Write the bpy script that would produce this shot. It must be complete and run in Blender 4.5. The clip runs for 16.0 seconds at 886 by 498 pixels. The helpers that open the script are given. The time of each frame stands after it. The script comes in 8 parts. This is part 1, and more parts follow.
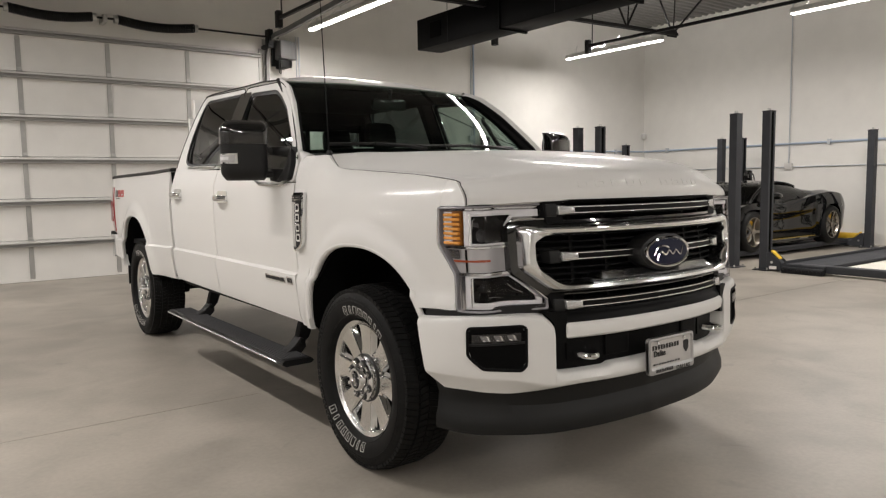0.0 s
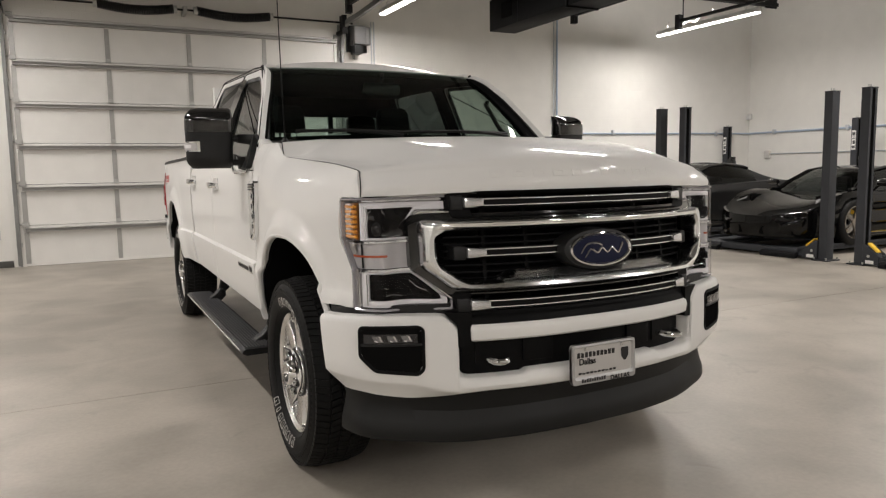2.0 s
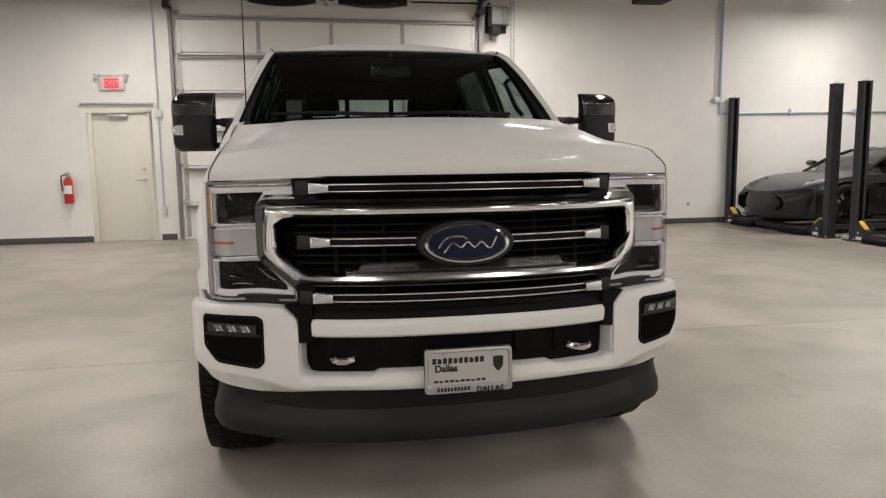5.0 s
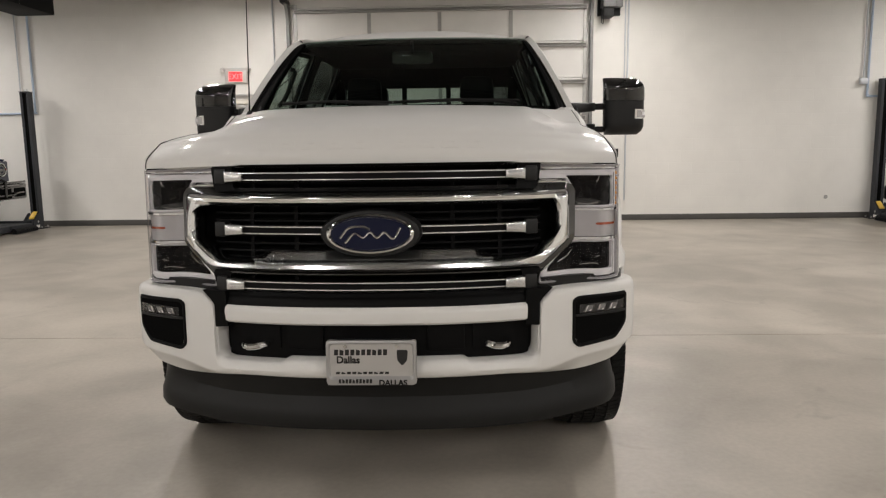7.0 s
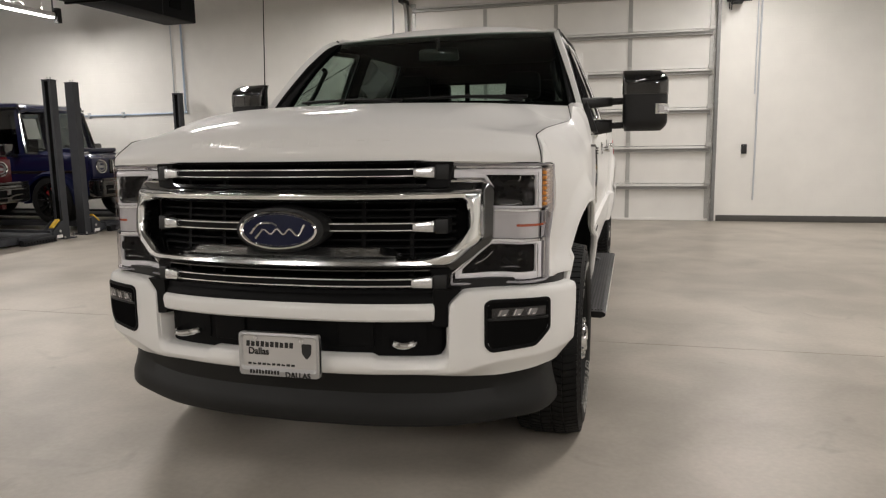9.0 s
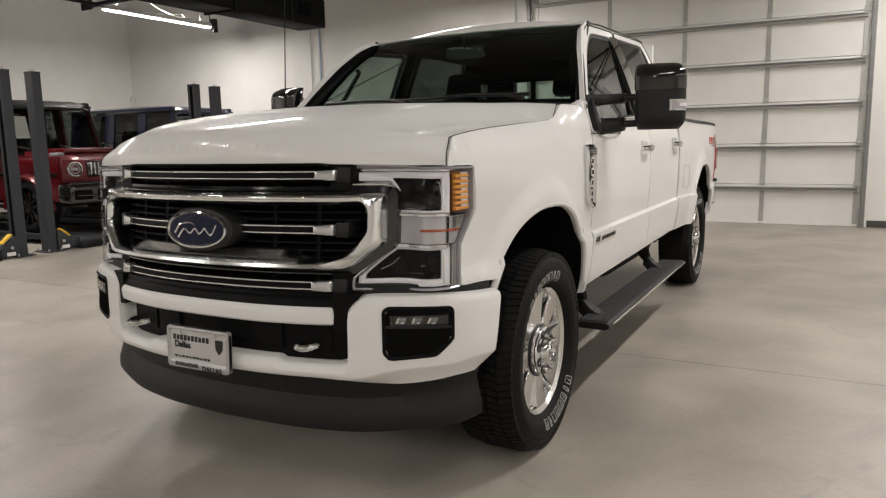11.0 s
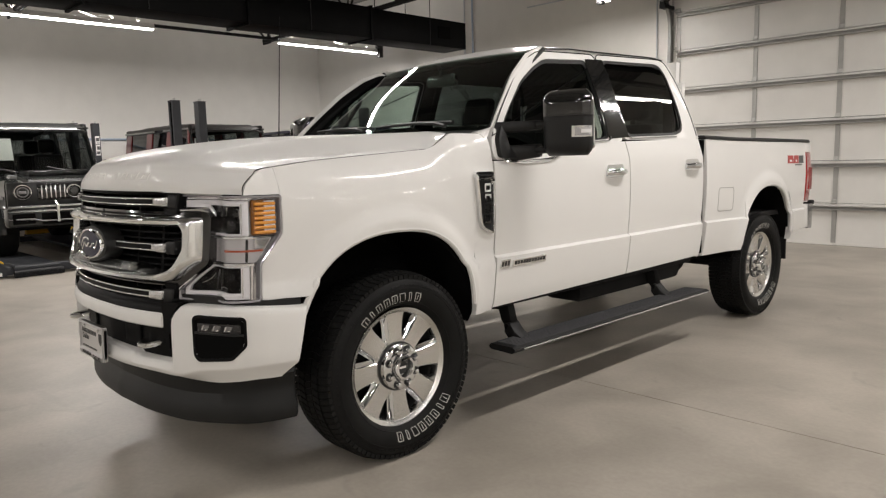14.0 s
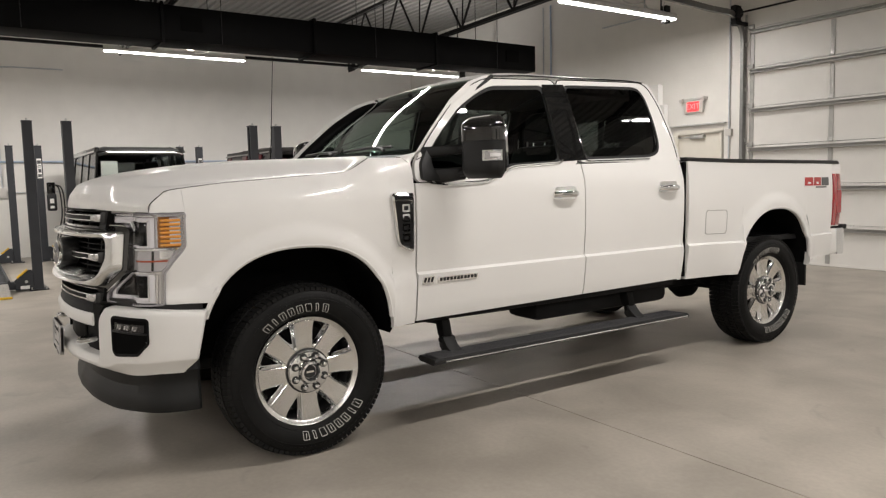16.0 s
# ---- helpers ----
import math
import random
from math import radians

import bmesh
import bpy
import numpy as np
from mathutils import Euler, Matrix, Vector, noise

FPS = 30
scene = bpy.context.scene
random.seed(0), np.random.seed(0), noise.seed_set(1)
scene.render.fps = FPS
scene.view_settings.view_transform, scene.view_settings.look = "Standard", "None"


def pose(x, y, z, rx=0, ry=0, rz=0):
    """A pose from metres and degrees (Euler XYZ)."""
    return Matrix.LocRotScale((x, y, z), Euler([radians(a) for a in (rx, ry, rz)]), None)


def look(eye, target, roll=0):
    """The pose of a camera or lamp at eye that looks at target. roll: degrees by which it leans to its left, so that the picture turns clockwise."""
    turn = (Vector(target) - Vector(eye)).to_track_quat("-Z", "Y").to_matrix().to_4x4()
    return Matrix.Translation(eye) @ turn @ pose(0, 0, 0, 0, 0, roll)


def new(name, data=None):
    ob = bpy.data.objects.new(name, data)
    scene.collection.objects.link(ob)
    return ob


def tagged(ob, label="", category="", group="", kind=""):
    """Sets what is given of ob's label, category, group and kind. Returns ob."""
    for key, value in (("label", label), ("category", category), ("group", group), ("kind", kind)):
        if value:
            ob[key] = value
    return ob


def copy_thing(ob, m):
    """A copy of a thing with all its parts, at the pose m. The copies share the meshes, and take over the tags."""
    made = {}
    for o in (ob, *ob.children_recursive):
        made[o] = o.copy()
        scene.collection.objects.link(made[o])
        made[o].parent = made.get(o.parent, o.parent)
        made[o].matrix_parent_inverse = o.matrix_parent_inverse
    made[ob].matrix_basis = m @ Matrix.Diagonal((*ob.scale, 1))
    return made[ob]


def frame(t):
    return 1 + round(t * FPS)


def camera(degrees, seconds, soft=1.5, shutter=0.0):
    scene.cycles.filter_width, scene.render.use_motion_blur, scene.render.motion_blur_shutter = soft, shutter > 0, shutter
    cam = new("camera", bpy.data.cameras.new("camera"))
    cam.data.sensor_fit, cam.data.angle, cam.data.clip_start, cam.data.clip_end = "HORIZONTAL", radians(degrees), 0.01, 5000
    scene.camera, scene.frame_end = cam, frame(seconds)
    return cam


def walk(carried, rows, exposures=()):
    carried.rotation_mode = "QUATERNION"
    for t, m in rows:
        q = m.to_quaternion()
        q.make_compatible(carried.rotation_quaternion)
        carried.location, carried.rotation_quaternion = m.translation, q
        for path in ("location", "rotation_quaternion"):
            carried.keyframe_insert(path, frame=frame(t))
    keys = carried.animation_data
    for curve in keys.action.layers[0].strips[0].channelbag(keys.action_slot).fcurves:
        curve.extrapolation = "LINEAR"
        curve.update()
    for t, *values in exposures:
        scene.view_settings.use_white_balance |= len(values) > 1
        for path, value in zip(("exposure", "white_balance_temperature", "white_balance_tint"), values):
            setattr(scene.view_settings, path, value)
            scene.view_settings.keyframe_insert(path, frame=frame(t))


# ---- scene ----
cam = camera(63.4, 16.0, soft=1.25)
PATH = [
    (0, (-2.661, -2.936, 1.351), (-1.478, -1.334, 1.17), -0.9),
    (0.5, (-2.451, -3.033, 1.352), (-1.331, -1.387, 1.157), -0.9),
    (1, (-2.245, -3.12, 1.359), (-1.199, -1.428, 1.155), -0.9),
    (1.5, (-2.043, -3.181, 1.356), (-1.075, -1.444, 1.144), -0.9),
    (2, (-1.836, -3.232, 1.364), (-0.937, -1.459, 1.142), -0.9),
    (2.5, (-1.615, -3.307, 1.367), (-0.78, -1.505, 1.137), -0.9),
    (3, (-1.406, -3.36, 1.372), (-0.649, -1.524, 1.134), -0.9),
    (3.5, (-1.187, -3.39, 1.367), (-0.521, -1.52, 1.122), -0.9),
    (6, (-0.11, -3.449, 1.341), (0.043, -1.473, 1.071), -0.8),
    (6.5, (0.106, -3.456, 1.346), (0.157, -1.476, 1.065), -0.9),
    (7, (0.327, -3.435, 1.338), (0.264, -1.457, 1.052), -0.8),
    (7.5, (0.536, -3.396, 1.343), (0.367, -1.424, 1.054), -0.8),
    (8, (0.75, -3.377, 1.342), (0.474, -1.418, 1.051), -0.9),
    (8.5, (0.982, -3.35, 1.351), (0.595, -1.409, 1.058), -0.8),
    (9, (1.211, -3.29, 1.338), (0.705, -1.378, 1.045), -0.9),
    (11.5, (2.284, -2.765, 1.346), (1.255, -1.075, 1.053), -1.2),
    (12, (2.527, -2.649, 1.353), (1.42, -1.009, 1.063), -1.3),
    (12.5, (2.747, -2.511, 1.356), (1.559, -0.928, 1.069), -1.3),
    (13, (2.978, -2.372, 1.371), (1.7, -0.859, 1.09), -1.3),
    (13.5, (3.236, -2.241, 1.379), (1.874, -0.801, 1.111), -1.3),
    (14, (3.471, -2.091, 1.385), (2.038, -0.718, 1.136), -1.4),
    (14.5, (3.696, -1.924, 1.385), (2.204, -0.612, 1.154), -1.3),
    (15, (3.921, -1.763, 1.388), (2.372, -0.516, 1.176), -1.4),
    (15.5, (4.153, -1.598, 1.385), (2.55, -0.419, 1.189), -1.4),
    (16, (4.339, -1.403, 1.372), (2.682, -0.298, 1.186), -1.3),
]
EXPOSURE = -0.04
walk(cam, [(t, look(eye, target, roll)) for t, eye, target, roll in PATH], [(0.0, EXPOSURE), (16.0, EXPOSURE)])

# ---- world and lamps ----
LAMP_POWER = 92.0
world = bpy.data.worlds.new("hall_world")
scene.world = world
world.use_nodes = True
world.node_tree.nodes["Background"].inputs[0].default_value = (0.02, 0.02, 0.02, 1)
world.node_tree.nodes["Background"].inputs[1].default_value = 0.3


# ---- materials ----
def mat(name, color, rough=0.5, metal=0.0, var=0.08, scale=6.0, rvar=0.06, bump=0.0, bscale=60.0, coat=0.0, emit=None, strength=0.0, spec=0.5, trans=0.0, ior=1.5, coords="Object"):
    m = bpy.data.materials.new(name)
    m.use_nodes = True
    nt = m.node_tree
    b = nt.nodes["Principled BSDF"]
    b.inputs["Roughness"].default_value = rough
    b.inputs["Metallic"].default_value = metal
    b.inputs["Base Color"].default_value = (*color, 1)
    b.inputs["Coat Weight"].default_value = coat
    b.inputs["Coat Roughness"].default_value = 0.03
    b.inputs["Specular IOR Level"].default_value = spec
    b.inputs["Transmission Weight"].default_value = trans
    b.inputs["IOR"].default_value = ior
    if emit:
        b.inputs["Emission Color"].default_value = (*emit, 1)
        b.inputs["Emission Strength"].default_value = strength
    tc = nt.nodes.new("ShaderNodeTexCoord")
    if var or rvar:
        n1 = nt.nodes.new("ShaderNodeTexNoise")
        n1.inputs["Scale"].default_value = scale
        n1.inputs["Detail"].default_value = 6
        n2 = nt.nodes.new("ShaderNodeTexNoise")
        n2.inputs["Scale"].default_value = scale * 0.17
        n2.inputs["Detail"].default_value = 3
        nt.links.new(tc.outputs[coords], n1.inputs["Vector"])
        nt.links.new(tc.outputs[coords], n2.inputs["Vector"])
        add = nt.nodes.new("ShaderNodeMath")
        add.operation = "ADD"
        nt.links.new(n1.outputs["Fac"], add.inputs[0])
        nt.links.new(n2.outputs["Fac"], add.inputs[1])
        ramp = nt.nodes.new("ShaderNodeMapRange")
        ramp.inputs["From Min"].default_value = 0.6
        ramp.inputs["From Max"].default_value = 1.4
        ramp.inputs["To Min"].default_value = 1 - var
        ramp.inputs["To Max"].default_value = 1 + var
        nt.links.new(add.outputs[0], ramp.inputs["Value"])
        mul = nt.nodes.new("ShaderNodeVectorMath")
        mul.operation = "SCALE"
        mul.inputs[0].default_value = color
        nt.links.new(ramp.outputs[0], mul.inputs["Scale"])
        nt.links.new(mul.outputs[0], b.inputs["Base Color"])
        rr = nt.nodes.new("ShaderNodeMapRange")
        rr.inputs["From Min"].default_value = 0.3
        rr.inputs["From Max"].default_value = 0.7
        rr.inputs["To Min"].default_value = max(0.0, rough - rvar)
        rr.inputs["To Max"].default_value = min(1.0, rough + rvar)
        nt.links.new(n2.outputs["Fac"], rr.inputs["Value"])
        nt.links.new(rr.outputs[0], b.inputs["Roughness"])
    if bump:
        n3 = nt.nodes.new("ShaderNodeTexNoise")
        n3.inputs["Scale"].default_value = bscale
        n3.inputs["Detail"].default_value = 4
        nt.links.new(tc.outputs[coords], n3.inputs["Vector"])
        bp = nt.nodes.new("ShaderNodeBump")
        bp.inputs["Strength"].default_value = bump
        bp.inputs["Distance"].default_value = 0.01
        nt.links.new(n3.outputs["Fac"], bp.inputs["Height"])
        nt.links.new(bp.outputs[0], b.inputs["Normal"])
    return m


def block_wall(name, color):
    """Painted masonry: faint courses under several coats of paint."""
    m = mat(name, color, rough=0.55, var=0.05, scale=3.0, rvar=0.08)
    nt = m.node_tree
    b = nt.nodes["Principled BSDF"]
    geo = nt.nodes.new("ShaderNodeNewGeometry")
    sep = nt.nodes.new("ShaderNodeSeparateXYZ")
    nt.links.new(geo.outputs["Position"], sep.inputs[0])
    add = nt.nodes.new("ShaderNodeMath")
    add.operation = "ADD"
    nt.links.new(sep.outputs["X"], add.inputs[0])
    nt.links.new(sep.outputs["Y"], add.inputs[1])
    comb = nt.nodes.new("ShaderNodeCombineXYZ")
    nt.links.new(add.outputs[0], comb.inputs["X"])
    nt.links.new(sep.outputs["Z"], comb.inputs["Y"])
    br = nt.nodes.new("ShaderNodeTexBrick")
    br.inputs["Scale"].default_value = 1.0
    br.inputs["Brick Width"].default_value = 0.4
    br.inputs["Row Height"].default_value = 0.2
    br.inputs["Mortar Size"].default_value = 0.006
    br.inputs["Mortar Smooth"].default_value = 0.6
    nt.links.new(comb.outputs[0], br.inputs["Vector"])
    ns = nt.nodes.new("ShaderNodeTexNoise")
    ns.inputs["Scale"].default_value = 40.0
    nt.links.new(geo.outputs["Position"], ns.inputs["Vector"])
    mix = nt.nodes.new("ShaderNodeMath")
    mix.operation = "MULTIPLY_ADD"
    mix.inputs[1].default_value = -0.9
    nt.links.new(br.outputs["Fac"], mix.inputs[0])
    nt.links.new(ns.outputs["Fac"], mix.inputs[2])
    bp = nt.nodes.new("ShaderNodeBump")
    bp.inputs["Strength"].default_value = 0.22
    bp.inputs["Distance"].default_value = 0.006
    nt.links.new(mix.outputs[0], bp.inputs["Height"])
    nt.links.new(bp.outputs[0], b.inputs["Normal"])
    return m


def concrete_floor(name):
    """Polished, sealed concrete: cloudy mottling, trowel swirls and uneven gloss."""
    m = bpy.data.materials.new(name)
    m.use_nodes = True
    nt = m.node_tree
    b = nt.nodes["Principled BSDF"]
    geo = nt.nodes.new("ShaderNodeNewGeometry")

    def nz(scale, detail, dist=0.0):
        n = nt.nodes.new("ShaderNodeTexNoise")
        n.inputs["Scale"].default_value = scale
        n.inputs["Detail"].default_value = detail
        n.inputs["Distortion"].default_value = dist
        nt.links.new(geo.outputs["Position"], n.inputs["Vector"])
        return n
    big, mid, fine = nz(0.40, 2), nz(1.3, 2), nz(1.7, 6, 0.4)
    ramp = nt.nodes.new("ShaderNodeValToRGB")
    ramp.color_ramp.interpolation = "EASE"
    ramp.color_ramp.elements[0].position, ramp.color_ramp.elements[1].position = 0.31, 0.70
    ramp.color_ramp.elements[0].color = (0.262, 0.237, 0.199, 1)
    ramp.color_ramp.elements[1].color = (0.44, 0.40, 0.343, 1)
    mixf = nt.nodes.new("ShaderNodeMath")
    mixf.operation = "MULTIPLY_ADD"
    mixf.inputs[1].default_value = 0.5
    nt.links.new(big.outputs["Fac"], mixf.inputs[0])
    half = nt.nodes.new("ShaderNodeMath")
    half.operation = "MULTIPLY"
    half.inputs[1].default_value = 0.5
    nt.links.new(fine.outputs["Fac"], half.inputs[0])
    nt.links.new(half.outputs[0], mixf.inputs[2])
    nt.links.new(mixf.outputs[0], ramp.inputs["Fac"])
    # scuffs and old spills: small dark smudges and fine grain
    spot, grain = nz(2.6, 8, 1.2), nz(38, 4)
    scuff = nt.nodes.new("ShaderNodeMapRange")
    scuff.inputs["From Min"].default_value, scuff.inputs["From Max"].default_value = 0.64, 0.76
    scuff.inputs["To Min"].default_value, scuff.inputs["To Max"].default_value = 1.0, 0.80
    nt.links.new(spot.outputs["Fac"], scuff.inputs["Value"])
    speck = nt.nodes.new("ShaderNodeMapRange")
    speck.inputs["From Min"].default_value, speck.inputs["From Max"].default_value = 0.3, 0.7
    speck.inputs["To Min"].default_value, speck.inputs["To Max"].default_value = 0.95, 1.05
    nt.links.new(grain.outputs["Fac"], speck.inputs["Value"])
    both = nt.nodes.new("ShaderNodeMath")
    both.operation = "MULTIPLY"
    nt.links.new(scuff.outputs[0], both.inputs[0])
    nt.links.new(speck.outputs[0], both.inputs[1])
    tone = nt.nodes.new("ShaderNodeVectorMath")
    tone.operation = "SCALE"
    nt.links.new(ramp.outputs["Color"], tone.inputs[0])
    nt.links.new(both.outputs[0], tone.inputs["Scale"])
    nt.links.new(tone.outputs[0], b.inputs["Base Color"])
    rr = nt.nodes.new("ShaderNodeMapRange")
    rr.interpolation_type = "SMOOTHERSTEP"
    rr.inputs["From Min"].default_value, rr.inputs["From Max"].default_value = 0.15, 0.85
    rr.inputs["To Min"].default_value, rr.inputs["To Max"].default_value = 0.36, 0.42
    nt.links.new(big.outputs["Fac"], rr.inputs["Value"])
    nt.links.new(rr.outputs[0], b.inputs["Roughness"])
    return m


def thin_glass(name, tint, rough=0.0, fres=1.5, clear=0.35):
    """A tinted pane: dark see-through with a clear-coat shine."""
    m = bpy.data.materials.new(name)
    m.use_nodes = True
    nt = m.node_tree
    nt.nodes.remove(nt.nodes["Principled BSDF"])
    out = nt.nodes["Material Output"]
    tr = nt.nodes.new("ShaderNodeBsdfTransparent")
    tr.inputs[0].default_value = (*tint, 1)
    gl = nt.nodes.new("ShaderNodeBsdfGlossy")
    gl.inputs["Roughness"].default_value = rough
    lw = nt.nodes.new("ShaderNodeLayerWeight")
    lw.inputs["Blend"].default_value = 0.5
    pw = nt.nodes.new("ShaderNodeMath")
    pw.operation = "POWER"
    pw.inputs[1].default_value = 5.0
    nt.links.new(lw.outputs["Facing"], pw.inputs[0])
    fr = nt.nodes.new("ShaderNodeMath")
    fr.operation = "MULTIPLY_ADD"
    f0 = ((fres - 1) / (fres + 1)) ** 2
    fr.inputs[1].default_value, fr.inputs[2].default_value = 1 - f0, f0
    nt.links.new(pw.outputs[0], fr.inputs[0])
    mx = nt.nodes.new("ShaderNodeMixShader")
    nt.links.new(fr.outputs[0], mx.inputs[0])
    nt.links.new(tr.outputs[0], mx.inputs[1])
    nt.links.new(gl.outputs[0], mx.inputs[2])
    nt.links.new(mx.outputs[0], out.inputs[0])
    return m


WHITE_WALL = block_wall("painted_block_wall", (0.77, 0.755, 0.715))
CONCRETE = concrete_floor("polished_concrete")
JOINT = mat("joint_filler", (0.19, 0.175, 0.15), rough=0.8)
DECK = mat("painted_steel_deck", (0.22, 0.218, 0.21), rough=0.6, var=0.1)
DARK_STEEL = mat("dark_painted_steel", (0.014, 0.014, 0.0145), rough=0.55, var=0.2, scale=8, spec=0.25)
DUCT_BLACK = mat("black_painted_sheet", (0.004, 0.004, 0.0042), rough=0.6, var=0.2, scale=3, spec=0.06)
DOOR_PANEL = mat("white_embossed_steel", (0.74, 0.725, 0.69), rough=0.42, var=0.05, scale=4, bump=0.05, bscale=40)
GALV = mat("galvanised_steel", (0.52, 0.52, 0.50), rough=0.38, metal=0.85, var=0.18, scale=18)
TRACK = mat("weathered_track_steel", (0.22, 0.22, 0.215), rough=0.5, metal=0.55, var=0.15, scale=14)
STILE = mat("grey_primed_steel", (0.40, 0.395, 0.375), rough=0.45, metal=0.4, var=0.12, scale=12)
BASE_RUBBER = mat("dark_rubber_base", (0.07, 0.068, 0.062), rough=0.6)
SPRING = mat("oiled_spring_steel", (0.015, 0.015, 0.015), rough=0.45, metal=0.5)
LIFT_GREY = mat("charcoal_powder_coat", (0.042, 0.044, 0.049), rough=0.55, var=0.12, scale=7, bump=0.08, bscale=220, spec=0.2)
YELLOW = mat("safety_yellow", (0.75, 0.47, 0.03), rough=0.45, var=0.12)
BOARD = mat("pale_drip_tray", (0.66, 0.64, 0.57), rough=0.5)
LAMP_BODY = mat("white_lamp_housing", (0.7, 0.7, 0.68), rough=0.4)
LAMP_GLOW = mat("lamp_diffuser", (0.9, 0.9, 0.86), rough=0.4, var=0, rvar=0, emit=(1.0, 0.965, 0.91), strength=14.0)
CONDUIT = mat("pale_conduit", (0.55, 0.57, 0.60), rough=0.4, metal=0.5)
AIRLINE = mat("blue_grey_air_pipe", (0.42, 0.50, 0.62), rough=0.4, metal=0.3)
DOOR_PAINT = mat("cream_door_paint", (0.70, 0.67, 0.59), rough=0.45, var=0.04)
RED_GLOW = mat("red_exit_letters", (0.5, 0.02, 0.02), rough=0.4, var=0, rvar=0, emit=(1.0, 0.035, 0.04), strength=1.88)
RED_LETTER = mat("exit_letter_glow", (0.6, 0.2, 0.2), rough=0.4, var=0, rvar=0, emit=(1.0, 0.22, 0.22), strength=1.2)
TREAD = mat("ribbed_aluminium", (0.50, 0.48, 0.45), rough=0.42, metal=0.7, var=0.15, scale=25)
RAMP_BLACK = mat("black_ramp_plate", (0.012, 0.012, 0.013), rough=0.6, var=0.15, spec=0.15)
CAR_LAMP = mat("dim_car_lamp", (0.22, 0.22, 0.22), rough=0.2, coat=0.5)
SIGN_WHITE = mat("sign_housing", (0.6, 0.58, 0.55), rough=0.35)
RED_PAINT = mat("extinguisher_red", (0.5, 0.03, 0.03), rough=0.3)
PAPER = mat("white_paper", (0.8, 0.79, 0.76), rough=0.8)
MOTOR_GREY = mat("motor_grey", (0.18, 0.18, 0.18), rough=0.45)

PEARL = mat("white_pearl_paint", (0.74, 0.732, 0.71), rough=0.55, var=0.012, scale=3, rvar=0.02, coat=0.48, spec=0.2)
PEARL.node_tree.nodes["Principled BSDF"].inputs["Coat Roughness"].default_value = 0.045
CHROME = mat("bright_chrome", (0.76, 0.77, 0.775), rough=0.07, metal=1.0, var=0.04, rvar=0.03)
SATIN = mat("satin_chrome", (0.80, 0.81, 0.81), rough=0.17, metal=1.0, var=0.05, rvar=0.04)
PLASTIC = mat("black_textured_plastic", (0.011, 0.011, 0.011), rough=0.48, var=0.15, bump=0.08, bscale=300, spec=0.3)
GLOSS_BLACK = mat("gloss_black", (0.008, 0.008, 0.008), rough=0.08, var=0, rvar=0.02, coat=1.0)
DAM = mat("charcoal_air_dam", (0.010, 0.0103, 0.010), rough=0.5, var=0.12, bump=0.05, bscale=250, spec=0.25)
# no-sheen black that stands in for shade in gaps and cavities
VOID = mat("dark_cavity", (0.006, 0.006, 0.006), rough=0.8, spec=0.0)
RUBBER = mat("tyre_rubber", (0.007, 0.007, 0.0068), rough=0.58, var=0.3, scale=14, bump=0.06, bscale=180, spec=0.16)
LETTER = mat("white_rubber", (0.52, 0.51, 0.48), rough=0.6)
MACHINED = mat("machined_alloy", (0.70, 0.69, 0.67), rough=0.24, metal=1.0, var=0.06, rvar=0.05)
# chrome with the dark grille's reflection put into its base colour
LIP_CHROME = mat("dark_chrome", (0.55, 0.555, 0.56), rough=0.22, metal=1.0, var=0.05, rvar=0.04)
POLISHED = mat("polished_alloy", (0.80, 0.79, 0.76), rough=0.16, metal=1.0, var=0.05, rvar=0.05)
AMBER = mat("amber_lens", (0.72, 0.31, 0.045), rough=0.22, var=0.1, coat=1.0)
AMBER_BASE = mat("dark_amber_lens", (0.26, 0.10, 0.015), rough=0.3, var=0.1, coat=0.5)
RED_LENS = mat("red_lens", (0.30, 0.008, 0.012), rough=0.15, coat=1.0)
ORANGE_RED = mat("orange_marker", (0.36, 0.075, 0.03), rough=0.2, coat=1.0)
CLEAR_LENS = thin_glass("clear_lens", (0.96, 0.955, 0.97), fres=1.2)
LENS_RIM = mat("clear_lens_rim", (0.40, 0.39, 0.41), rough=0.12, metal=0.35, var=0.05, coat=1.0)
LAMP_WALL = mat("dark_lamp_chamber", (0.0035, 0.0032, 0.0032), rough=0.12, var=0.3, scale=30, spec=0.12)
LED_WHITE = mat("light_guide", (0.76, 0.75, 0.76), rough=0.3, coat=0.5)
LAMP_CLEAR = mat("lamp_inner_chrome", (0.6, 0.6, 0.6), rough=0.25, metal=0.8)
LAMP_SATIN = mat("lamp_band_satin", (0.50, 0.49, 0.495), rough=0.3, metal=0.4)
FOG_LED = mat("fog_led_optic", (0.25, 0.25, 0.25), rough=0.2, metal=0.6)
BRIGHT_LINE = mat("bright_trim", (0.86, 0.85, 0.83), rough=0.26, metal=1.0, var=0.03)
LOUVRE = mat("black_louvre", (0.005, 0.005, 0.0052), rough=0.5, spec=0.08)
LAMP_DARK = mat("smoked_reflector", (0.05, 0.05, 0.05), rough=0.15, metal=0.7)
WINDSHIELD = thin_glass("windscreen_glass", (0.43, 0.52, 0.48), fres=1.5)
TINT = thin_glass("privacy_glass", (0.10, 0.11, 0.108), fres=1.95)
REAR_GLASS = thin_glass("rear_slider_glass", (0.62, 0.69, 0.655))
TINT_LIGHT = thin_glass("door_glass", (0.58, 0.63, 0.60), fres=1.95)
TRIM_DARK = mat("interior_black", (0.006, 0.006, 0.006), rough=0.6, spec=0.1)
SEAT_DARK = mat("seat_leather", (0.008, 0.007, 0.0065), rough=0.5, spec=0.15)
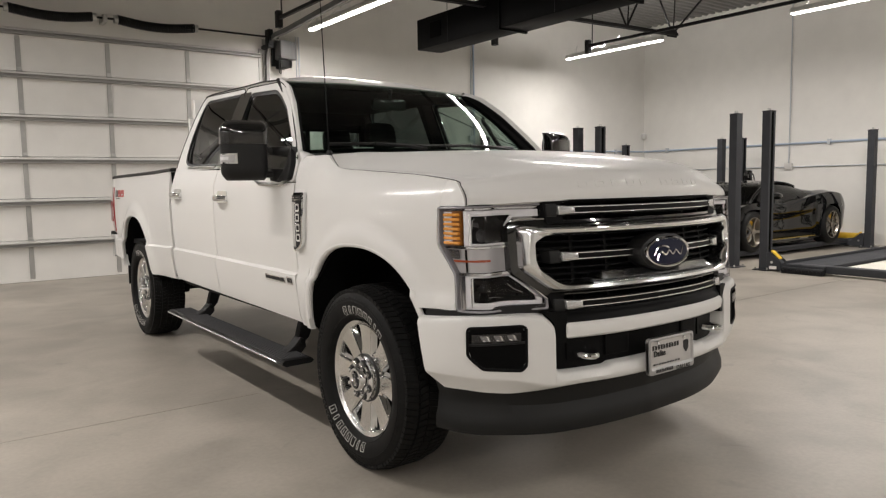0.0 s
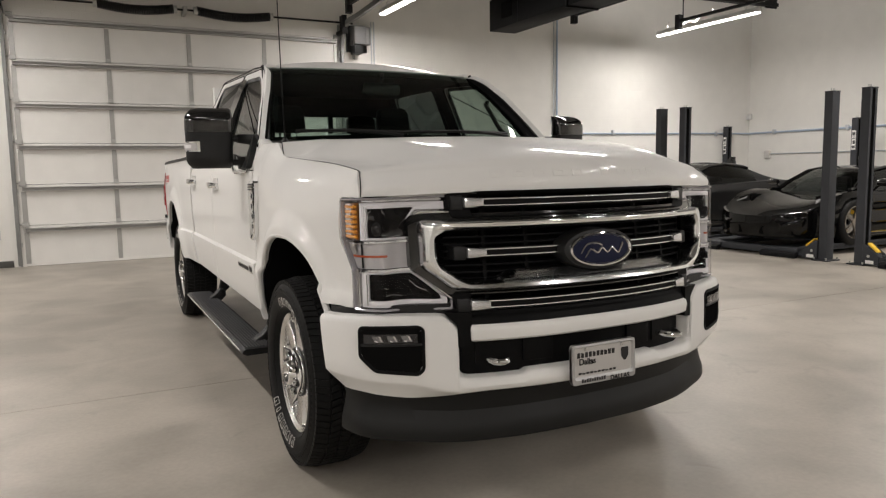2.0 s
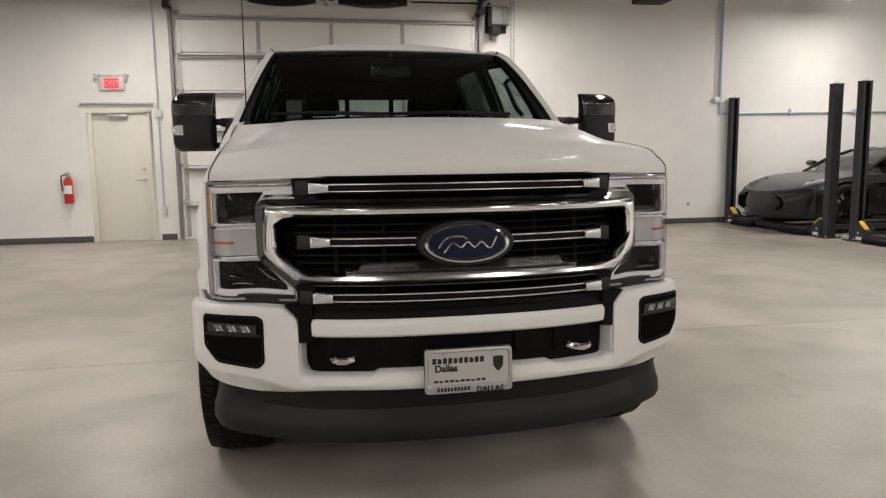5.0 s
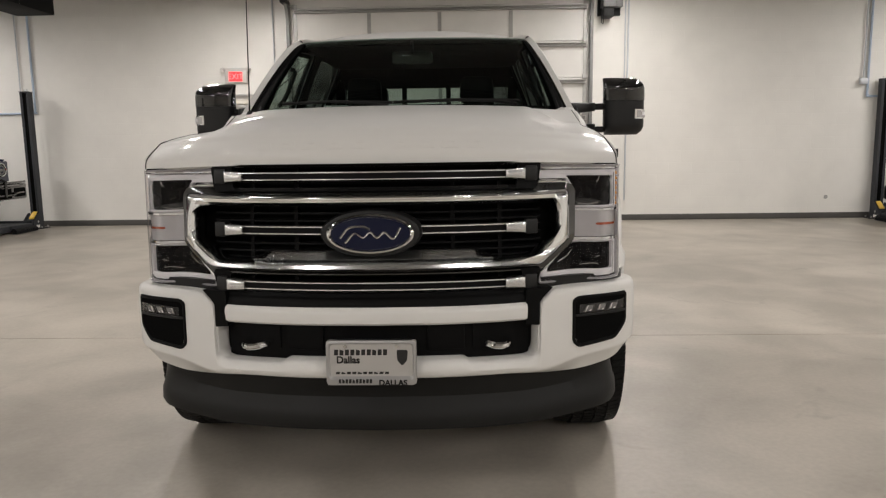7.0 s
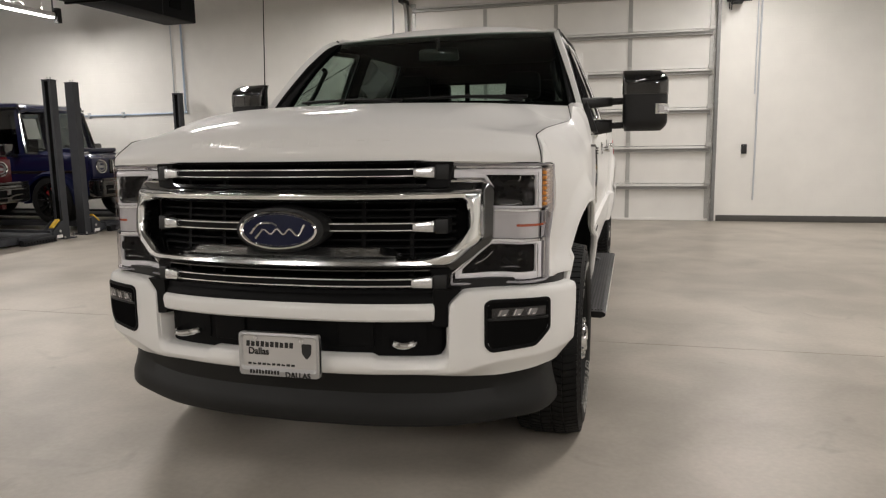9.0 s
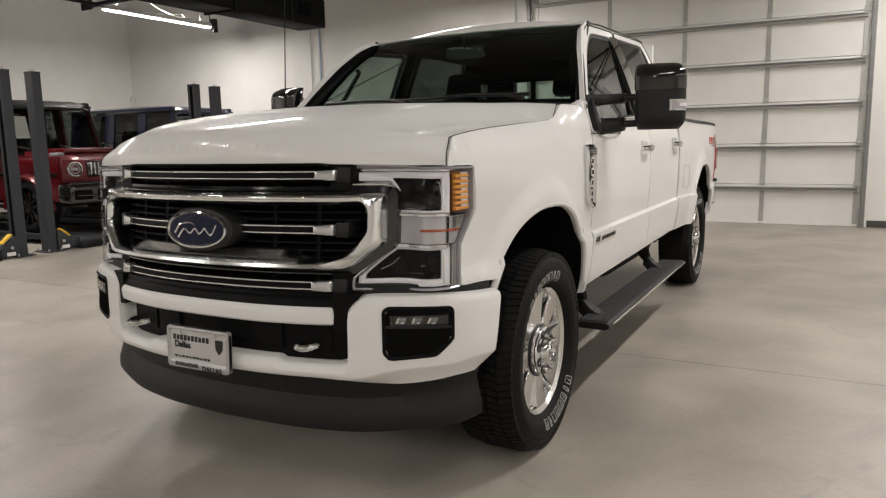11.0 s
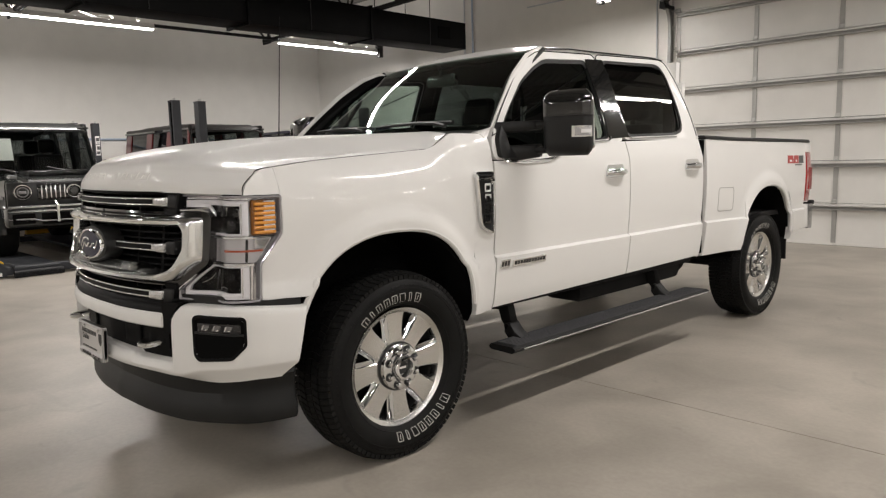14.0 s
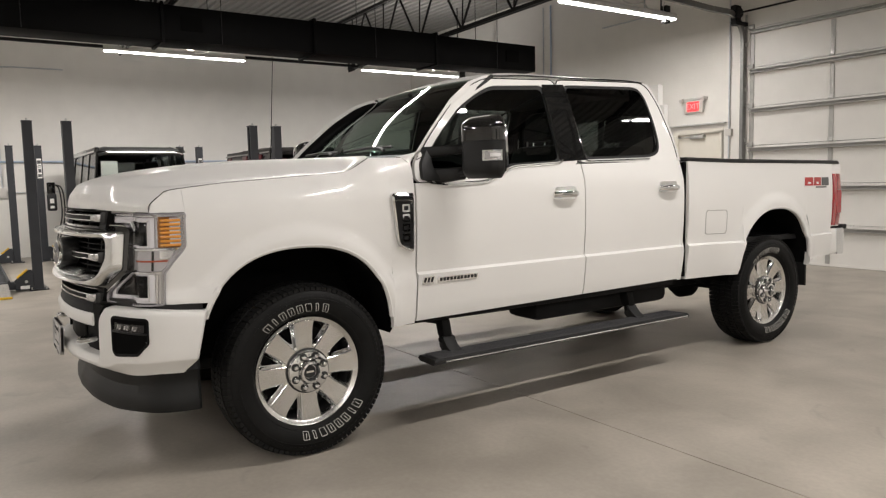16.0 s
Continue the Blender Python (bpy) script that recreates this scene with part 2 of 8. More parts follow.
EMBLEM_BLUE = mat("emblem_blue", (0.004, 0.006, 0.026), rough=0.35, coat=0.0, spec=0.2)
RED_DECAL = mat("red_decal", (0.42, 0.04, 0.035), rough=0.4)
GREY_DECAL = mat("grey_decal", (0.08, 0.08, 0.08), rough=0.4)
PLATE_RIM = mat("pewter_plate_frame", (0.42, 0.415, 0.41), rough=0.38, metal=0.5, var=0.05)
PLATE = mat("brushed_plate", (0.56, 0.55, 0.54), rough=0.3, metal=0.55, var=0.05)
INK = mat("black_ink", (0.01, 0.01, 0.01), rough=0.5)
UNDER = mat("underbody_black", (0.012, 0.012, 0.012), rough=0.7, var=0.3, spec=0.12)
MESH_GREY = mat("step_pad_grey", (0.05, 0.05, 0.052), rough=0.55)


# ---- mesh helpers ----
class Shape:
    """Vertices and faces of one mesh, gathered piece by piece."""

    def __init__(self):
        self.v, self.f = [], []

    def add(self, verts, faces):
        n = len(self.v)
        self.v += [tuple(p) for p in verts]
        self.f += [tuple(i + n for i in face) for face in faces]
        return self

    def grid(self, rows, closed_u=False, closed_v=False):
        nu, nv = len(rows), len(rows[0])
        faces = []
        for i in range(nu if closed_u else nu - 1):
            for j in range(nv if closed_v else nv - 1):
                a, b = (i + 1) % nu, (j + 1) % nv
                faces.append((i * nv + j, a * nv + j, a * nv + b, i * nv + b))
        return self.add([p for r in rows for p in r], faces)

    def slab(self, rows, inner):
        """A sheet with thickness: rows and their inner twin, closed round the rim."""
        nu, nv = len(rows), len(rows[0])
        back = [[inner(p) for p in r] for r in rows]
        n = nu * nv
        faces = []
        for i in range(nu - 1):
            for j in range(nv - 1):
                q = (i * nv + j, (i + 1) * nv + j, (i + 1) * nv + j + 1, i * nv + j + 1)
                faces += [q, tuple(k + n for k in reversed(q))]
        rim = [(i, 0) for i in range(nu)] + [(nu - 1, j) for j in range(1, nv)] + [(i, nv - 1) for i in range(nu - 2, -1, -1)] + [(0, j) for j in range(nv - 2, 0, -1)]
        for a, b in zip(rim, rim[1:] + rim[:1]):
            a, b = a[0] * nv + a[1], b[0] * nv + b[1]
            faces.append((b, a, a + n, b + n))
        return self.add([p for r in rows for p in r] + [p for r in back for p in r], faces)

    def box(self, x0, x1, y0, y1, z0, z1):
        v = [(x, y, z) for x in (x0, x1) for y in (y0, y1) for z in (z0, z1)]
        return self.add(v, [(0, 1, 3, 2), (4, 6, 7, 5), (0, 4, 5, 1), (2, 3, 7, 6), (0, 2, 6, 4), (1, 5, 7, 3)])

    def prism(self, outline, place, d0, d1):
        """An outline in two coordinates, extruded from depth d0 to d1; place(a, b, d) gives the point."""
        n = len(outline)
        v = [place(a, b, d0) for a, b in outline] + [place(a, b, d1) for a, b in outline]
        return self.add(v, [tuple(range(n))[::-1], tuple(range(n, 2 * n))] + [(i, (i + 1) % n, n + (i + 1) % n, n + i) for i in range(n)])

    def loops(self, loops, closed=True, caps=False):
        n = len(loops[0])
        base = len(self.v)
        self.grid(loops, closed_v=closed)
        if caps:
            self.f += [tuple(base + i for i in range(n))[::-1], tuple(base + (len(loops) - 1) * n + i for i in range(n))]
        return self

    def tube(self, pts, r, seg=10, closed=False):
        pts = [Vector(p) for p in pts]
        n = len(pts)
        rings = []
        ref = None
        for i, p in enumerate(pts):
            a = pts[(i - 1) % n] if closed or i else p
            b = pts[(i + 1) % n] if closed or i < n - 1 else p
            d = (b - a).normalized()
            if ref is None:
                ref = d.orthogonal().normalized()
            ref = (ref - d * ref.dot(d)).normalized()
            side = d.cross(ref)
            rr = r(i / (n - 1)) if callable(r) else r
            rings.append([p + rr * (math.cos(t) * ref + math.sin(t) * side) for t in (2 * math.pi * k / seg for k in range(seg))])
        base = len(self.v)
        self.grid(rings, closed_u=closed, closed_v=True)
        if not closed:
            self.f += [tuple(base + i for i in range(seg))[::-1], tuple(base + (n - 1) * seg + i for i in range(seg))]
        return self

    def lathe(self, profile, place, seg=48, a0=0.0, a1=2 * math.pi):
        """profile: rows of (radius, height); place(x, y, h) gives the point."""
        full = abs(a1 - a0 - 2 * math.pi) < 1e-6
        angles = [a0 + (a1 - a0) * k / (seg if full else seg - 1) for k in range(seg)]
        return self.grid([[place(r * math.cos(t), r * math.sin(t), h) for r, h in profile] for t in angles], closed_u=full)


def part(name, shape, material, parent=None, label="", smooth=32, bevel=0.0, seg=2, flip=True):
    me = bpy.data.meshes.new(name)
    me.from_pydata(shape.v, [], shape.f)
    if flip or bevel:
        bm = bmesh.new()
        bm.from_mesh(me)
        bmesh.ops.remove_doubles(bm, verts=bm.verts, dist=1e-5)
        bmesh.ops.recalc_face_normals(bm, faces=bm.faces)
        if bevel:
            edges = [e for e in bm.edges if len(e.link_faces) == 2 and e.calc_face_angle(0) > radians(25)]
            bmesh.ops.bevel(bm, geom=edges, offset=bevel, segments=seg, profile=0.5, affect="EDGES", clamp_overlap=True)
        bm.to_mesh(me)
        bm.free()
    me.shade_smooth()
    me.set_sharp_from_angle(angle=radians(smooth))
    me.materials.append(material)
    ob = new(name, me)
    ob.parent = parent
    if label:
        tagged(ob, label)
    return ob


def thing(name, label, category, group="", at=(0, 0, 0)):
    ob = new(name)
    ob.empty_display_size = 0.2
    ob.location = at
    return tagged(ob, label, category, group, "object")


def fixed(ob, label, category="structure"):
    return tagged(ob, label, category, "", "structure")


def spline(pts, n):
    """n points on a smooth line through pts (Catmull-Rom), with two or more coordinates."""
    pts = [np.array(p, float) for p in pts]
    ext = [2 * pts[0] - pts[1], *pts, 2 * pts[-1] - pts[-2]]
    out = []
    for k in range(n):
        s = k / (n - 1) * (len(pts) - 1)
        i = min(int(s), len(pts) - 2)
        t = s - i
        a, b, c, d = ext[i : i + 4]
        out.append(0.5 * (2 * b + (c - a) * t + (2 * a - 5 * b + 4 * c - d) * t * t + (3 * b - a - 3 * c + d) * t**3))
    return out


def resample(pts, n, closed=True):
    """n points at even steps along a broken line."""
    p = np.array(list(pts) + ([pts[0]] if closed else []), float)
    s = np.r_[0, np.cumsum(np.linalg.norm(np.diff(p, axis=0), axis=1))]
    at = np.linspace(0, s[-1], n + 1)[:-1] if closed else np.linspace(0, s[-1], n)
    return list(zip(*(np.interp(at, s, p[:, k]) for k in range(p.shape[1]))))


def rounded(pts, r, n=4):
    """A closed outline with its corners rounded."""
    out = []
    m = len(pts)
    for i in range(m):
        p, a, b = (np.array(pts[j % m], float) for j in (i, i - 1, i + 1))
        da, db = np.linalg.norm(a - p), np.linalg.norm(b - p)
        rr = min(r, da / 2.2, db / 2.2)
        s, e = p + (a - p) / da * rr, p + (b - p) / db * rr
        for k in range(n + 1):
            t = k / n
            out.append(tuple((1 - t) ** 2 * s + 2 * t * (1 - t) * p + t * t * e))
    return out


def smooth01(a, b, x):
    t = min(1.0, max(0.0, (x - a) / (b - a)))
    return t * t * (3 - 2 * t)

# ---- the hall ----
XL, XR, YB, YF, ZC = -12.9, 12.85, 9.15, -13.0, 5.27
DX0, DX1, DZ = -2.58, 2.42, 3.68          # overhead door opening
MX0, MX1, MZ = -3.98, -3.08, 2.12         # service door opening


def floor_slabs():
    root = fixed(new("floor"), "polished grey concrete floor with saw-cut joints", "floor")
    ys = [YF - 0.3, -4.5, 1.5, YB + 0.3]
    for a, b in zip(ys, ys[1:]):
        part("slab", Shape().box(XL - 0.3, XR + 0.3, a + 0.003, b - 0.003, -0.2, 0.0), CONCRETE, root)
    part("joint_filler", Shape().box(XL, XR, YF, YB, -0.25, -0.006), JOINT, root)


def walls():
    w = Shape()
    t = 0.3
    for x0, x1, z0, z1 in ((XL - t, MX0, -0.2, ZC), (MX0, MX1, MZ, ZC), (MX1, DX0, -0.2, ZC), (DX0, DX1, DZ, ZC), (DX1, XR + t, -0.2, ZC)):
        w.box(x0, x1, YB, YB + t, z0, z1)
    fixed(part("wall_north", w, WHITE_WALL), "white painted block wall with door openings", "wall")
    fixed(part("wall_east", Shape().box(XR, XR + t, YF, YB, -0.2, ZC), WHITE_WALL), "white painted block wall behind the lifts", "wall")
    fixed(part("wall_west", Shape().box(XL - t, XL, YF, YB, -0.2, ZC), WHITE_WALL), "white painted block wall behind the lifts", "wall")
    fixed(part("wall_south", Shape().box(XL - t, XR + t, YF - t, YF, -0.2, ZC), WHITE_WALL), "plain white painted block wall", "wall")
    # ribbed roof deck
    rows = []
    y = YF - 0.2
    k = 0
    while y < YB + 0.2:
        for dy, dz in ((0, 0), (0.07, 0), (0.09, 0.04), (0.16, 0.04)):
            rows.append([(XL - 0.2, y + dy, ZC + dz - 0.03), (XR + 0.2, y + dy, ZC + dz - 0.03)])
        y += 0.18
    fixed(part("ceiling", Shape().slab(rows, lambda p: (p[0], p[1], p[2] + 0.06)), DECK, smooth=10), "ribbed steel roof deck painted grey", "ceiling")
    for name, x0, x1 in (("baseboard", XL, MX0 - 0.07), ("baseboard", MX1 + 0.1, DX0 - 0.16), ("baseboard", DX1 + 0.12, XR)):
        fixed(part(name, Shape().box(x0, x1, YB - 0.012, YB, 0, 0.10), BASE_RUBBER, bevel=0.003), "dark rubber wall base", "baseboard")


def overhead_door():
    root = fixed(new("door_1"), "closed white sectional overhead garage door with steel struts", "garage door")
    y = YB + 0.03
    n, h = 6, DZ / 6
    xs = [DX0 - 0.02, -1.28, -0.08, 1.13, DX1 + 0.02]
    for i in range(n):
        z0, z1 = i * h + 0.003, (i + 1) * h - 0.003
        for a, b in zip(xs, xs[1:]):
            s = Shape().box(a + 0.001, b - 0.001, y, y + 0.05, z0, z1)
            part("panel", s, DOOR_PANEL, root, bevel=0.002, seg=1)
        # section rails: a lip at the top and a channel strut under the joint
        zt = (i + 1) * h
        rail = Shape()
        rail.box(DX0, DX1, y - 0.012, y, z1 - 0.045, z1)
        rail.box(DX0, DX1, y - 0.012, y, z0, z0 + 0.035)
        part("section_rail", rail, DOOR_PANEL, root, bevel=0.002, seg=1)
        prof = [(0, 0), (-0.075, 0.004), (-0.075, 0.012), (-0.012, 0.010), (-0.012, 0.050), (-0.075, 0.048), (-0.075, 0.056), (0, 0.06)]
        st = Shape().prism([(yy, zz) for yy, zz in prof], lambda a, b, d: (d, y - 0.012 + a, zt - 0.095 + b), DX0 + 0.02, DX1 - 0.02)
        part("strut", st, STILE, root, smooth=20)
        for a in xs[1:-1]:
            part("stile", Shape().box(a - 0.032, a + 0.032, y - 0.014, y, z0 + 0.036, z1 - 0.1), STILE, root, bevel=0.002, seg=1)
            if i < n - 1:
                hg = Shape().box(a - 0.035, a + 0.035, y - 0.03, y - 0.012, zt + 0.01, zt + 0.06)
                hg.tube([(a - 0.04, y - 0.035, zt + 0.005), (a + 0.04, y - 0.035, zt + 0.005)], 0.012, 8)
                part("hinge", hg, GALV, root, bevel=0.002, seg=1)
        for a, sx in ((DX0 + 0.03, -1), (DX1 - 0.03, 1)):
            part("end_stile", Shape().box(a - 0.035, a + 0.035, y - 0.014, y, z0 + 0.036, z1 - 0.1), STILE, root, bevel=0.002, seg=1)
            rl = Shape().box(a - 0.045, a + 0.045, y - 0.06, y - 0.012, zt - 0.02, zt + 0.05)
            rl.tube([(a - 0.02 * sx, y - 0.05, zt + 0.02), (a + 0.10 * sx, y - 0.05, zt + 0.02)], 0.014, 8)
            part("roller_bracket", rl, STILE, root, bevel=0.003, seg=1)
    part("bottom_seal", Shape().box(DX0, DX1, y - 0.005, y + 0.04, -0.001, 0.02), BASE_RUBBER, root)


def door_tracks():
    root = fixed(new("trim"), "galvanised overhead door tracks curving into the hall", "door track")
    for a, sx in ((DX0 - 0.07, -1), (DX1 + 0.05, 1)):
        r = 0.44
        pts = [(a, YB - 0.06, z) for z in np.linspace(0.02, 3.46, 12)]
        pts += [(a, YB - 0.06 - r + r * math.cos(t), 3.46 + r * math.sin(t)) for t in np.linspace(0.15, math.pi / 2, 9)]
        pts += [(a, yy, 3.46 + r + 0.05 * (YB - 0.9 - yy)) for yy in np.linspace(YB - 0.9, 4.3, 6)]
        sh = Shape()
        rows = []
        for i, p in enumerate(pts):
            q = Vector(pts[min(i + 1, len(pts) - 1)]) - Vector(pts[max(i - 1, 0)])
            nrm = Vector((0, -q.z, q.y)).normalized()
            p = Vector(p)
            prof = ((-0.02, -0.04), (-0.02, 0.04), (0.03, 0.045), (0.03, 0.03), (-0.012, 0.03), (-0.012, -0.03), (0.03, -0.03), (0.03, -0.045))
            rows.append([p + Vector((u * sx, 0, 0)) + nrm * v for u, v in prof])
        sh.loops(rows, caps=True)
        part("track", sh, TRACK, root, smooth=40)
        part("angle_iron", Shape().box(a - 0.03 - 0.02 * sx, a + 0.03 - 0.02 * sx + 0.03 * sx, YB - 0.02, YB, 0, 3.9), STILE, root)
        for z in (0.3, 1.1, 1.9, 2.7, 3.4):
            part("track_bracket", Shape().box(a - 0.04, a + 0.04, YB - 0.05, YB - 0.018, z, z + 0.06), GALV, root, bevel=0.002, seg=1)
        part("hanger", Shape().box(a - 0.018, a + 0.018, 5.9, 5.94, 4.02, ZC), TRACK, root)
        br = Shape().box(a - 0.05 - 0.02, a + 0.05 - 0.02, YB - 0.32, YB, 3.72, 3.78)
        br.box(a - 0.06, a + 0.02, YB - 0.33, YB - 0.17, 3.76, 4.02)
        part("bearing_plate", br, DARK_STEEL, root, bevel=0.004, seg=1)


def door_springs():
    root = thing("torsion_spring_shaft", "black coiled torsion springs on a steel shaft above the garage door", "door spring")
    part("shaft", Shape().tube([(DX0 - 0.2, YB - 0.25, 3.90), (DX1 + 0.2, YB - 0.25, 3.90)], 0.016, 8), DARK_STEEL, root)
    for x0, x1 in ((-1.40, -0.32), (0.03, 1.18)):
        turns, n = 44, 44 * 10
        coil = [(x0 + (x1 - x0) * k / n, YB - 0.25 + 0.062 * math.cos(2 * math.pi * turns * k / n), 3.90 - 0.055 * math.sin(math.pi * k / n) + 0.062 * math.sin(2 * math.pi * turns * k / n)) for k in range(n + 1)]
        sp = Shape().tube(coil, 0.0118, 5)
        part("spring", sp, SPRING, root)
        for x in (x0 - 0.02, x1 + 0.02):
            part("winding_cone", Shape().tube([(x - 0.03, YB - 0.25, 3.90), (x + 0.03, YB - 0.25, 3.90)], 0.06, 14), GALV, root)
    part("centre_bearing", Shape().box(-0.18, -0.12, YB - 0.30, YB, 3.84, 3.95), GALV, root, bevel=0.004)
    for x in (DX0 - 0.06, DX1 + 0.06):
        part("cable_drum", Shape().tube([(x - 0.05, YB - 0.25, 3.90), (x + 0.05, YB - 0.25, 3.90)], 0.075, 18), DARK_STEEL, root)
    m = thing("door_operator", "grey jackshaft motor beside the garage door", "door motor")
    part("gearbox", Shape().box(2.62, 2.82, YB - 0.33, YB - 0.06, 3.55, 3.86), MOTOR_GREY, m, bevel=0.015)
    part("motor", Shape().tube([(2.88, YB - 0.2, 3.56), (2.88, YB - 0.2, 3.86)], 0.085, 18), MOTOR_GREY, m, bevel=0.01)
    part("control_box", Shape().box(2.64, 2.8, YB - 0.28, YB - 0.04, 3.4, 3.54), DARK_STEEL, m, bevel=0.01)
    part("bracket", Shape().box(2.58, 2.95, YB - 0.05, YB, 3.45, 3.9), DARK_STEEL, m)
    part("chain_loop", Shape().tube([(2.6, YB - 0.3, 3.6), (2.59, YB - 0.31, 3.3), (2.62, YB - 0.31, 3.28), (2.635, YB - 0.3, 3.6)], 0.008, 6), DARK_STEEL, m)


def service_door():
    root = fixed(new("door_2"), "closed cream steel service door with lever handle", "door")
    part("leaf", Shape().box(MX0 + 0.03, MX1 - 0.03, YB + 0.03, YB + 0.075, 0.01, MZ - 0.03), DOOR_PAINT, root, bevel=0.003)
    fr = Shape()
    fr.box(MX0 - 0.05, MX0 + 0.03, YB - 0.015, YB + 0.1, 0, MZ - 0.03)
    fr.box(MX1 - 0.03, MX1 + 0.05, YB - 0.015, YB + 0.1, 0, MZ - 0.03)
    fr.box(MX0 - 0.05, MX1 + 0.05, YB - 0.015, YB + 0.1, MZ - 0.03, MZ + 0.05)
    part("frame", fr, DOOR_PAINT, root, bevel=0.003)
    part("drip_cap", Shape().box(MX0 - 0.12, MX1 + 0.1, YB - 0.07, YB, MZ + 0.11, MZ + 0.135), GALV, root)
    cl = Shape().box(MX0 + 0.3, MX0 + 0.58, YB - 0.04, YB + 0.028, MZ - 0.11, MZ - 0.045)
    cl.box(MX0 + 0.05, MX0 + 0.42, YB - 0.03, YB - 0.015, MZ - 0.09, MZ - 0.065)
    part("closer", cl, GALV, root, bevel=0.006)
    hd = Shape().tube([(MX1 - 0.12, YB + 0.03, 1.0), (MX1 - 0.12, YB - 0.03, 1.0)], 0.028, 14)
    hd.tube([(MX1 - 0.12, YB - 0.03, 1.0), (MX1 - 0.24, YB - 0.03, 1.0)], 0.011, 8)
    part("lever_handle", hd, GALV, root)
    part("deadbolt", Shape().tube([(MX1 - 0.12, YB + 0.03, 1.18), (MX1 - 0.12, YB + 0.0, 1.18)], 0.028, 14), GALV, root)
    part("threshold", Shape().box(MX0 + 0.03, MX1 - 0.03, YB, YB + 0.1, 0, 0.012), GALV, root)


def text_shape(body, size, extrude=0.001, bold=0.0):
    cu = bpy.data.curves.new("letters", "FONT")
    cu.body, cu.size, cu.extrude, cu.offset = body, size, extrude, bold
    cu.align_x = cu.align_y = "CENTER"
    ob = bpy.data.objects.new("letters", cu)
    scene.collection.objects.link(ob)
    dg = bpy.context.evaluated_depsgraph_get()
    me = ob.evaluated_get(dg).to_mesh()
    v, f = [tuple(p.co) for p in me.vertices], [tuple(p.vertices) for p in me.polygons]
    ob.evaluated_get(dg).to_mesh_clear()
    bpy.data.objects.remove(ob)
    bpy.data.curves.remove(cu)
    return v, f


def exit_sign():
    s = thing("exit_sign", "white exit sign with glowing red letters on the wall", "exit sign", at=(-3.60, YB, 2.565))
    part("housing", Shape().box(-0.19, 0.19, -0.055, 0, -0.115, 0.10), SIGN_WHITE, s, bevel=0.01)
    part("face", Shape().box(-0.115, 0.115, -0.062, -0.054, -0.085, 0.07), RED_GLOW, s, "glowing red letter panel")
    v, f = text_shape("EXIT", 0.13)
    part("letters", Shape().add([(x, -0.064 - z, y - 0.01) for x, y, z in v], f), RED_LETTER, s, "pale red letters of the word EXIT")
    part("lamp_bar", Shape().box(-0.26, 0.26, -0.05, -0.002, 0.102, 0.14), SIGN_WHITE, s, bevel=0.008)
    for x in (-0.22, 0.22):
        part("lamp_head", Shape().tube([(x, -0.10, 0.10), (x, -0.04, 0.12)], 0.035, 12), SIGN_WHITE, s)


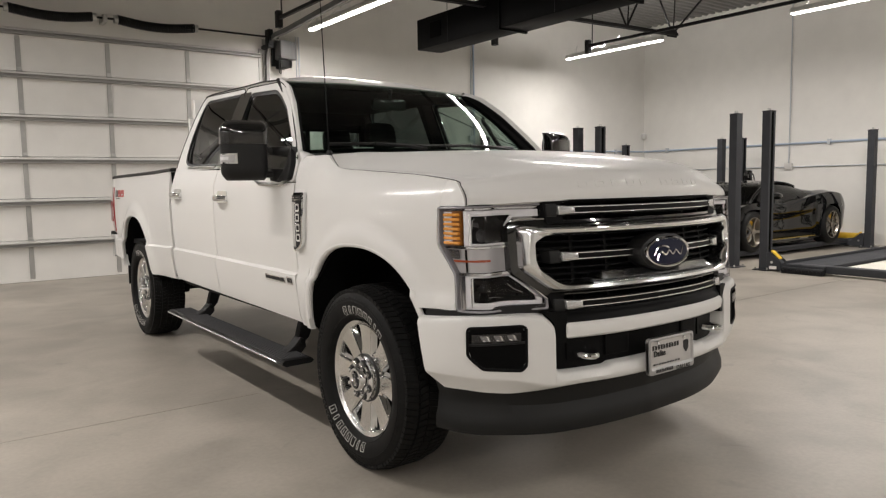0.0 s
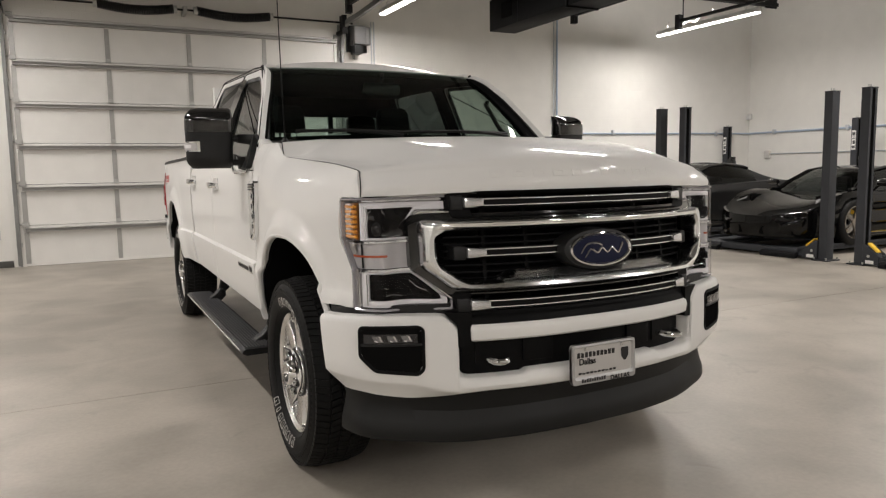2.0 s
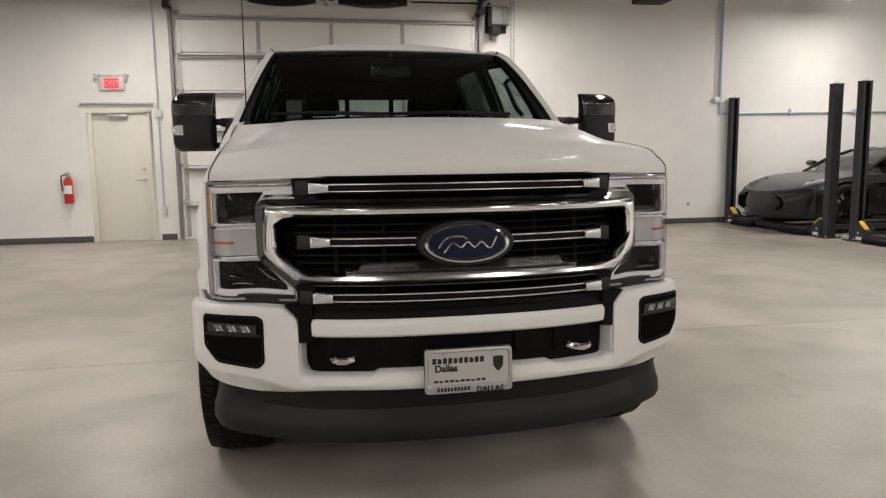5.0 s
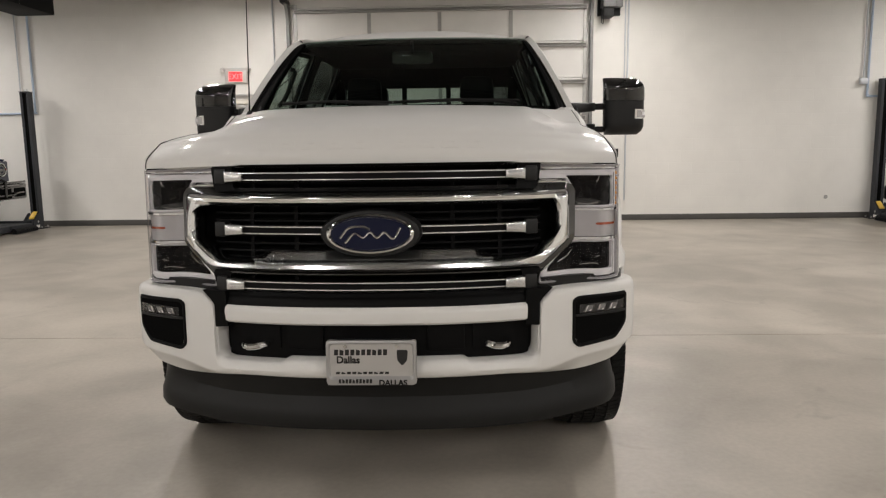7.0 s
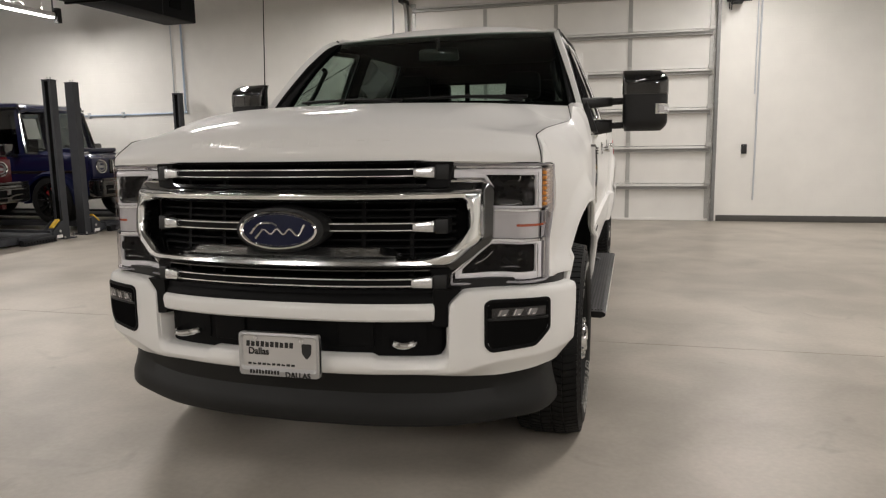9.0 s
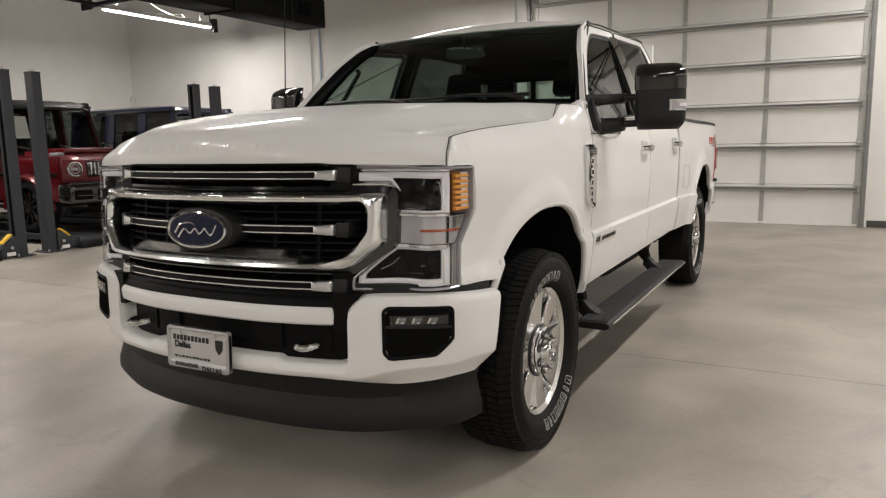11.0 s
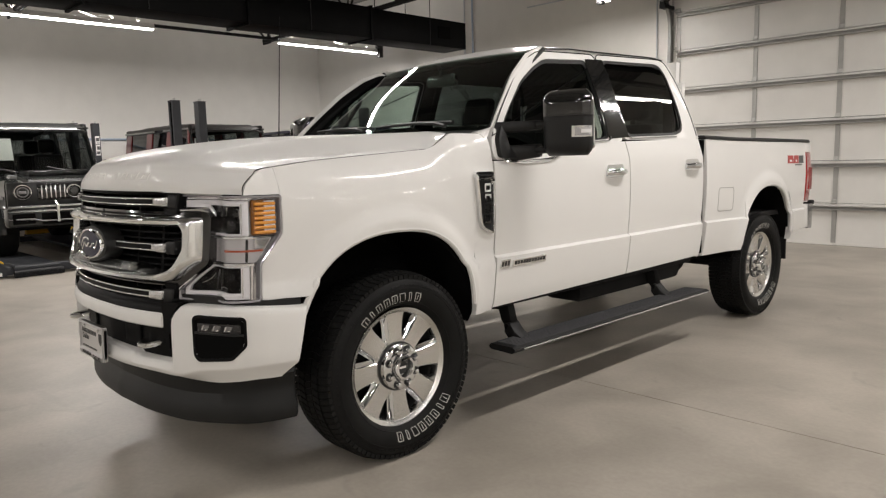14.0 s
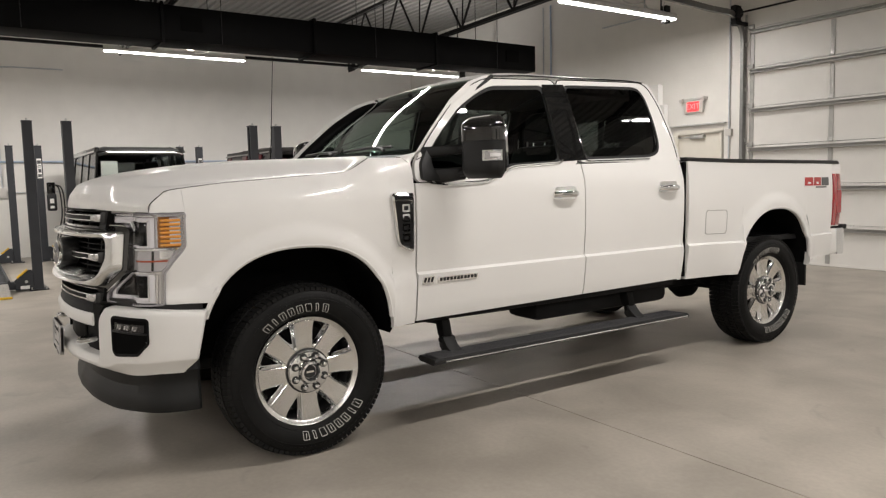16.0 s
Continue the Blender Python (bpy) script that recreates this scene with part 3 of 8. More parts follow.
def wall_fittings():
    e = thing("fire_extinguisher", "red fire extinguisher hanging on the white wall", "fire extinguisher", at=(-4.35, YB - 0.09, 0.65))
    part("cylinder", Shape().lathe([(0, 0), (0.06, 0), (0.07, 0.02), (0.07, 0.34), (0.055, 0.39), (0.025, 0.42), (0.0, 0.42)], lambda x, y, h: (x, y, h), 20), RED_PAINT, e)
    part("valve", Shape().box(-0.025, 0.025, -0.02, 0.02, 0.42, 0.48).box(-0.02, 0.03, -0.10, 0.0, 0.47, 0.50), GALV, e, bevel=0.005)
    part("hose", Shape().tube(spline([(-0.03, 0, 0.46), (-0.09, 0, 0.44), (-0.10, 0, 0.36), (-0.085, 0, 0.2)], 12), 0.011, 8), INK, e)
    part("label_band", Shape().lathe([(0.0715, 0.16), (0.0715, 0.29)], lambda x, y, h: (x, y, h), 12, math.pi * 1.15, math.pi * 1.85), PAPER, e)
    part("bracket", Shape().box(-0.03, 0.03, 0.05, 0.09, 0.1, 0.45), GALV, e)

    def conduit(label, pts, r, material=CONDUIT, name="conduit"):
        c = thing(name, label, "conduit", "wall conduits")
        part("pipe", Shape().tube(pts, r, 8), material, c)
        return c
    y = YB - 0.03
    c = conduit("pale steel conduit down the wall to a junction box", [(-2.92, y, 0.55), (-2.92, y, 4.9)], 0.013)
    part("junction_box", Shape().box(-2.97, -2.86, YB - 0.06, YB, 2.02, 2.13), SIGN_WHITE, c, bevel=0.006)
    part("outlet_box", Shape().box(-2.96, -2.88, YB - 0.05, YB, 0.42, 0.56), SIGN_WHITE, c, bevel=0.006)
    c = conduit("slim conduit beside the garage door with a push switch", [(3.045, y, 2.02), (3.045, y, 4.0)], 0.011)
    part("switch_box", Shape().box(2.885, 2.965, YB - 0.06, YB, 1.09, 1.24), INK, c, bevel=0.006)
    conduit("pale pull chain and pipe on the white wall", [(3.085, y, 0.35), (3.10, y, 4.0)], 0.014)
    c = conduit("blue-grey compressed air pipe along the wall", spline([(7.12, y, 5.0), (7.12, y, 3.5), (7.12, y, 2.26), (7.13, y, 2.09), (7.30, y, 2.06), (9, y, 2.07), (11, y, 2.09), (XR - 0.06, y, 2.10)], 60), 0.018, AIRLINE, "air_pipe")
    for x in (8.6, 10.0, 11.7):
        part("clamp", Shape().box(x - 0.02, x + 0.02, YB - 0.06, YB, 2.03, 2.14), CONDUIT, c)
    c = conduit("thin conduit dropping beside the air pipe", [(7.04, y, 2.34), (7.04, y, 5.0)], 0.012)
    part("valve_box", Shape().box(6.98, 7.10, YB - 0.07, YB, 2.26, 2.36), CONDUIT, c, bevel=0.006)
    c = conduit("blue-grey compressed air pipe along the wall behind the lifts", [(XR - 0.04, YF, 2.1), (XR - 0.04, YB - 0.05, 2.1)], 0.022, AIRLINE, "air_pipe")
    for yy in (0.5, 2.2, 4.4, 6.6, 8.4):
        part("clamp", Shape().box(XR - 0.07, XR, yy - 0.03, yy + 0.03, 2.05, 2.16), CONDUIT, c)
    c = conduit("grey conduit with a junction box along the wall", [(XR - 0.03, YF, 1.60), (XR - 0.03, YB - 0.6, 1.60)], 0.013)
    part("junction_box", Shape().box(XR - 0.07, XR, 5.17, 5.33, 1.54, 1.68), SIGN_WHITE, c, bevel=0.006)
    part("end_box", Shape().box(XR - 0.07, XR, 8.50, 8.63, 1.50, 1.68), SIGN_WHITE, c, bevel=0.006)
    conduit("vertical conduit from the roof to the junction box", [(XR - 0.03, 5.25, 1.68), (XR - 0.03, 5.25, ZC)], 0.013)
    c = conduit("blue-grey compressed air pipe along the wall", spline([(-7.18, y, 5.0), (-7.18, y, 3.5), (-7.18, y, 2.23), (-7.19, y, 2.03), (-7.33, y, 1.99), (-9, y, 1.98), (-11, y, 1.98), (XL + 0.06, y, 1.98)], 60), 0.018, AIRLINE, "air_pipe")
    for x in (-8.6, -9.4, -11.0):
        part("clamp", Shape().box(x - 0.02, x + 0.02, YB - 0.06, YB, 1.93, 2.04), CONDUIT, c)
    conduit("thin conduit dropping down the wall", [(-7.41, y, 2.01), (-7.41, y, 5.0)], 0.012)
    c = conduit("blue-grey compressed air pipe along the wall behind the lifts", [(XL + 0.04, YF, 1.98), (XL + 0.04, YB - 0.05, 1.98)], 0.022, AIRLINE, "air_pipe")
    for yy in (-2.0, 0.5, 2.2, 4.4, 6.6):
        part("clamp", Shape().box(XL, XL + 0.07, yy - 0.03, yy + 0.03, 1.93, 2.04), CONDUIT, c)
    conduit("grey conduit low along the wall", [(XL + 0.03, YF, 1.35), (XL + 0.03, YB - 0.6, 1.35)], 0.013)
    c = conduit("pale conduit bending down the side wall", spline([(XL + 0.04, 0.55, 3.9), (XL + 0.04, 0.1, 3.9), (XL + 0.04, -0.6, 3.88), (XL + 0.04, -0.7, 3.7), (XL + 0.04, -0.7, 2.6), (XL + 0.04, -0.7, 1.4)], 40), 0.014)
    part("outlet_box", Shape().box(XL, XL + 0.07, -0.78, -0.62, 1.25, 1.45), SIGN_WHITE, c, bevel=0.006)
    conduit("pale conduit bending up the wall above the service door", spline([(-4.68, y, 5.0), (-4.68, y, 4.36), (-4.70, y, 4.31), (-4.78, y, 4.26), (-5.7, y, 4.26)], 20), 0.013)
    plug = thing("wall_plug", "small dark rubber plug in the white wall", "wall plug", at=(6.55, YB, 0.367))
    part("disc", Shape().lathe([(0.035, 0.0), (0.033, 0.008), (0.0, 0.012)], lambda a, b, h: (a, -h, b), 14), STILE, plug)
    for sx, x in ((1, XR - 0.08), (-1, XL + 0.08)):
        det = thing("wall_sensor", "small white motion sensor in the corner", "sensor", at=(x, YB - 0.08, 2.5))
        part("housing", Shape().box(-0.045, 0.045, -0.04, 0.07, -0.07, 0.07), LAMP_BODY, det, bevel=0.02)


# ---- roof steel, ducts and lamps ----
def joist(y, x0=-9.5, x1=9.3, z0=3.92, z1=4.94):
    """An open-web joist: a bottom chord that stops at the last web point, and a longer top chord."""
    j = thing("roof_joist", "black open-web steel roof joist", "roof joist", "roof joists")
    j.rotation_euler = (0, -0.0167, 0)
    for z, a, b in ((z0, x0, x1), (z1, XL + 0.6, XR - 0.6)):
        for dy in (-0.045, 0.012):
            part("chord", Shape().box(a, b, y + dy, y + dy + 0.035, z, z + 0.055), DARK_STEEL, j)
    n = 14
    step = (x1 - 0.12 - x0 - 0.12) / n
    for k in range(n + 1):
        m = x0 + 0.12 + step * k
        for e in (-0.5, 0.5):
            far = 1.9 if (k, e) in ((0, -0.5), (n, 0.5)) else 1.0
            part("web", Shape().tube([(m, y, z0 + 0.03), (m + e * step * far, y, z1 + 0.02)], 0.020, 6), DARK_STEEL, j)
        part("web", Shape().tube([(m + 0.02, y, z0 + 0.03), (m + 0.10, y, z1 + 0.02)], 0.013, 6), DARK_STEEL, j)
        if k in (0, n):
            part("gusset", Shape().box(m - 0.16, m + 0.12, y - 0.012, y + 0.012, z0 - 0.03, z0 + 0.12), DARK_STEEL, j)
    return j


def duct(x0, x1, y0, y1, z0, z1, label):
    d = thing("air_duct", label, "duct", "ceiling ducts")
    n = 9
    step = (y1 - y0) / n
    for k in range(n):
        a, b = y1 - k * step, y1 - (k + 1) * step
        e = 0.012 * (k % 2)
        part("section", Shape().box(x0 - e, x1 + e, b + 0.002, a - 0.002, z0 - e, z1 + e), DUCT_BLACK, d, bevel=0.008)
        fl = Shape()
        fl.loops([[(x0 - c, yy, z0 - c), (x1 + c, yy, z0 - c), (x1 + c, yy, z1 + c), (x0 - c, yy, z1 + c)] for c, yy in ((0.005, b - 0.02), (0.035, b - 0.02), (0.035, b + 0.02), (0.005, b + 0.02))])
        part("flange", fl, DUCT_BLACK, d)
    xo = x1 if x0 < 0 else x0
    for yy in (y1 - 0.55, y1 - 6.1):
        part("grille", Shape().box(xo - 0.02, xo + 0.02, yy - 0.14, yy + 0.14, z0 + 0.14, z1 - 0.12), VOID, d)
    for yy in np.arange(y1 - 0.9, y0, -2.4):
        part("hanger_rod", Shape().tube([(x0 - 0.03, yy, z0), (x0 - 0.03, yy, ZC)], 0.006, 6).tube([(x1 + 0.03, yy, z0), (x1 + 0.03, yy, ZC)], 0.006, 6), DARK_STEEL, d)
    return d


def strip_lamp():
    s = thing("strip_lamp", "white linear strip lamp, switched on, hung from the roof steel", "strip lamp", "ceiling strip lamps")
    body = Shape().prism([(-0.055, 0.0), (0.055, 0.0), (0.05, 0.05), (0.03, 0.085), (-0.03, 0.085), (-0.05, 0.05)], lambda a, b, d: (a, d, b + 0.012), -1.22, 1.22)
    part("housing", body, LAMP_BODY, s, bevel=0.003)
    part("diffuser", Shape().box(-0.045, 0.045, -1.21, 1.21, -0.012, 0.0135), LAMP_GLOW, s, "glowing white diffuser", bevel=0.008)
    for y in (-0.95, 0.95):
        part("hanger", Shape().tube([(0, y, 0.09), (0, y, 0.17), (0.03, y, 0.24)], 0.005, 6).tube([(-0.02, y, 0.09), (0.0, y + 0.05, 0.16)], 0.004, 6), GALV, s)
    part("cord", Shape().tube(spline([(0, 0.6, 0.09), (0.04, 0.45, 0.16), (0.02, 0.25, 0.12), (-0.03, 0.1, 0.17), (0.02, -0.1, 0.2), (0, -0.2, 0.26)], 24), 0.009, 6), LAMP_BODY, s)
    return s


def roof_services():
    for y in (5.6, 1.1, -3.4, -7.9):
        joist(y)
    for x, ye, z in ((-9.13, 8.2, 3.76), (-3.2, 7.87, 3.87), (2.22, 7.95, 3.98), (6.25, 7.40, 4.02), (8.45, 7.1, 4.03)):
        b = thing("bridging_bar", "black steel bridging bar tying the roof joists", "steel bar", "bridging bars")
        part("bar", Shape().box(x - 0.025, x + 0.025, YF, ye, z, z + 0.05), DARK_STEEL, b)
        part("end_plate", Shape().box(x - 0.045, x + 0.045, ye - 0.04, ye + 0.06, z - 0.12, z + 0.14), DARK_STEEL, b)
        part("drop_rod", Shape().tube([(x, ye - 0.1, z + 0.03), (x, ye - 0.1, ZC)], 0.012, 6), DARK_STEEL, b)
    duct(4.50, 5.00, -12.0, 7.41, 3.637, 4.14, "black rectangular air duct hung under the roof")
    duct(-6.31, -5.74, -12.0, 7.43, 3.327, 3.785, "black rectangular air duct hung under the roof")
    lamp = strip_lamp()
    spots = [(x, y, z) for x, y0, z in ((-9.13, 6.88, 3.715), (-3.19, 6.86, 3.82), (2.86, 6.92, 3.92), (8.86, 6.86, 3.965)) for y in (y0, y0 - 4.9, y0 - 9.8, y0 - 14.7)]
    for k, (x, y, z) in enumerate(spots):
        m = pose(x, y, z)
        if k:
            copy_thing(lamp, m)
        else:
            lamp.matrix_basis = m
        li = bpy.data.lights.new("strip_light", "AREA")
        li.shape, li.size, li.size_y, li.energy, li.color = "RECTANGLE", 0.08, 2.4, LAMP_POWER * ((0.95 if y > 4 else (1.12 if y > 0 else (0.3 if y > -5 else 1.9))) if abs(x) < 8 else (1.2 if y > 5 else (1.9 if x < 0 else 1.65))), (1.0, 0.94, 0.898)
        # fill lights added at the outer rows to brighten the upper side walls
        if abs(x) > 8:
            up = bpy.data.lights.new("strip_uplight", "AREA")
            up.shape, up.size, up.size_y, up.energy, up.color = "RECTANGLE", 0.06, 2.3, LAMP_POWER * (0.45 if x > 0 else 0.3), li.color
            new("strip_uplight", up).matrix_basis = pose(x, y, z + 0.115, 180)
            side = bpy.data.lights.new("strip_sidelight", "AREA")
            side.shape, side.size, side.size_y, side.energy, side.color = "RECTANGLE", 0.03, 2.3, LAMP_POWER * (0.26 if x > 0 else 0.10), li.color
            new("strip_sidelight", side).matrix_basis = pose(x + math.copysign(0.078, x), y, z, 0, math.copysign(58, -x))
        new("strip_light", li).matrix_basis = pose(x, y, z - 0.0165)


# ---- lifts ----
def four_post_lift(ramp=False, length=5.1, width=2.68):
    """Local frame: x from the front posts (0) to the back (length), y across, floor at 0."""
    r = thing("car_lift", "charcoal four-post car lift with ribbed aluminium approach ramps" if ramp else "charcoal four-post car lift, lowered to the floor", "car lift", "car lifts")
    h = width / 2
    back = length - 0.46
    for x in (0, back):
        zt = 2.33 if x == 0 else 2.24
        for s in (-1, 1):
            p = Shape()
            o = [(-0.075, -0.06), (0.075, -0.06), (0.075, 0.06), (0.035, 0.06), (0.035, 0.045), (0.06, 0.045), (0.06, -0.045), (-0.06, -0.045), (-0.06, 0.045), (-0.035, 0.045), (-0.035, 0.06), (-0.075, 0.06)]
            p.prism(o, lambda a, b, d, x=x, s=s: (x + a, s * (h - b), d), 0.012, zt)
            post = part("post", p, LIFT_GREY, r, smooth=20)
            # black strip across the slot stands in for the shaded inside of the post
            part("slot_liner", Shape().box(x - 0.034, x + 0.034, min(s * (h - 0.05), s * (h - 0.044)), max(s * (h - 0.05), s * (h - 0.044)), 0.3, zt - 0.02), VOID, post)
            part("base_plate", Shape().box(x - 0.15, x + 0.15, s * h - 0.12, s * h + 0.12, 0, 0.014), LIFT_GREY, post, bevel=0.003, seg=1)
            for dx in (-0.12, 0.12):
                for dy in (-0.09, 0.09):
                    part("anchor_bolt", Shape().tube([(x + dx, s * h + dy, 0.012), (x + dx, s * h + dy, 0.045)], 0.012, 6), GALV, post, flip=False)
            tp = Shape().box(x - 0.08, x + 0.08, s * h - 0.065, s * h + 0.065, zt, zt + 0.012)
            part("top_cap", tp, LIFT_GREY, post)
            for dx in (-0.03, 0.02):
                part("cable_stud", Shape().tube([(x + dx, s * h, zt + 0.01), (x + dx, s * h, zt + 0.05)], 0.009, 6), GALV, post)
            # end housing of the cross beam: two sloped cheek plates with a roller pin, yellow lock flag on the slope
            cheek = [(0.065, 0.016), (0.065, 0.275), (0.115, 0.275), (0.285, 0.135), (0.285, 0.016)]
            block = part("slide_block", Shape().prism([(a, b) if a > 0.07 else (a + 0.012, b) for a, b in [(0.066, 0.02), (0.066, 0.255), (0.11, 0.255), (0.27, 0.12), (0.27, 0.02)]], lambda a, b, d, x=x, s=s: (x + d, s * (h - a), b), -0.07, 0.07), LIFT_GREY, r, bevel=0.006, seg=1)
            for d0 in (-0.098, 0.084):
                part("cheek_plate", Shape().prism(cheek, lambda a, b, d, x=x, s=s: (x + d, s * (h - a), b), d0, d0 + 0.014), LIFT_GREY, block, bevel=0.003, seg=1)
                part("pin_head", Shape().tube([(x + d0 + (-0.006 if d0 < 0 else 0.006), s * (h - 0.15), 0.13), (x + d0 + (0.0 if d0 < 0 else 0.02), s * (h - 0.15), 0.13)], 0.020, 12), GALV, block)
            part("lock_flag", Shape().prism([(0.120, 0.286), (0.250, 0.180), (0.262, 0.186), (0.258, 0.202), (0.132, 0.306)], lambda a, b, d, x=x, s=s: (x + d, s * (h - a), b), -0.082, -0.004), YELLOW, block, "yellow safety lock flag", bevel=0.004, seg=1)
            if x == 0:
                part("maker_label", Shape().box(x - 0.105, x - 0.0995, min(s * (h - 0.115), s * (h - 0.225)), max(s * (h - 0.115), s * (h - 0.225)), 0.03, 0.075), PAPER, block, "small white label")
        part("cross_beam", Shape().box(x - 0.08, x + 0.08, -h + 0.285, h - 0.285, 0.03, 0.13), LIFT_GREY, r, bevel=0.01)
    for s in (-1, 1):
        y0, y1 = s * 0.42, s * 0.98
        a, b = min(y0, y1), max(y0, y1)
        deck = part("runway", Shape().box(-0.12, length + 0.02, a, b, 0.075, 0.125), LIFT_GREY, r, bevel=0.008)
        edge = b if s > 0 else a
        part("side_rail", Shape().box(-0.12, length + 0.02, edge - 0.015, edge + 0.015, 0.125, 0.165), LIFT_GREY, deck, bevel=0.004)
        if ramp:
            slope = Shape().prism([(-0.14, 0.02), (-0.14, 0.122), (-0.80, 0.022), (-0.80, 0.004)], lambda u, w, d: (u, d, w), a + 0.01, b - 0.01)
            rp = part("approach_ramp", slope, TREAD, r, "ribbed aluminium approach ramp", bevel=0.004)
            for k in range(14):
                v = a + 0.04 + k * (b - a - 0.08) / 13
                part("tread_rib", Shape().prism([(-0.16, 0.119), (-0.16, 0.127), (-0.78, 0.033), (-0.78, 0.025)], lambda u, w, d: (u, d, w), v - 0.007, v + 0.007), TREAD, rp)
            part("ramp_edge", Shape().box(-0.835, -0.795, a, b, 0.002, 0.030), YELLOW, rp, "yellow front edge", bevel=0.006)
        else:
            lip = Shape().prism(rounded([(-0.125, 0.004), (-0.125, 0.088), (-0.17, 0.088), (-0.205, 0.066), (-0.21, 0.004)], 0.012), lambda u, w, d: (u, d, w), a - 0.01, b + 0.01)
            lp = part("approach_lip", lip, RAMP_BLACK, r, "short black rubber-faced runway end")
            for k in range(11):
                v = a + 0.02 + k * (b - a - 0.04) / 10
                part("lip_rib", Shape().box(-0.218, -0.206, v - 0.012, v + 0.012, 0.010, 0.056), RAMP_BLACK, lp)
        st = Shape().prism(rounded([(length - 0.10, 0.125), (length - 0.07, 0.21), (length - 0.02, 0.24), (length + 0.05, 0.235), (length + 0.08, 0.125)], 0.025), lambda u, w, d: (u, d, w), a + 0.03, b - 0.03)
        part("wheel_stop", st, YELLOW, r, "yellow wheel stop")
    pk = Shape().box(back - 0.12, back + 0.08, h - 0.26, h - 0.10, 0.98, 1.32)
    unit = part("power_unit", pk, INK, r, "black hydraulic power unit", bevel=0.03)
    part("motor", Shape().tube([(back - 0.02, h - 0.18, 1.32), (back - 0.02, h - 0.18, 1.54)], 0.075, 16), GLOSS_BLACK, unit, bevel=0.012)
    part("motor_box", Shape().box(back - 0.13, back - 0.07, h - 0.23, h - 0.13, 1.37, 1.49), GLOSS_BLACK, unit, bevel=0.01)
    part("unit_label", Shape().box(back - 0.127, back - 0.119, h - 0.21, h - 0.14, 1.03, 1.08), PAPER, unit)
    part("unit_label", Shape().box(back - 0.127, back - 0.119, h - 0.21, h - 0.14, 1.13, 1.22), PAPER, unit)
    for q in (0.0, 0.05):
        part("hose", Shape().tube(spline([(back - 0.05, h - 0.2, 1.5), (back - 0.12, h - 0.31 - q, 1.4), (back - 0.14, h - 0.33 - q, 0.9), (back - 0.1, h - 0.24 - q, 0.5), (back - 0.05, h - 0.2, 0.15)], 20), 0.014, 6), INK, unit)
    pl = part("data_plate", Shape().box(back - 0.085, back - 0.078, h - 0.04, h + 0.04, 1.62, 2.0), PAPER, r, "white instruction label")
    for k, (z0, z1) in enumerate(((1.645, 1.70), (1.73, 1.80), (1.83, 1.845), (1.86, 1.875), (1.90, 1.965))):
        part("print_bar", Shape().box(back - 0.0885, back - 0.0852, h - 0.032, h + 0.030 - 0.012 * (k % 2), z0, z1), GREY_DECAL, pl)
    return r


def lifts():
    first = four_post_lift()
    spots = [("e", 7.36, 7.70), ("e", 7.50, 4.61), ("e", 7.52, 1.42), ("w", -7.15, 7.50), ("w", -7.09, 4.31), ("w", -7.09, 1.23)]
    for k, (side, x, y) in enumerate(spots):
        m = pose(x, y, 0, 0, 0, 0 if side == "e" else 180)
        if k:
            copy_thing(first, m)
        else:
            first.matrix_basis = m
    four_post_lift(ramp=True).matrix_basis = pose(-7.15, -1.93, 0, 0, 0, 180)
    t = thing("drip_tray", "pale drip tray lying between the runways of the empty lift", "drip tray", at=(9.9, 1.37, 0))
    part("tray", Shape().box(-2.1, 2.1, -0.40, 0.40, 0.06, 0.09), BOARD, t, bevel=0.008)
    part("support", Shape().box(-1.9, 1.9, -0.3, 0.3, 0, 0.06), LIFT_GREY, t)


floor_slabs()
walls()
overhead_door()
door_tracks()
door_springs()
service_door()
exit_sign()
wall_fittings()
roof_services()
lifts()

# ---- the pickup truck: x across, y from the front axle to the tail, z up ----
WB, TYRE_R = 4.064, 0.432


def lerp_pts(x, pts):
    return float(np.interp(x, [p[0] for p in pts], [p[1] for p in pts]))


def arch_z(y, y0, zc, a, b, n=2.4):
    t = abs(y - y0) / a
    return zc + b * (1 - t**n) ** (1 / n) if t < 1 else -1.0


def arch_dist(y, z, y0, zc, a, b):
    return (math.hypot((y - y0) / a, (z - zc) / b) - 1) * 0.52


def side_w(y, z):
    """Half width of the painted body side."""
    w = lerp_pts(z, ((0.50, 0.935), (0.57, 0.968), (0.63, 0.986), (0.79, 1.006), (0.842, 1.010), (0.856, 0.990), (1.0, 1.001), (1.15, 1.004), (1.26, 1.001), (1.33, 0.995)))
    if z > 1.33:
        if y > 2.93:
            w = 0.995 - 0.10 * (z - 1.33)
        else:
            w = 0.995 - 0.40 * (z - 1.33) + 0.012 * math.sin(min(1, (z - 1.33) / 0.6) * math.pi)
    front = lerp_pts(y, ((-0.72, 0.86), (-0.66, 0.902), (-0.58, 0.921), (-0.50, 0.930), (-0.35, 0.958), (-0.15, 0.986), (0.05, 1.0), (0.3, 1.004), (0.7, 1.004)))
    w = min(w, w * front / 1.002)
    for y0, b in ((0.02, 0.535), (4.055, 0.59)):
        d = arch_dist(y, z, y0, 0.50, 0.50, b)
        w += (0.028 * (1 - smooth01(0.035, 0.125, d)) + 0.006 * (1 - smooth01(0.1, 0.25, d))) * (1 if z > 0.55 else 0.6)
    w -= 0.02 * smooth01(4.6, 5.12, y)
    return w


CUT = ((-0.664, 1.216), (-0.657, 1.252), (-0.605, 1.294), (-0.56, 1.316), (-0.33, 1.345), (-0.04, 1.368), (0.28, 1.393), (0.33, 1.405), (0.45, 1.472))


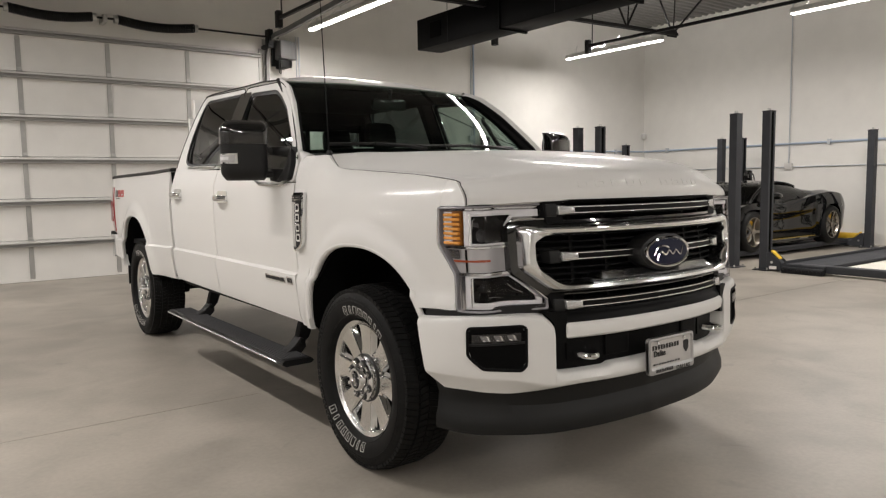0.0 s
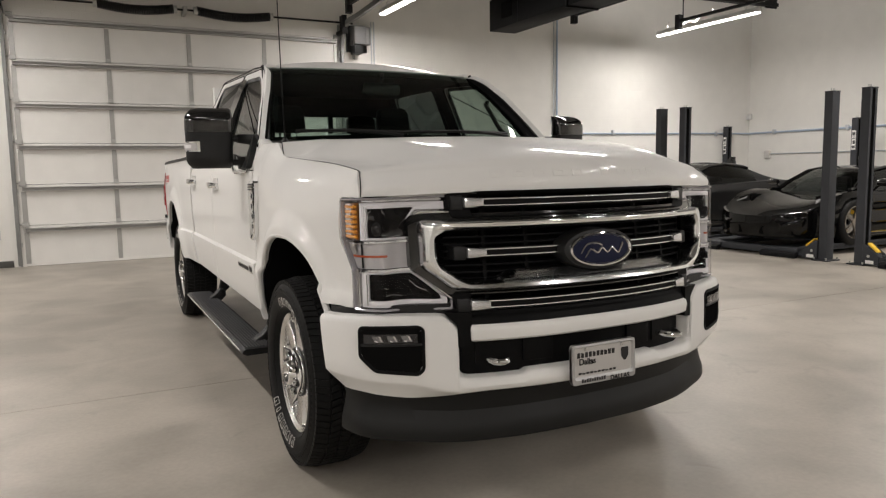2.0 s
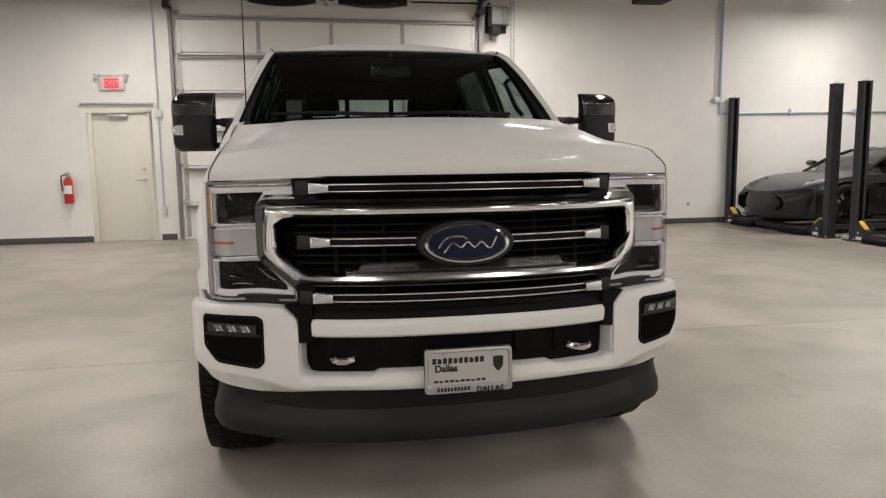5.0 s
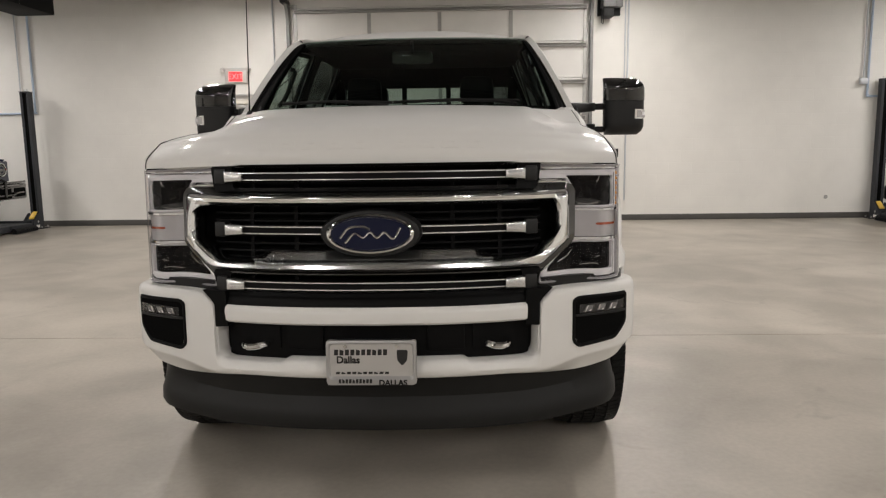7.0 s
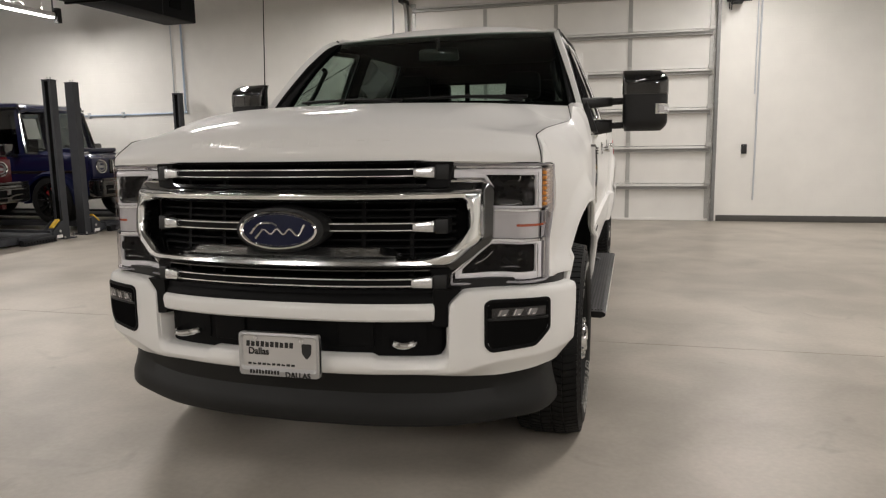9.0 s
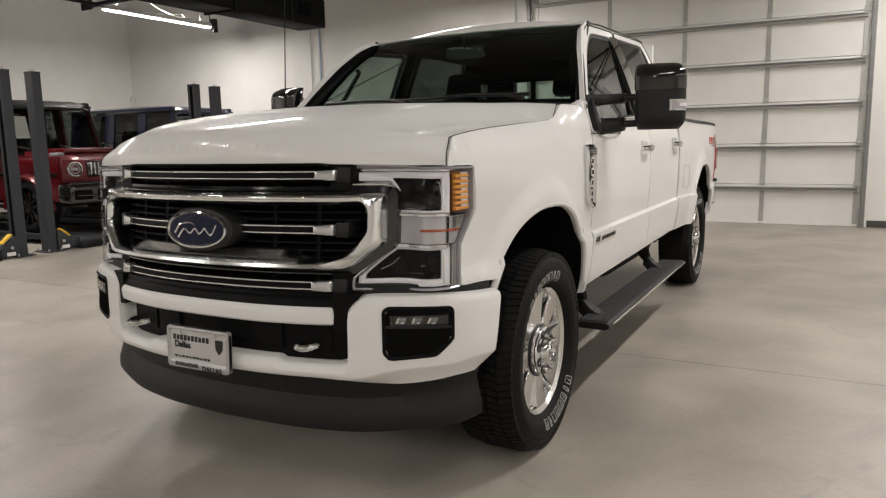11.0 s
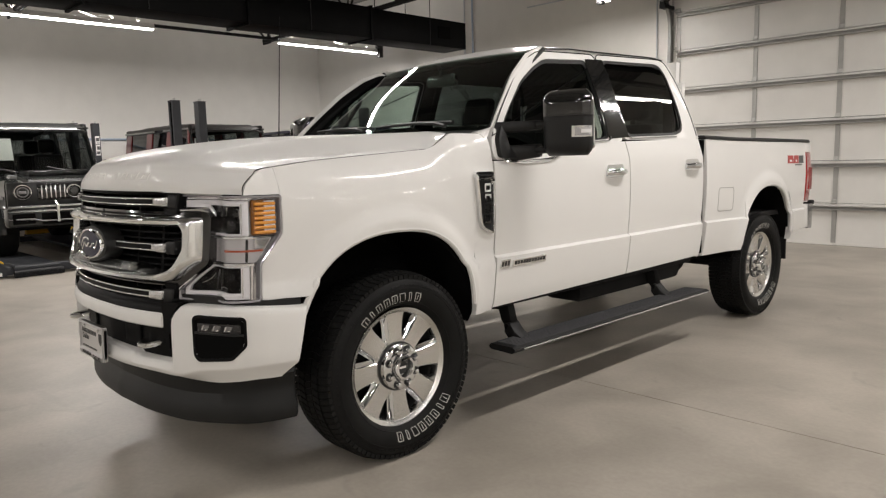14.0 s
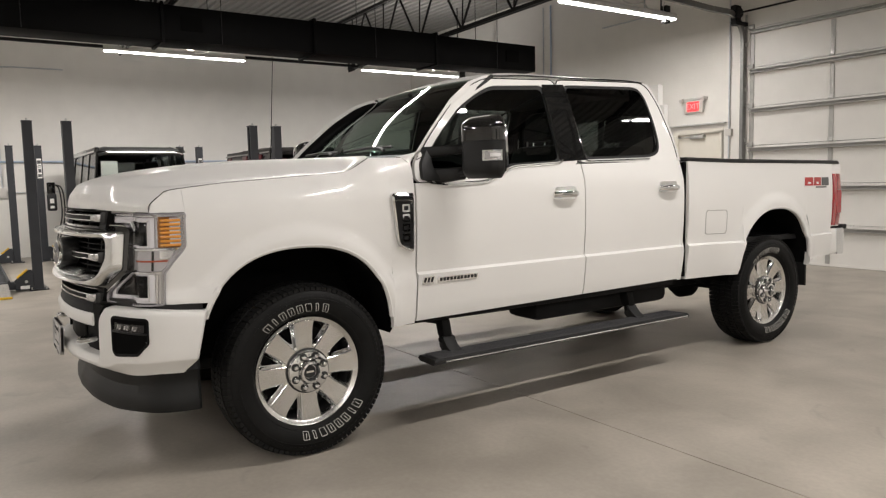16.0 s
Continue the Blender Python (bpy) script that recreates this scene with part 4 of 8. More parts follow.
def front_y(x, z=1.24):
    """The nose of the truck in plan."""
    return -0.875 + 0.236 * (abs(x) / 0.85) ** 2.3 - 0.045 * (1.24 - z) / 0.44


def nose(x, z, d=0.0):
    return (x, front_y(x, z) - d, z)


BUMPER = spline([(0, -0.948), (0.25, -0.936), (0.45, -0.900), (0.589, -0.854), (0.72, -0.810), (0.83, -0.762), (0.915, -0.709), (0.968, -0.63), (0.995, -0.54), (1.006, -0.462)], 160)
BUMPER_S = np.r_[0, np.cumsum([np.linalg.norm(b - a) for a, b in zip(BUMPER, BUMPER[1:])])]
BX, BY = [p[0] for p in BUMPER], [p[1] for p in BUMPER]


def bump(s, z, d=0.0):
    """A point on the bumper's skin, s metres from its middle, d metres proud of it."""
    a = abs(s)
    x, y = np.interp(a, BUMPER_S, BX), np.interp(a, BUMPER_S, BY)
    e = 0.01
    tx, ty = np.interp(a + e, BUMPER_S, BX) - np.interp(a - e, BUMPER_S, BX), np.interp(a + e, BUMPER_S, BY) - np.interp(a - e, BUMPER_S, BY)
    q = math.hypot(tx, ty) or 1
    x, y = x + d * ty / q, y - d * tx / q
    return (math.copysign(x, s) if s else x, y, z)


LAMP_PLAN = [(0.53, front_y(0.53, 1.05)), (0.64, front_y(0.64, 1.05)), (0.74, front_y(0.74, 1.05) + 0.004), (0.83, -0.728), (0.888, -0.692), (0.9135, -0.645), (0.922, -0.58), (0.926, -0.505)]
LAMP_LINE = spline(LAMP_PLAN, 80)
LAMP_S = np.r_[0, np.cumsum([np.linalg.norm(b - a) for a, b in zip(LAMP_LINE, LAMP_LINE[1:])])]
LX, LY = [p[0] for p in LAMP_LINE], [p[1] for p in LAMP_LINE]
LAMP_END = float(LAMP_S[-1])


def lamp_pt(sx):
    def place(s, z, d=0.0):
        x, y = np.interp(s, LAMP_S, LX), np.interp(s, LAMP_S, LY)
        e = 0.008
        tx, ty = np.interp(s + e, LAMP_S, LX) - np.interp(s - e, LAMP_S, LX), np.interp(s + e, LAMP_S, LY) - np.interp(s - e, LAMP_S, LY)
        q = math.hypot(tx, ty) or 1
        return (sx * (x + d * ty / q), y - d * tx / q - 0.045 * (1.05 - z) / 0.44 * (1 - s / LAMP_END), z)
    return place


def ring(shape, outer, inner, place, levels, n=96):
    """A frame between two outlines: a convex band with depth. levels: (mix, depth) across it."""
    a, b = resample(outer, n), resample(inner, n)
    # start both outlines at the same corner
    k = min(range(n), key=lambda i: (b[i][0] - a[0][0]) ** 2 + (b[i][1] - a[0][1]) ** 2)
    b = b[k:] + b[:k]
    shape.grid([[place(p[0] + (q[0] - p[0]) * m, p[1] + (q[1] - p[1]) * m, d) for p, q in zip(a, b)] for m, d in levels], closed_v=True)
    return shape


def band(shape, place, s0, s1, z0, z1, d0, d1, n=24):
    """A bar that follows a curved front; z0 and z1 are heights or functions of s."""
    f0, f1 = (z0 if callable(z0) else lambda s: z0), (z1 if callable(z1) else lambda s: z1)
    rows = []
    for k in range(n + 1):
        s = s0 + (s1 - s0) * k / n
        rows.append([place(s, f0(s), d0), place(s, f0(s), d1), place(s, f1(s), d1), place(s, f1(s), d0)])
    return shape.loops(rows, caps=True)


def fill(shape, outline, place, d0, d1, n=40):
    """A filled outline laid onto a curved front, column by column."""
    pts = list(outline)
    lo, hi = min(p[0] for p in pts), max(p[0] for p in pts)
    cols = []
    for k in range(n + 1):
        a = lo + 1e-5 + (hi - lo - 2e-5) * k / n
        zs = sorted(p[1] + (q[1] - p[1]) * (a - p[0]) / (q[0] - p[0]) for p, q in zip(pts, pts[1:] + pts[:1]) if (p[0] - a) * (q[0] - a) < 0)
        cols.append((a, [(zs[i], zs[i + 1]) for i in range(0, len(zs) - 1, 2)]))
    for (a, ia), (b, ib) in zip(cols, cols[1:]):
        use = ia if len(ia) == len(ib) else (ia if len(ia) > len(ib) else ib)
        for j, iv in enumerate(use):
            za, zb = (ia[j], ib[j]) if len(ia) == len(ib) else (iv, iv)
            rows = [[place(a, za[0] + (za[1] - za[0]) * t, d1) for t in np.linspace(0, 1, 7)], [place(b, zb[0] + (zb[1] - zb[0]) * t, d1) for t in np.linspace(0, 1, 7)]]
            shape.grid(rows)
            if d0 is not None:
                shape.grid([[place(a, za[0] + (za[1] - za[0]) * t, d0) for t in np.linspace(0, 1, 7)], [place(b, zb[0] + (zb[1] - zb[0]) * t, d0) for t in np.linspace(0, 1, 7)]])
    return shape


def side_place(sx):
    return lambda y, z, d=0.0: (sx * (side_w(y, z) + d), y, z)


def side_sheet(shape, sx, ys, zlo, zhi, nv=18, thick=0.03, zs=None):
    """A body panel between two height lines over the given stations."""
    rows = []
    for y in ys:
        a, b = zlo(y), zhi(y)
        zz = zs(a, b) if zs else [a + (b - a) * j / nv for j in range(nv + 1)]
        rows.append([(sx * side_w(y, z), y, z) for z in zz])
    return shape.slab(rows, lambda p: (p[0] - sx * thick, p[1], p[2]))


def level_heights(a, b, n=22):
    """Keeps the crease level wherever the panel starts below it."""
    if a < 0.80:
        lo = [a + (0.842 - a) * k / 6 for k in range(7)]
        hi = [0.856 + (b - 0.856) * k / (n - 8) for k in range(n - 7)]
        return lo + hi
    return [a + (b - a) * k / (n - 1) for k in range(n)]


def stations(a, b, n):
    return [a + (b - a) * k / n for k in range(n + 1)]


def arch_stations(y0, a, y1, y2):
    """Stations that crowd where the arch is steep."""
    inner = [y0 + a * math.sin(t) for t in np.linspace(-math.pi / 2, math.pi / 2, 41)]
    inner[0], inner[-1] = y0 - a + 1e-4, y0 + a - 1e-4
    lead = stations(y1, y0 - a - 1e-4, max(2, int((y0 - a - y1) / 0.05))) if y1 < y0 - a - 0.01 else []
    tail = stations(y0 + a + 1e-4, y2, max(2, int((y2 - y0 - a) / 0.05))) if y2 > y0 + a + 0.01 else []
    return lead + inner + tail


def gh(sx, y, z, d=0.0):
    """A point on the leaning side of the cab above the belt."""
    return (sx * (0.995 - 0.40 * (z - 1.33) + 0.012 * math.sin(min(1, max(0, (z - 1.33)) / 0.6) * math.pi) + d), y, z)


GLASS_F = [(0.735, 1.345), (0.90, 1.333), (1.16, 1.342), (1.28, 1.385), (1.38, 1.428), (1.79, 1.448), (1.80, 1.92), (1.36, 1.895), (1.24, 1.845), (1.08, 1.755), (0.90, 1.60), (0.76, 1.455)]
GLASS_R = [(1.985, 1.459), (2.62, 1.474), (2.715, 1.50), (2.752, 1.56), (2.765, 1.70), (2.755, 1.88), (2.72, 1.94), (2.66, 1.955), (1.972, 1.932)]
DOOR_F = [(0.682, 1.335), (1.928, 1.43), (1.905, 1.963), (1.33, 1.94), (1.20, 1.888), (1.03, 1.775), (0.84, 1.60), (0.697, 1.45)]
DOOR_R = [(1.938, 1.44), (2.905, 1.445), (2.90, 1.60), (2.86, 1.85), (2.81, 1.96), (2.74, 1.992), (1.912, 1.964)]

truck = thing("pickup_truck", "white pearl crew cab pickup truck with chrome grille, parked indoors", "pickup truck")


def truck_sides(sx):
    # front fender
    fd = Shape()

    def lo(y):
        z = arch_z(y, 0.02, 0.50, 0.50, 0.535)
        if z > 0:
            return max(z, 0.60 if y > 0 else 0.80)
        return 0.80 if y < 0 else 0.575

    def hi(y):
        return lerp_pts(y, CUT) if y < 0.45 else 1.472

    def shoulder(y, z, top):
        """The fender rolls over from the side to the bonnet line."""
        w = side_w(y, min(z, 1.33))
        t = max(0.0, (z - (top - 0.27)) / 0.27)
        xt = lerp_pts(y, ((-0.664, 0.894), (-0.657, 0.890), (-0.605, 0.873), (-0.56, 0.864), (-0.33, 0.872), (-0.04, 0.889), (0.28, 0.909), (0.33, 0.915), (0.45, 0.910), (0.66, 0.945)))
        return w - (w - xt) * t**3.2

    def lean(y, z):
        k = 1 - smooth01(-0.512, -0.44, y)
        return y + k * lerp_pts(z, ((0.935, -0.1), (0.95, -0.094), (1.05, -0.005), (1.07, 0.0)))
    rows = []
    for y in arch_stations(0.02, 0.50, -0.512, 0.670):
        a, b = lo(y), hi(y)
        zz = [a + (b - a) * (j / 26) ** 0.9 for j in range(27)]
        rows.append([(sx * shoulder(lean(y, z), z, b), lean(y, z), z) for z in zz])
    fd.slab(rows, lambda p: (p[0] - sx * 0.03, p[1], p[2] - 0.004))
    cap = []
    for y in stations(-0.6625, -0.513, 12):
        b = lerp_pts(y, CUT)
        cap.append([(sx * shoulder(y, z, max(b, 1.31)), y, z) for z in [1.2155 + (b - 1.2150) * j / 5 for j in range(6)]])
    fd.slab(cap, lambda p: (p[0] - sx * 0.03, p[1], p[2]))
    fender = part("front_fender", fd, PEARL, truck, smooth=40)
    lipp = Shape().tube([(sx * (side_w(y, z) - 0.012), y, z + 0.006) for y, z in [(0.02 + 0.497 * math.sin(t), 0.50 + 0.535 * max(0.0, 1 - abs(math.sin(t)) ** 2.4) ** (1 / 2.4)) for t in np.linspace(-1.25, 1.40, 44)]], 0.014, 8)
    part("arch_lip", lipp, PEARL, fender)

    # fender vent badge
    o = [(0.518, 1.284), (0.653, 1.284), (0.650, 0.97), (0.56, 1.005), (0.545, 1.05)]
    i = [(0.548, 1.245), (0.640, 1.245), (0.638, 0.995), (0.575, 1.022), (0.565, 1.06)]
    place = side_place(sx)
    vent = part("fender_vent", ring(Shape(), rounded(o, 0.012, 3), rounded(i, 0.008, 3), place, ((0, -0.005), (0, 0.02), (0.35, 0.026), (1, 0.008), (1, -0.005)), 60), CHROME, fender, "chrome fender vent surround")
    part("vent_core", Shape().prism(rounded(i, 0.006, 2), place, -0.004, 0.009), PLASTIC, vent)
    slat = Shape()
    for k in range(3):
        slat.prism([(0.53, 1.268 - k * 0.013), (0.634, 1.268 - k * 0.013), (0.634, 1.262 - k * 0.013), (0.53, 1.262 - k * 0.013)], place, 0.02, 0.032)
    part("vent_slat", slat, PLASTIC, vent)
    for k in range(4):
        z = 1.205 - k * 0.052
        g = ring(Shape(), rounded([(0.580, z - 0.021), (0.626, z - 0.021), (0.626, z + 0.021), (0.580, z + 0.021)], 0.006, 2), rounded([(0.589, z - 0.011), (0.617, z - 0.011), (0.617, z + 0.011), (0.589, z + 0.011)], 0.004, 2), place, ((0, 0.008), (0, 0.018), (1, 0.018), (1, 0.008)), 28)
        part("badge_bar", g, CHROME, vent)

    # doors: lower skins
    for nm, y0, y1, glass, frame in (("front_door", 0.680, 1.938, GLASS_F, DOOR_F), ("rear_door", 1.946, 2.912, GLASS_R, DOOR_R)):
        def top(y, nm=nm):
            if nm == "front_door":
                return lerp_pts(y, ((0.66, 1.335), (1.16, 1.335), (1.28, 1.375), (1.38, 1.418), (1.87, 1.43)))
            return lerp_pts(y, ((1.87, 1.43), (2.62, 1.445), (2.91, 1.448)))

        def bot(y, nm=nm):
            return 0.585 + 0.012 * (y - 0.66)
        sk = Shape()
        side_sheet(sk, sx, stations(y0, y1, 26), bot, top, zs=level_heights)
        door = part(nm, sk, PEARL, truck, smooth=40)
        # upper frame round the glass
        gl = rounded(glass, 0.045, 4)
        fr = rounded(frame, 0.05, 4)
        pl = lambda a, b, d, sx=sx: gh(sx, a, b, d)
        part("frame_trim", ring(Shape(), fr, gl, pl, ((0, -0.031), (0, -0.046), (1, -0.046), (1, -0.031)), 120), TRIM_DARK, door)
        part("window_frame", ring(Shape(), fr, gl, pl, ((0, -0.03), (0, 0.0), (0.92, 0.0), (1, -0.004), (1, -0.03)), 120), PEARL, door, smooth=40)
        cx, cz = np.mean([p[0] for p in glass]), np.mean([p[1] for p in glass])
        seal_in = [(cx + (a - cx) * 0.965, cz + (b - cz) * 0.93) for a, b in gl]
        part("window_seal", ring(Shape(), gl, seal_in, pl, ((0, -0.02), (0, -0.002), (1, -0.007), (1, -0.02)), 120), PLASTIC, door)
        pane = Shape()
        base = resample(seal_in, 72)
        mid = (cx, cz)
        rows = [[pl(mid[0] + (a - mid[0]) * k, mid[1] + (b - mid[1]) * k, -0.034 + 0.05 * (mid[1] + (b - mid[1]) * k - 1.40)) for a, b in base] for k in (1.01, 0.7, 0.4, 0.05)]
        pane.grid(rows, closed_v=True)
        pane.f.append(tuple(len(pane.v) - 72 + k for k in range(72)))
        part("window_glass", pane, TINT_LIGHT if nm == "front_door" else TINT, door, "dark tinted side window", flip=False)
        # dark shut line round the upper frame
        loop = resample(fr, 120)
        upper = [q for q in loop if q[1] > 1.46 and (q[0] < 1.86 or q[1] > 1.9)] if nm == "front_door" else [q for q in loop if q[1] > 1.46 and (q[0] > 2.0 or q[1] > 1.9)]
        upper = sorted(upper, key=lambda q: math.atan2(q[1] - 1.5, q[0] - 1.9), reverse=nm == "front_door")
        part("shut_line", Shape().tube([gh(sx, a, b, 0.0015) for a, b in upper], 0.0030, 6), VOID, door)
        # bright strip under the glass
        low = [p for p in gl if p[1] < 1.475 and (p[0] > 0.74)]
        low = sorted(low)
        part("belt_moulding", Shape().tube([gh(sx, a, b - 0.012, 0.004) for a, b in low], 0.007, 6), CHROME, door, "bright belt moulding")
        # handle
        hy = 1.762 if nm == "front_door" else 2.735
        hz = 1.247 if nm == "front_door" else 1.262
        cup = Shape().prism(rounded([(hy - 0.095, hz - 0.032), (hy + 0.10, hz - 0.032), (hy + 0.10, hz + 0.045), (hy - 0.075, hz + 0.045)], 0.02), place, -0.003, 0.004)
        cupo = part("handle_cup", cup, CHROME, door, "chrome handle recess")
        hb = Shape()
        rows = []
        for k in range(13):
            t = k / 12
            y = hy - 0.10 + 0.205 * t
            out = 0.014 + 0.034 * math.sin(math.pi * t) ** 0.5
            r = 0.011 + 0.006 * math.sin(math.pi * t)
            rows.append([(sx * (side_w(y, hz) + out + r * 0.7 * math.cos(u)), y, hz + r * 1.25 * math.sin(u)) for u in np.linspace(0, 2 * math.pi, 11)[:-1]])
        hb.loops(rows, caps=True)
        part("handle_bar", hb, CHROME, cupo)
        if nm == "front_door":
            part("keypad", Shape().prism(rounded([(1.808, 1.48), (1.826, 1.48), (1.822, 1.60), (1.806, 1.60)], 0.004, 2), pl, -0.006, 0.003), GLOSS_BLACK, door)
            em = part("engine_badge", Shape().prism(rounded([(0.70, 0.788), (0.775, 0.788), (0.785, 0.83), (0.712, 0.83)], 0.006, 2), place, 0.0, 0.006), SATIN, door, "chrome engine badge with dark bars")
            part("badge_bar", Shape().prism(rounded([(0.80, 0.79), (1.075, 0.79), (1.08, 0.82), (0.805, 0.82)], 0.004, 2), place, 0.0, 0.006), SATIN, em)
            for k in range(11):
                y = 0.815 + k * 0.0235
                part("badge_mark", Shape().prism([(y, 0.796), (y + 0.016, 0.796), (y + 0.018, 0.814), (y + 0.002, 0.814)], place, 0.005, 0.0075), INK, em)
            for k in range(3):
                y = 0.712 + k * 0.022
                part("badge_mark", Shape().prism([(y, 0.797), (y + 0.013, 0.797), (y + 0.019, 0.822), (y + 0.006, 0.822)], place, 0.005, 0.0075), INK, em)

    # pillars: B gloss strip, A pillar, C pillar
    part("pillar_cover", fill(Shape(), [(1.770, 1.447), (1.998, 1.459), (1.985, 1.936), (1.780, 1.926)], lambda a, b, d: gh(sx, a, b, d), -0.02, 0.004, 24), GLOSS_BLACK, truck, "gloss black door pillar cover")
    part("rocker_sill", Shape().box(min(sx * 0.85, sx * 0.925), max(sx * 0.85, sx * 0.925), 0.60, 2.91, 0.558, 0.605), UNDER, truck, bevel=0.012)

    # cargo bed side
    bd = Shape()

    def blo(y):
        z = arch_z(y, 4.055, 0.50, 0.50, 0.59)
        if z > 0:
            return max(z, 0.60)
        return 0.60 if y < 3.6 else 0.66
    side_sheet(bd, sx, arch_stations(4.055, 0.50, 2.972, 4.935), blo, lambda y: 1.452, zs=level_heights, thick=0.05)
    bed = part("bed_side", bd, PEARL, truck, smooth=40)
    part("arch_lip", Shape().tube([(sx * (side_w(y, z) - 0.012), y, z + 0.006) for y, z in [(4.055 + 0.497 * math.sin(t), 0.50 + 0.59 * max(0.0, 1 - abs(math.sin(t)) ** 2.4) ** (1 / 2.4)) for t in np.linspace(-1.42, 1.36, 44)]], 0.014, 8), PEARL, bed)
    cap = Shape()
    rows = []
    for y in stations(2.965, 5.06, 12):
        w = side_w(y, 1.45)
        rows.append([(sx * (w + u), y, z) for u, z in ((0.004, 1.445), (0.004, 1.462), (-0.01, 1.474), (-0.07, 1.474), (-0.08, 1.445))])
    part("bed_rail_cap", cap.loops(rows, caps=True), PLASTIC, bed, "black plastic bed rail cap")
    part("fuel_door", ring(Shape(), rounded([(3.165, 0.915), (3.425, 0.915), (3.425, 1.095), (3.165, 1.095)], 0.03), rounded([(3.171, 0.921), (3.419, 0.921), (3.419, 1.089), (3.171, 1.089)], 0.027), place, ((0, -0.004), (0, 0.0012), (1, 0.0012), (1, -0.004)), 48), STILE, bed, "thin shut line of the fuel door") if sx > 0 else None
    # off-road decal as plain bars
    dec = part("decal", Shape().prism([(4.47, 1.262), (4.60, 1.262), (4.60, 1.33), (4.48, 1.33)], place, 0.0, 0.0025), RED_DECAL, bed, "red and grey trim decal")
    part("decal_bar", Shape().prism([(4.61, 1.262), (4.72, 1.262), (4.73, 1.33), (4.62, 1.33)], place, 0.0, 0.0025), RED_DECAL, dec)
    part("decal_bar", Shape().prism([(4.735, 1.262), (4.86, 1.262), (4.86, 1.33), (4.745, 1.33)], place, 0.0, 0.0025), GREY_DECAL, dec)
    part("decal_bar", Shape().prism([(4.64, 1.243), (4.82, 1.243), (4.82, 1.254), (4.64, 1.254)], place, 0.0, 0.0025), GREY_DECAL, dec)
    for a, b in ((4.515, 4.56), (4.65, 4.68)):
        part("decal_notch", Shape().prism([(a, 1.275), (b, 1.275), (b, 1.293), (a, 1.293)], place, 0.002, 0.0035), PEARL, dec)
    # tail lamp
    tl = Shape()
    rows = []
    for z in stations(0.915, 1.36, 10):
        b = 0.008 * math.sin((z - 0.915) / 0.445 * math.pi)
        wz = side_w(4.93, z)
        rows.append([(sx * (wz + 0.004 + b - x), y, z) for x, y in ((0.0, 4.938), (0.001, 4.98), (0.004, 5.03), (0.010, 5.07), (0.022, 5.10), (0.05, 5.122), (0.10, 5.132))])
    lamp = part("tail_lamp", tl.slab(rows, lambda p: (p[0] - sx * 0.04, p[1] - 0.02, p[2])), RED_LENS, truck, "red tail lamp", smooth=60)
    part("lamp_band", Shape().prism(rounded([(4.99, 1.02), (5.06, 1.02), (5.06, 1.22), (4.99, 1.22)], 0.02), lambda a, b, d: (sx * (side_w(4.93, 1.1) - 0.01 + d), a, b), 0.0, 0.022), RED_LENS, lamp)

    # running board with brackets
    rb = Shape()
    prof = [(0.885, 0.372), (0.905, 0.390), (1.065, 0.394), (1.083, 0.384), (1.083, 0.370), (1.06, 0.358), (0.905, 0.358)]
    rows = [[(sx * x, y + (0.06 * (1.083 - x) if k == 0 else (-0.06 * (1.083 - x) if k == 24 else 0)), z) for x, z in prof] for k, y in enumerate(stations(0.70, 2.88, 24))]
    board = part("running_board", rb.loops(rows, caps=True), PLASTIC, truck, "black ribbed power running board", smooth=30)
    for k in range(9):
        x = 0.920 + k * 0.0172
        part("tread_rib", Shape().box(min(sx * x, sx * (x + 0.008)), max(sx * x, sx * (x + 0.008)), 0.74, 2.84, 0.391, 0.398), MESH_GREY, board)
    part("bright_edge", Shape().tube([(sx * 1.084, 0.77, 0.377), (sx * 1.084, 2.86, 0.377)], 0.0055, 6), SATIN, board)
    for y in (0.92, 2.50):
        leg = Shape().prism([(0.66, 0.52), (0.68, 0.60), (0.82, 0.60), (0.87, 0.56), (0.895, 0.47), (0.86, 0.43), (0.82, 0.47), (0.80, 0.53)], lambda a, b, d: (sx * a, d, b), y - 0.030, y + 0.030)
        arm = part("bracket", leg, UNDER, board, bevel=0.008)
        foot = Shape().prism([(0.855, 0.455), (0.885, 0.475), (0.93, 0.425), (1.02, 0.372), (1.01, 0.352), (0.90, 0.362), (0.85, 0.41)], lambda a, b, d: (sx * a, d, b), y - 0.042, y + 0.042)
        part("foot", foot, PLASTIC, arm, bevel=0.008)
        part("pivot", Shape().tube([(sx * 0.875, y - 0.05, 0.45), (sx * 0.875, y + 0.05, 0.45)], 0.016, 10), UNDER, arm)
    # wheel housings
    for y0, h in ((0.02, 1.0), (4.055, 1.06)):
        wl = Shape()
        rows = []
        for t in np.linspace(0.06, math.pi - 0.06, 26):
            y, z = y0 - 0.515 * math.cos(t), 0.50 + (h - 0.46) * math.sin(t)
            rows.append([(sx * (side_w(y, z) - 0.035), y, z), (sx * 0.60, y, z), (sx * 0.56, y0 - 0.5 * math.cos(t), 0.50 + (h - 0.5) * math.sin(t))])
        part("wheel_housing", wl.slab(rows, lambda p: (p[0], p[1] + (p[1] - y0) * 0.03, p[2] + 0.02)), VOID, truck)
        part("inner_shield", Shape().box(min(sx * 0.55, sx * 0.57), max(sx * 0.55, sx * 0.57), y0 - 0.52, y0 + 0.52, 0.52, h + 0.06), VOID, truck)


for sx in (-1, 1):
    truck_sides(sx)


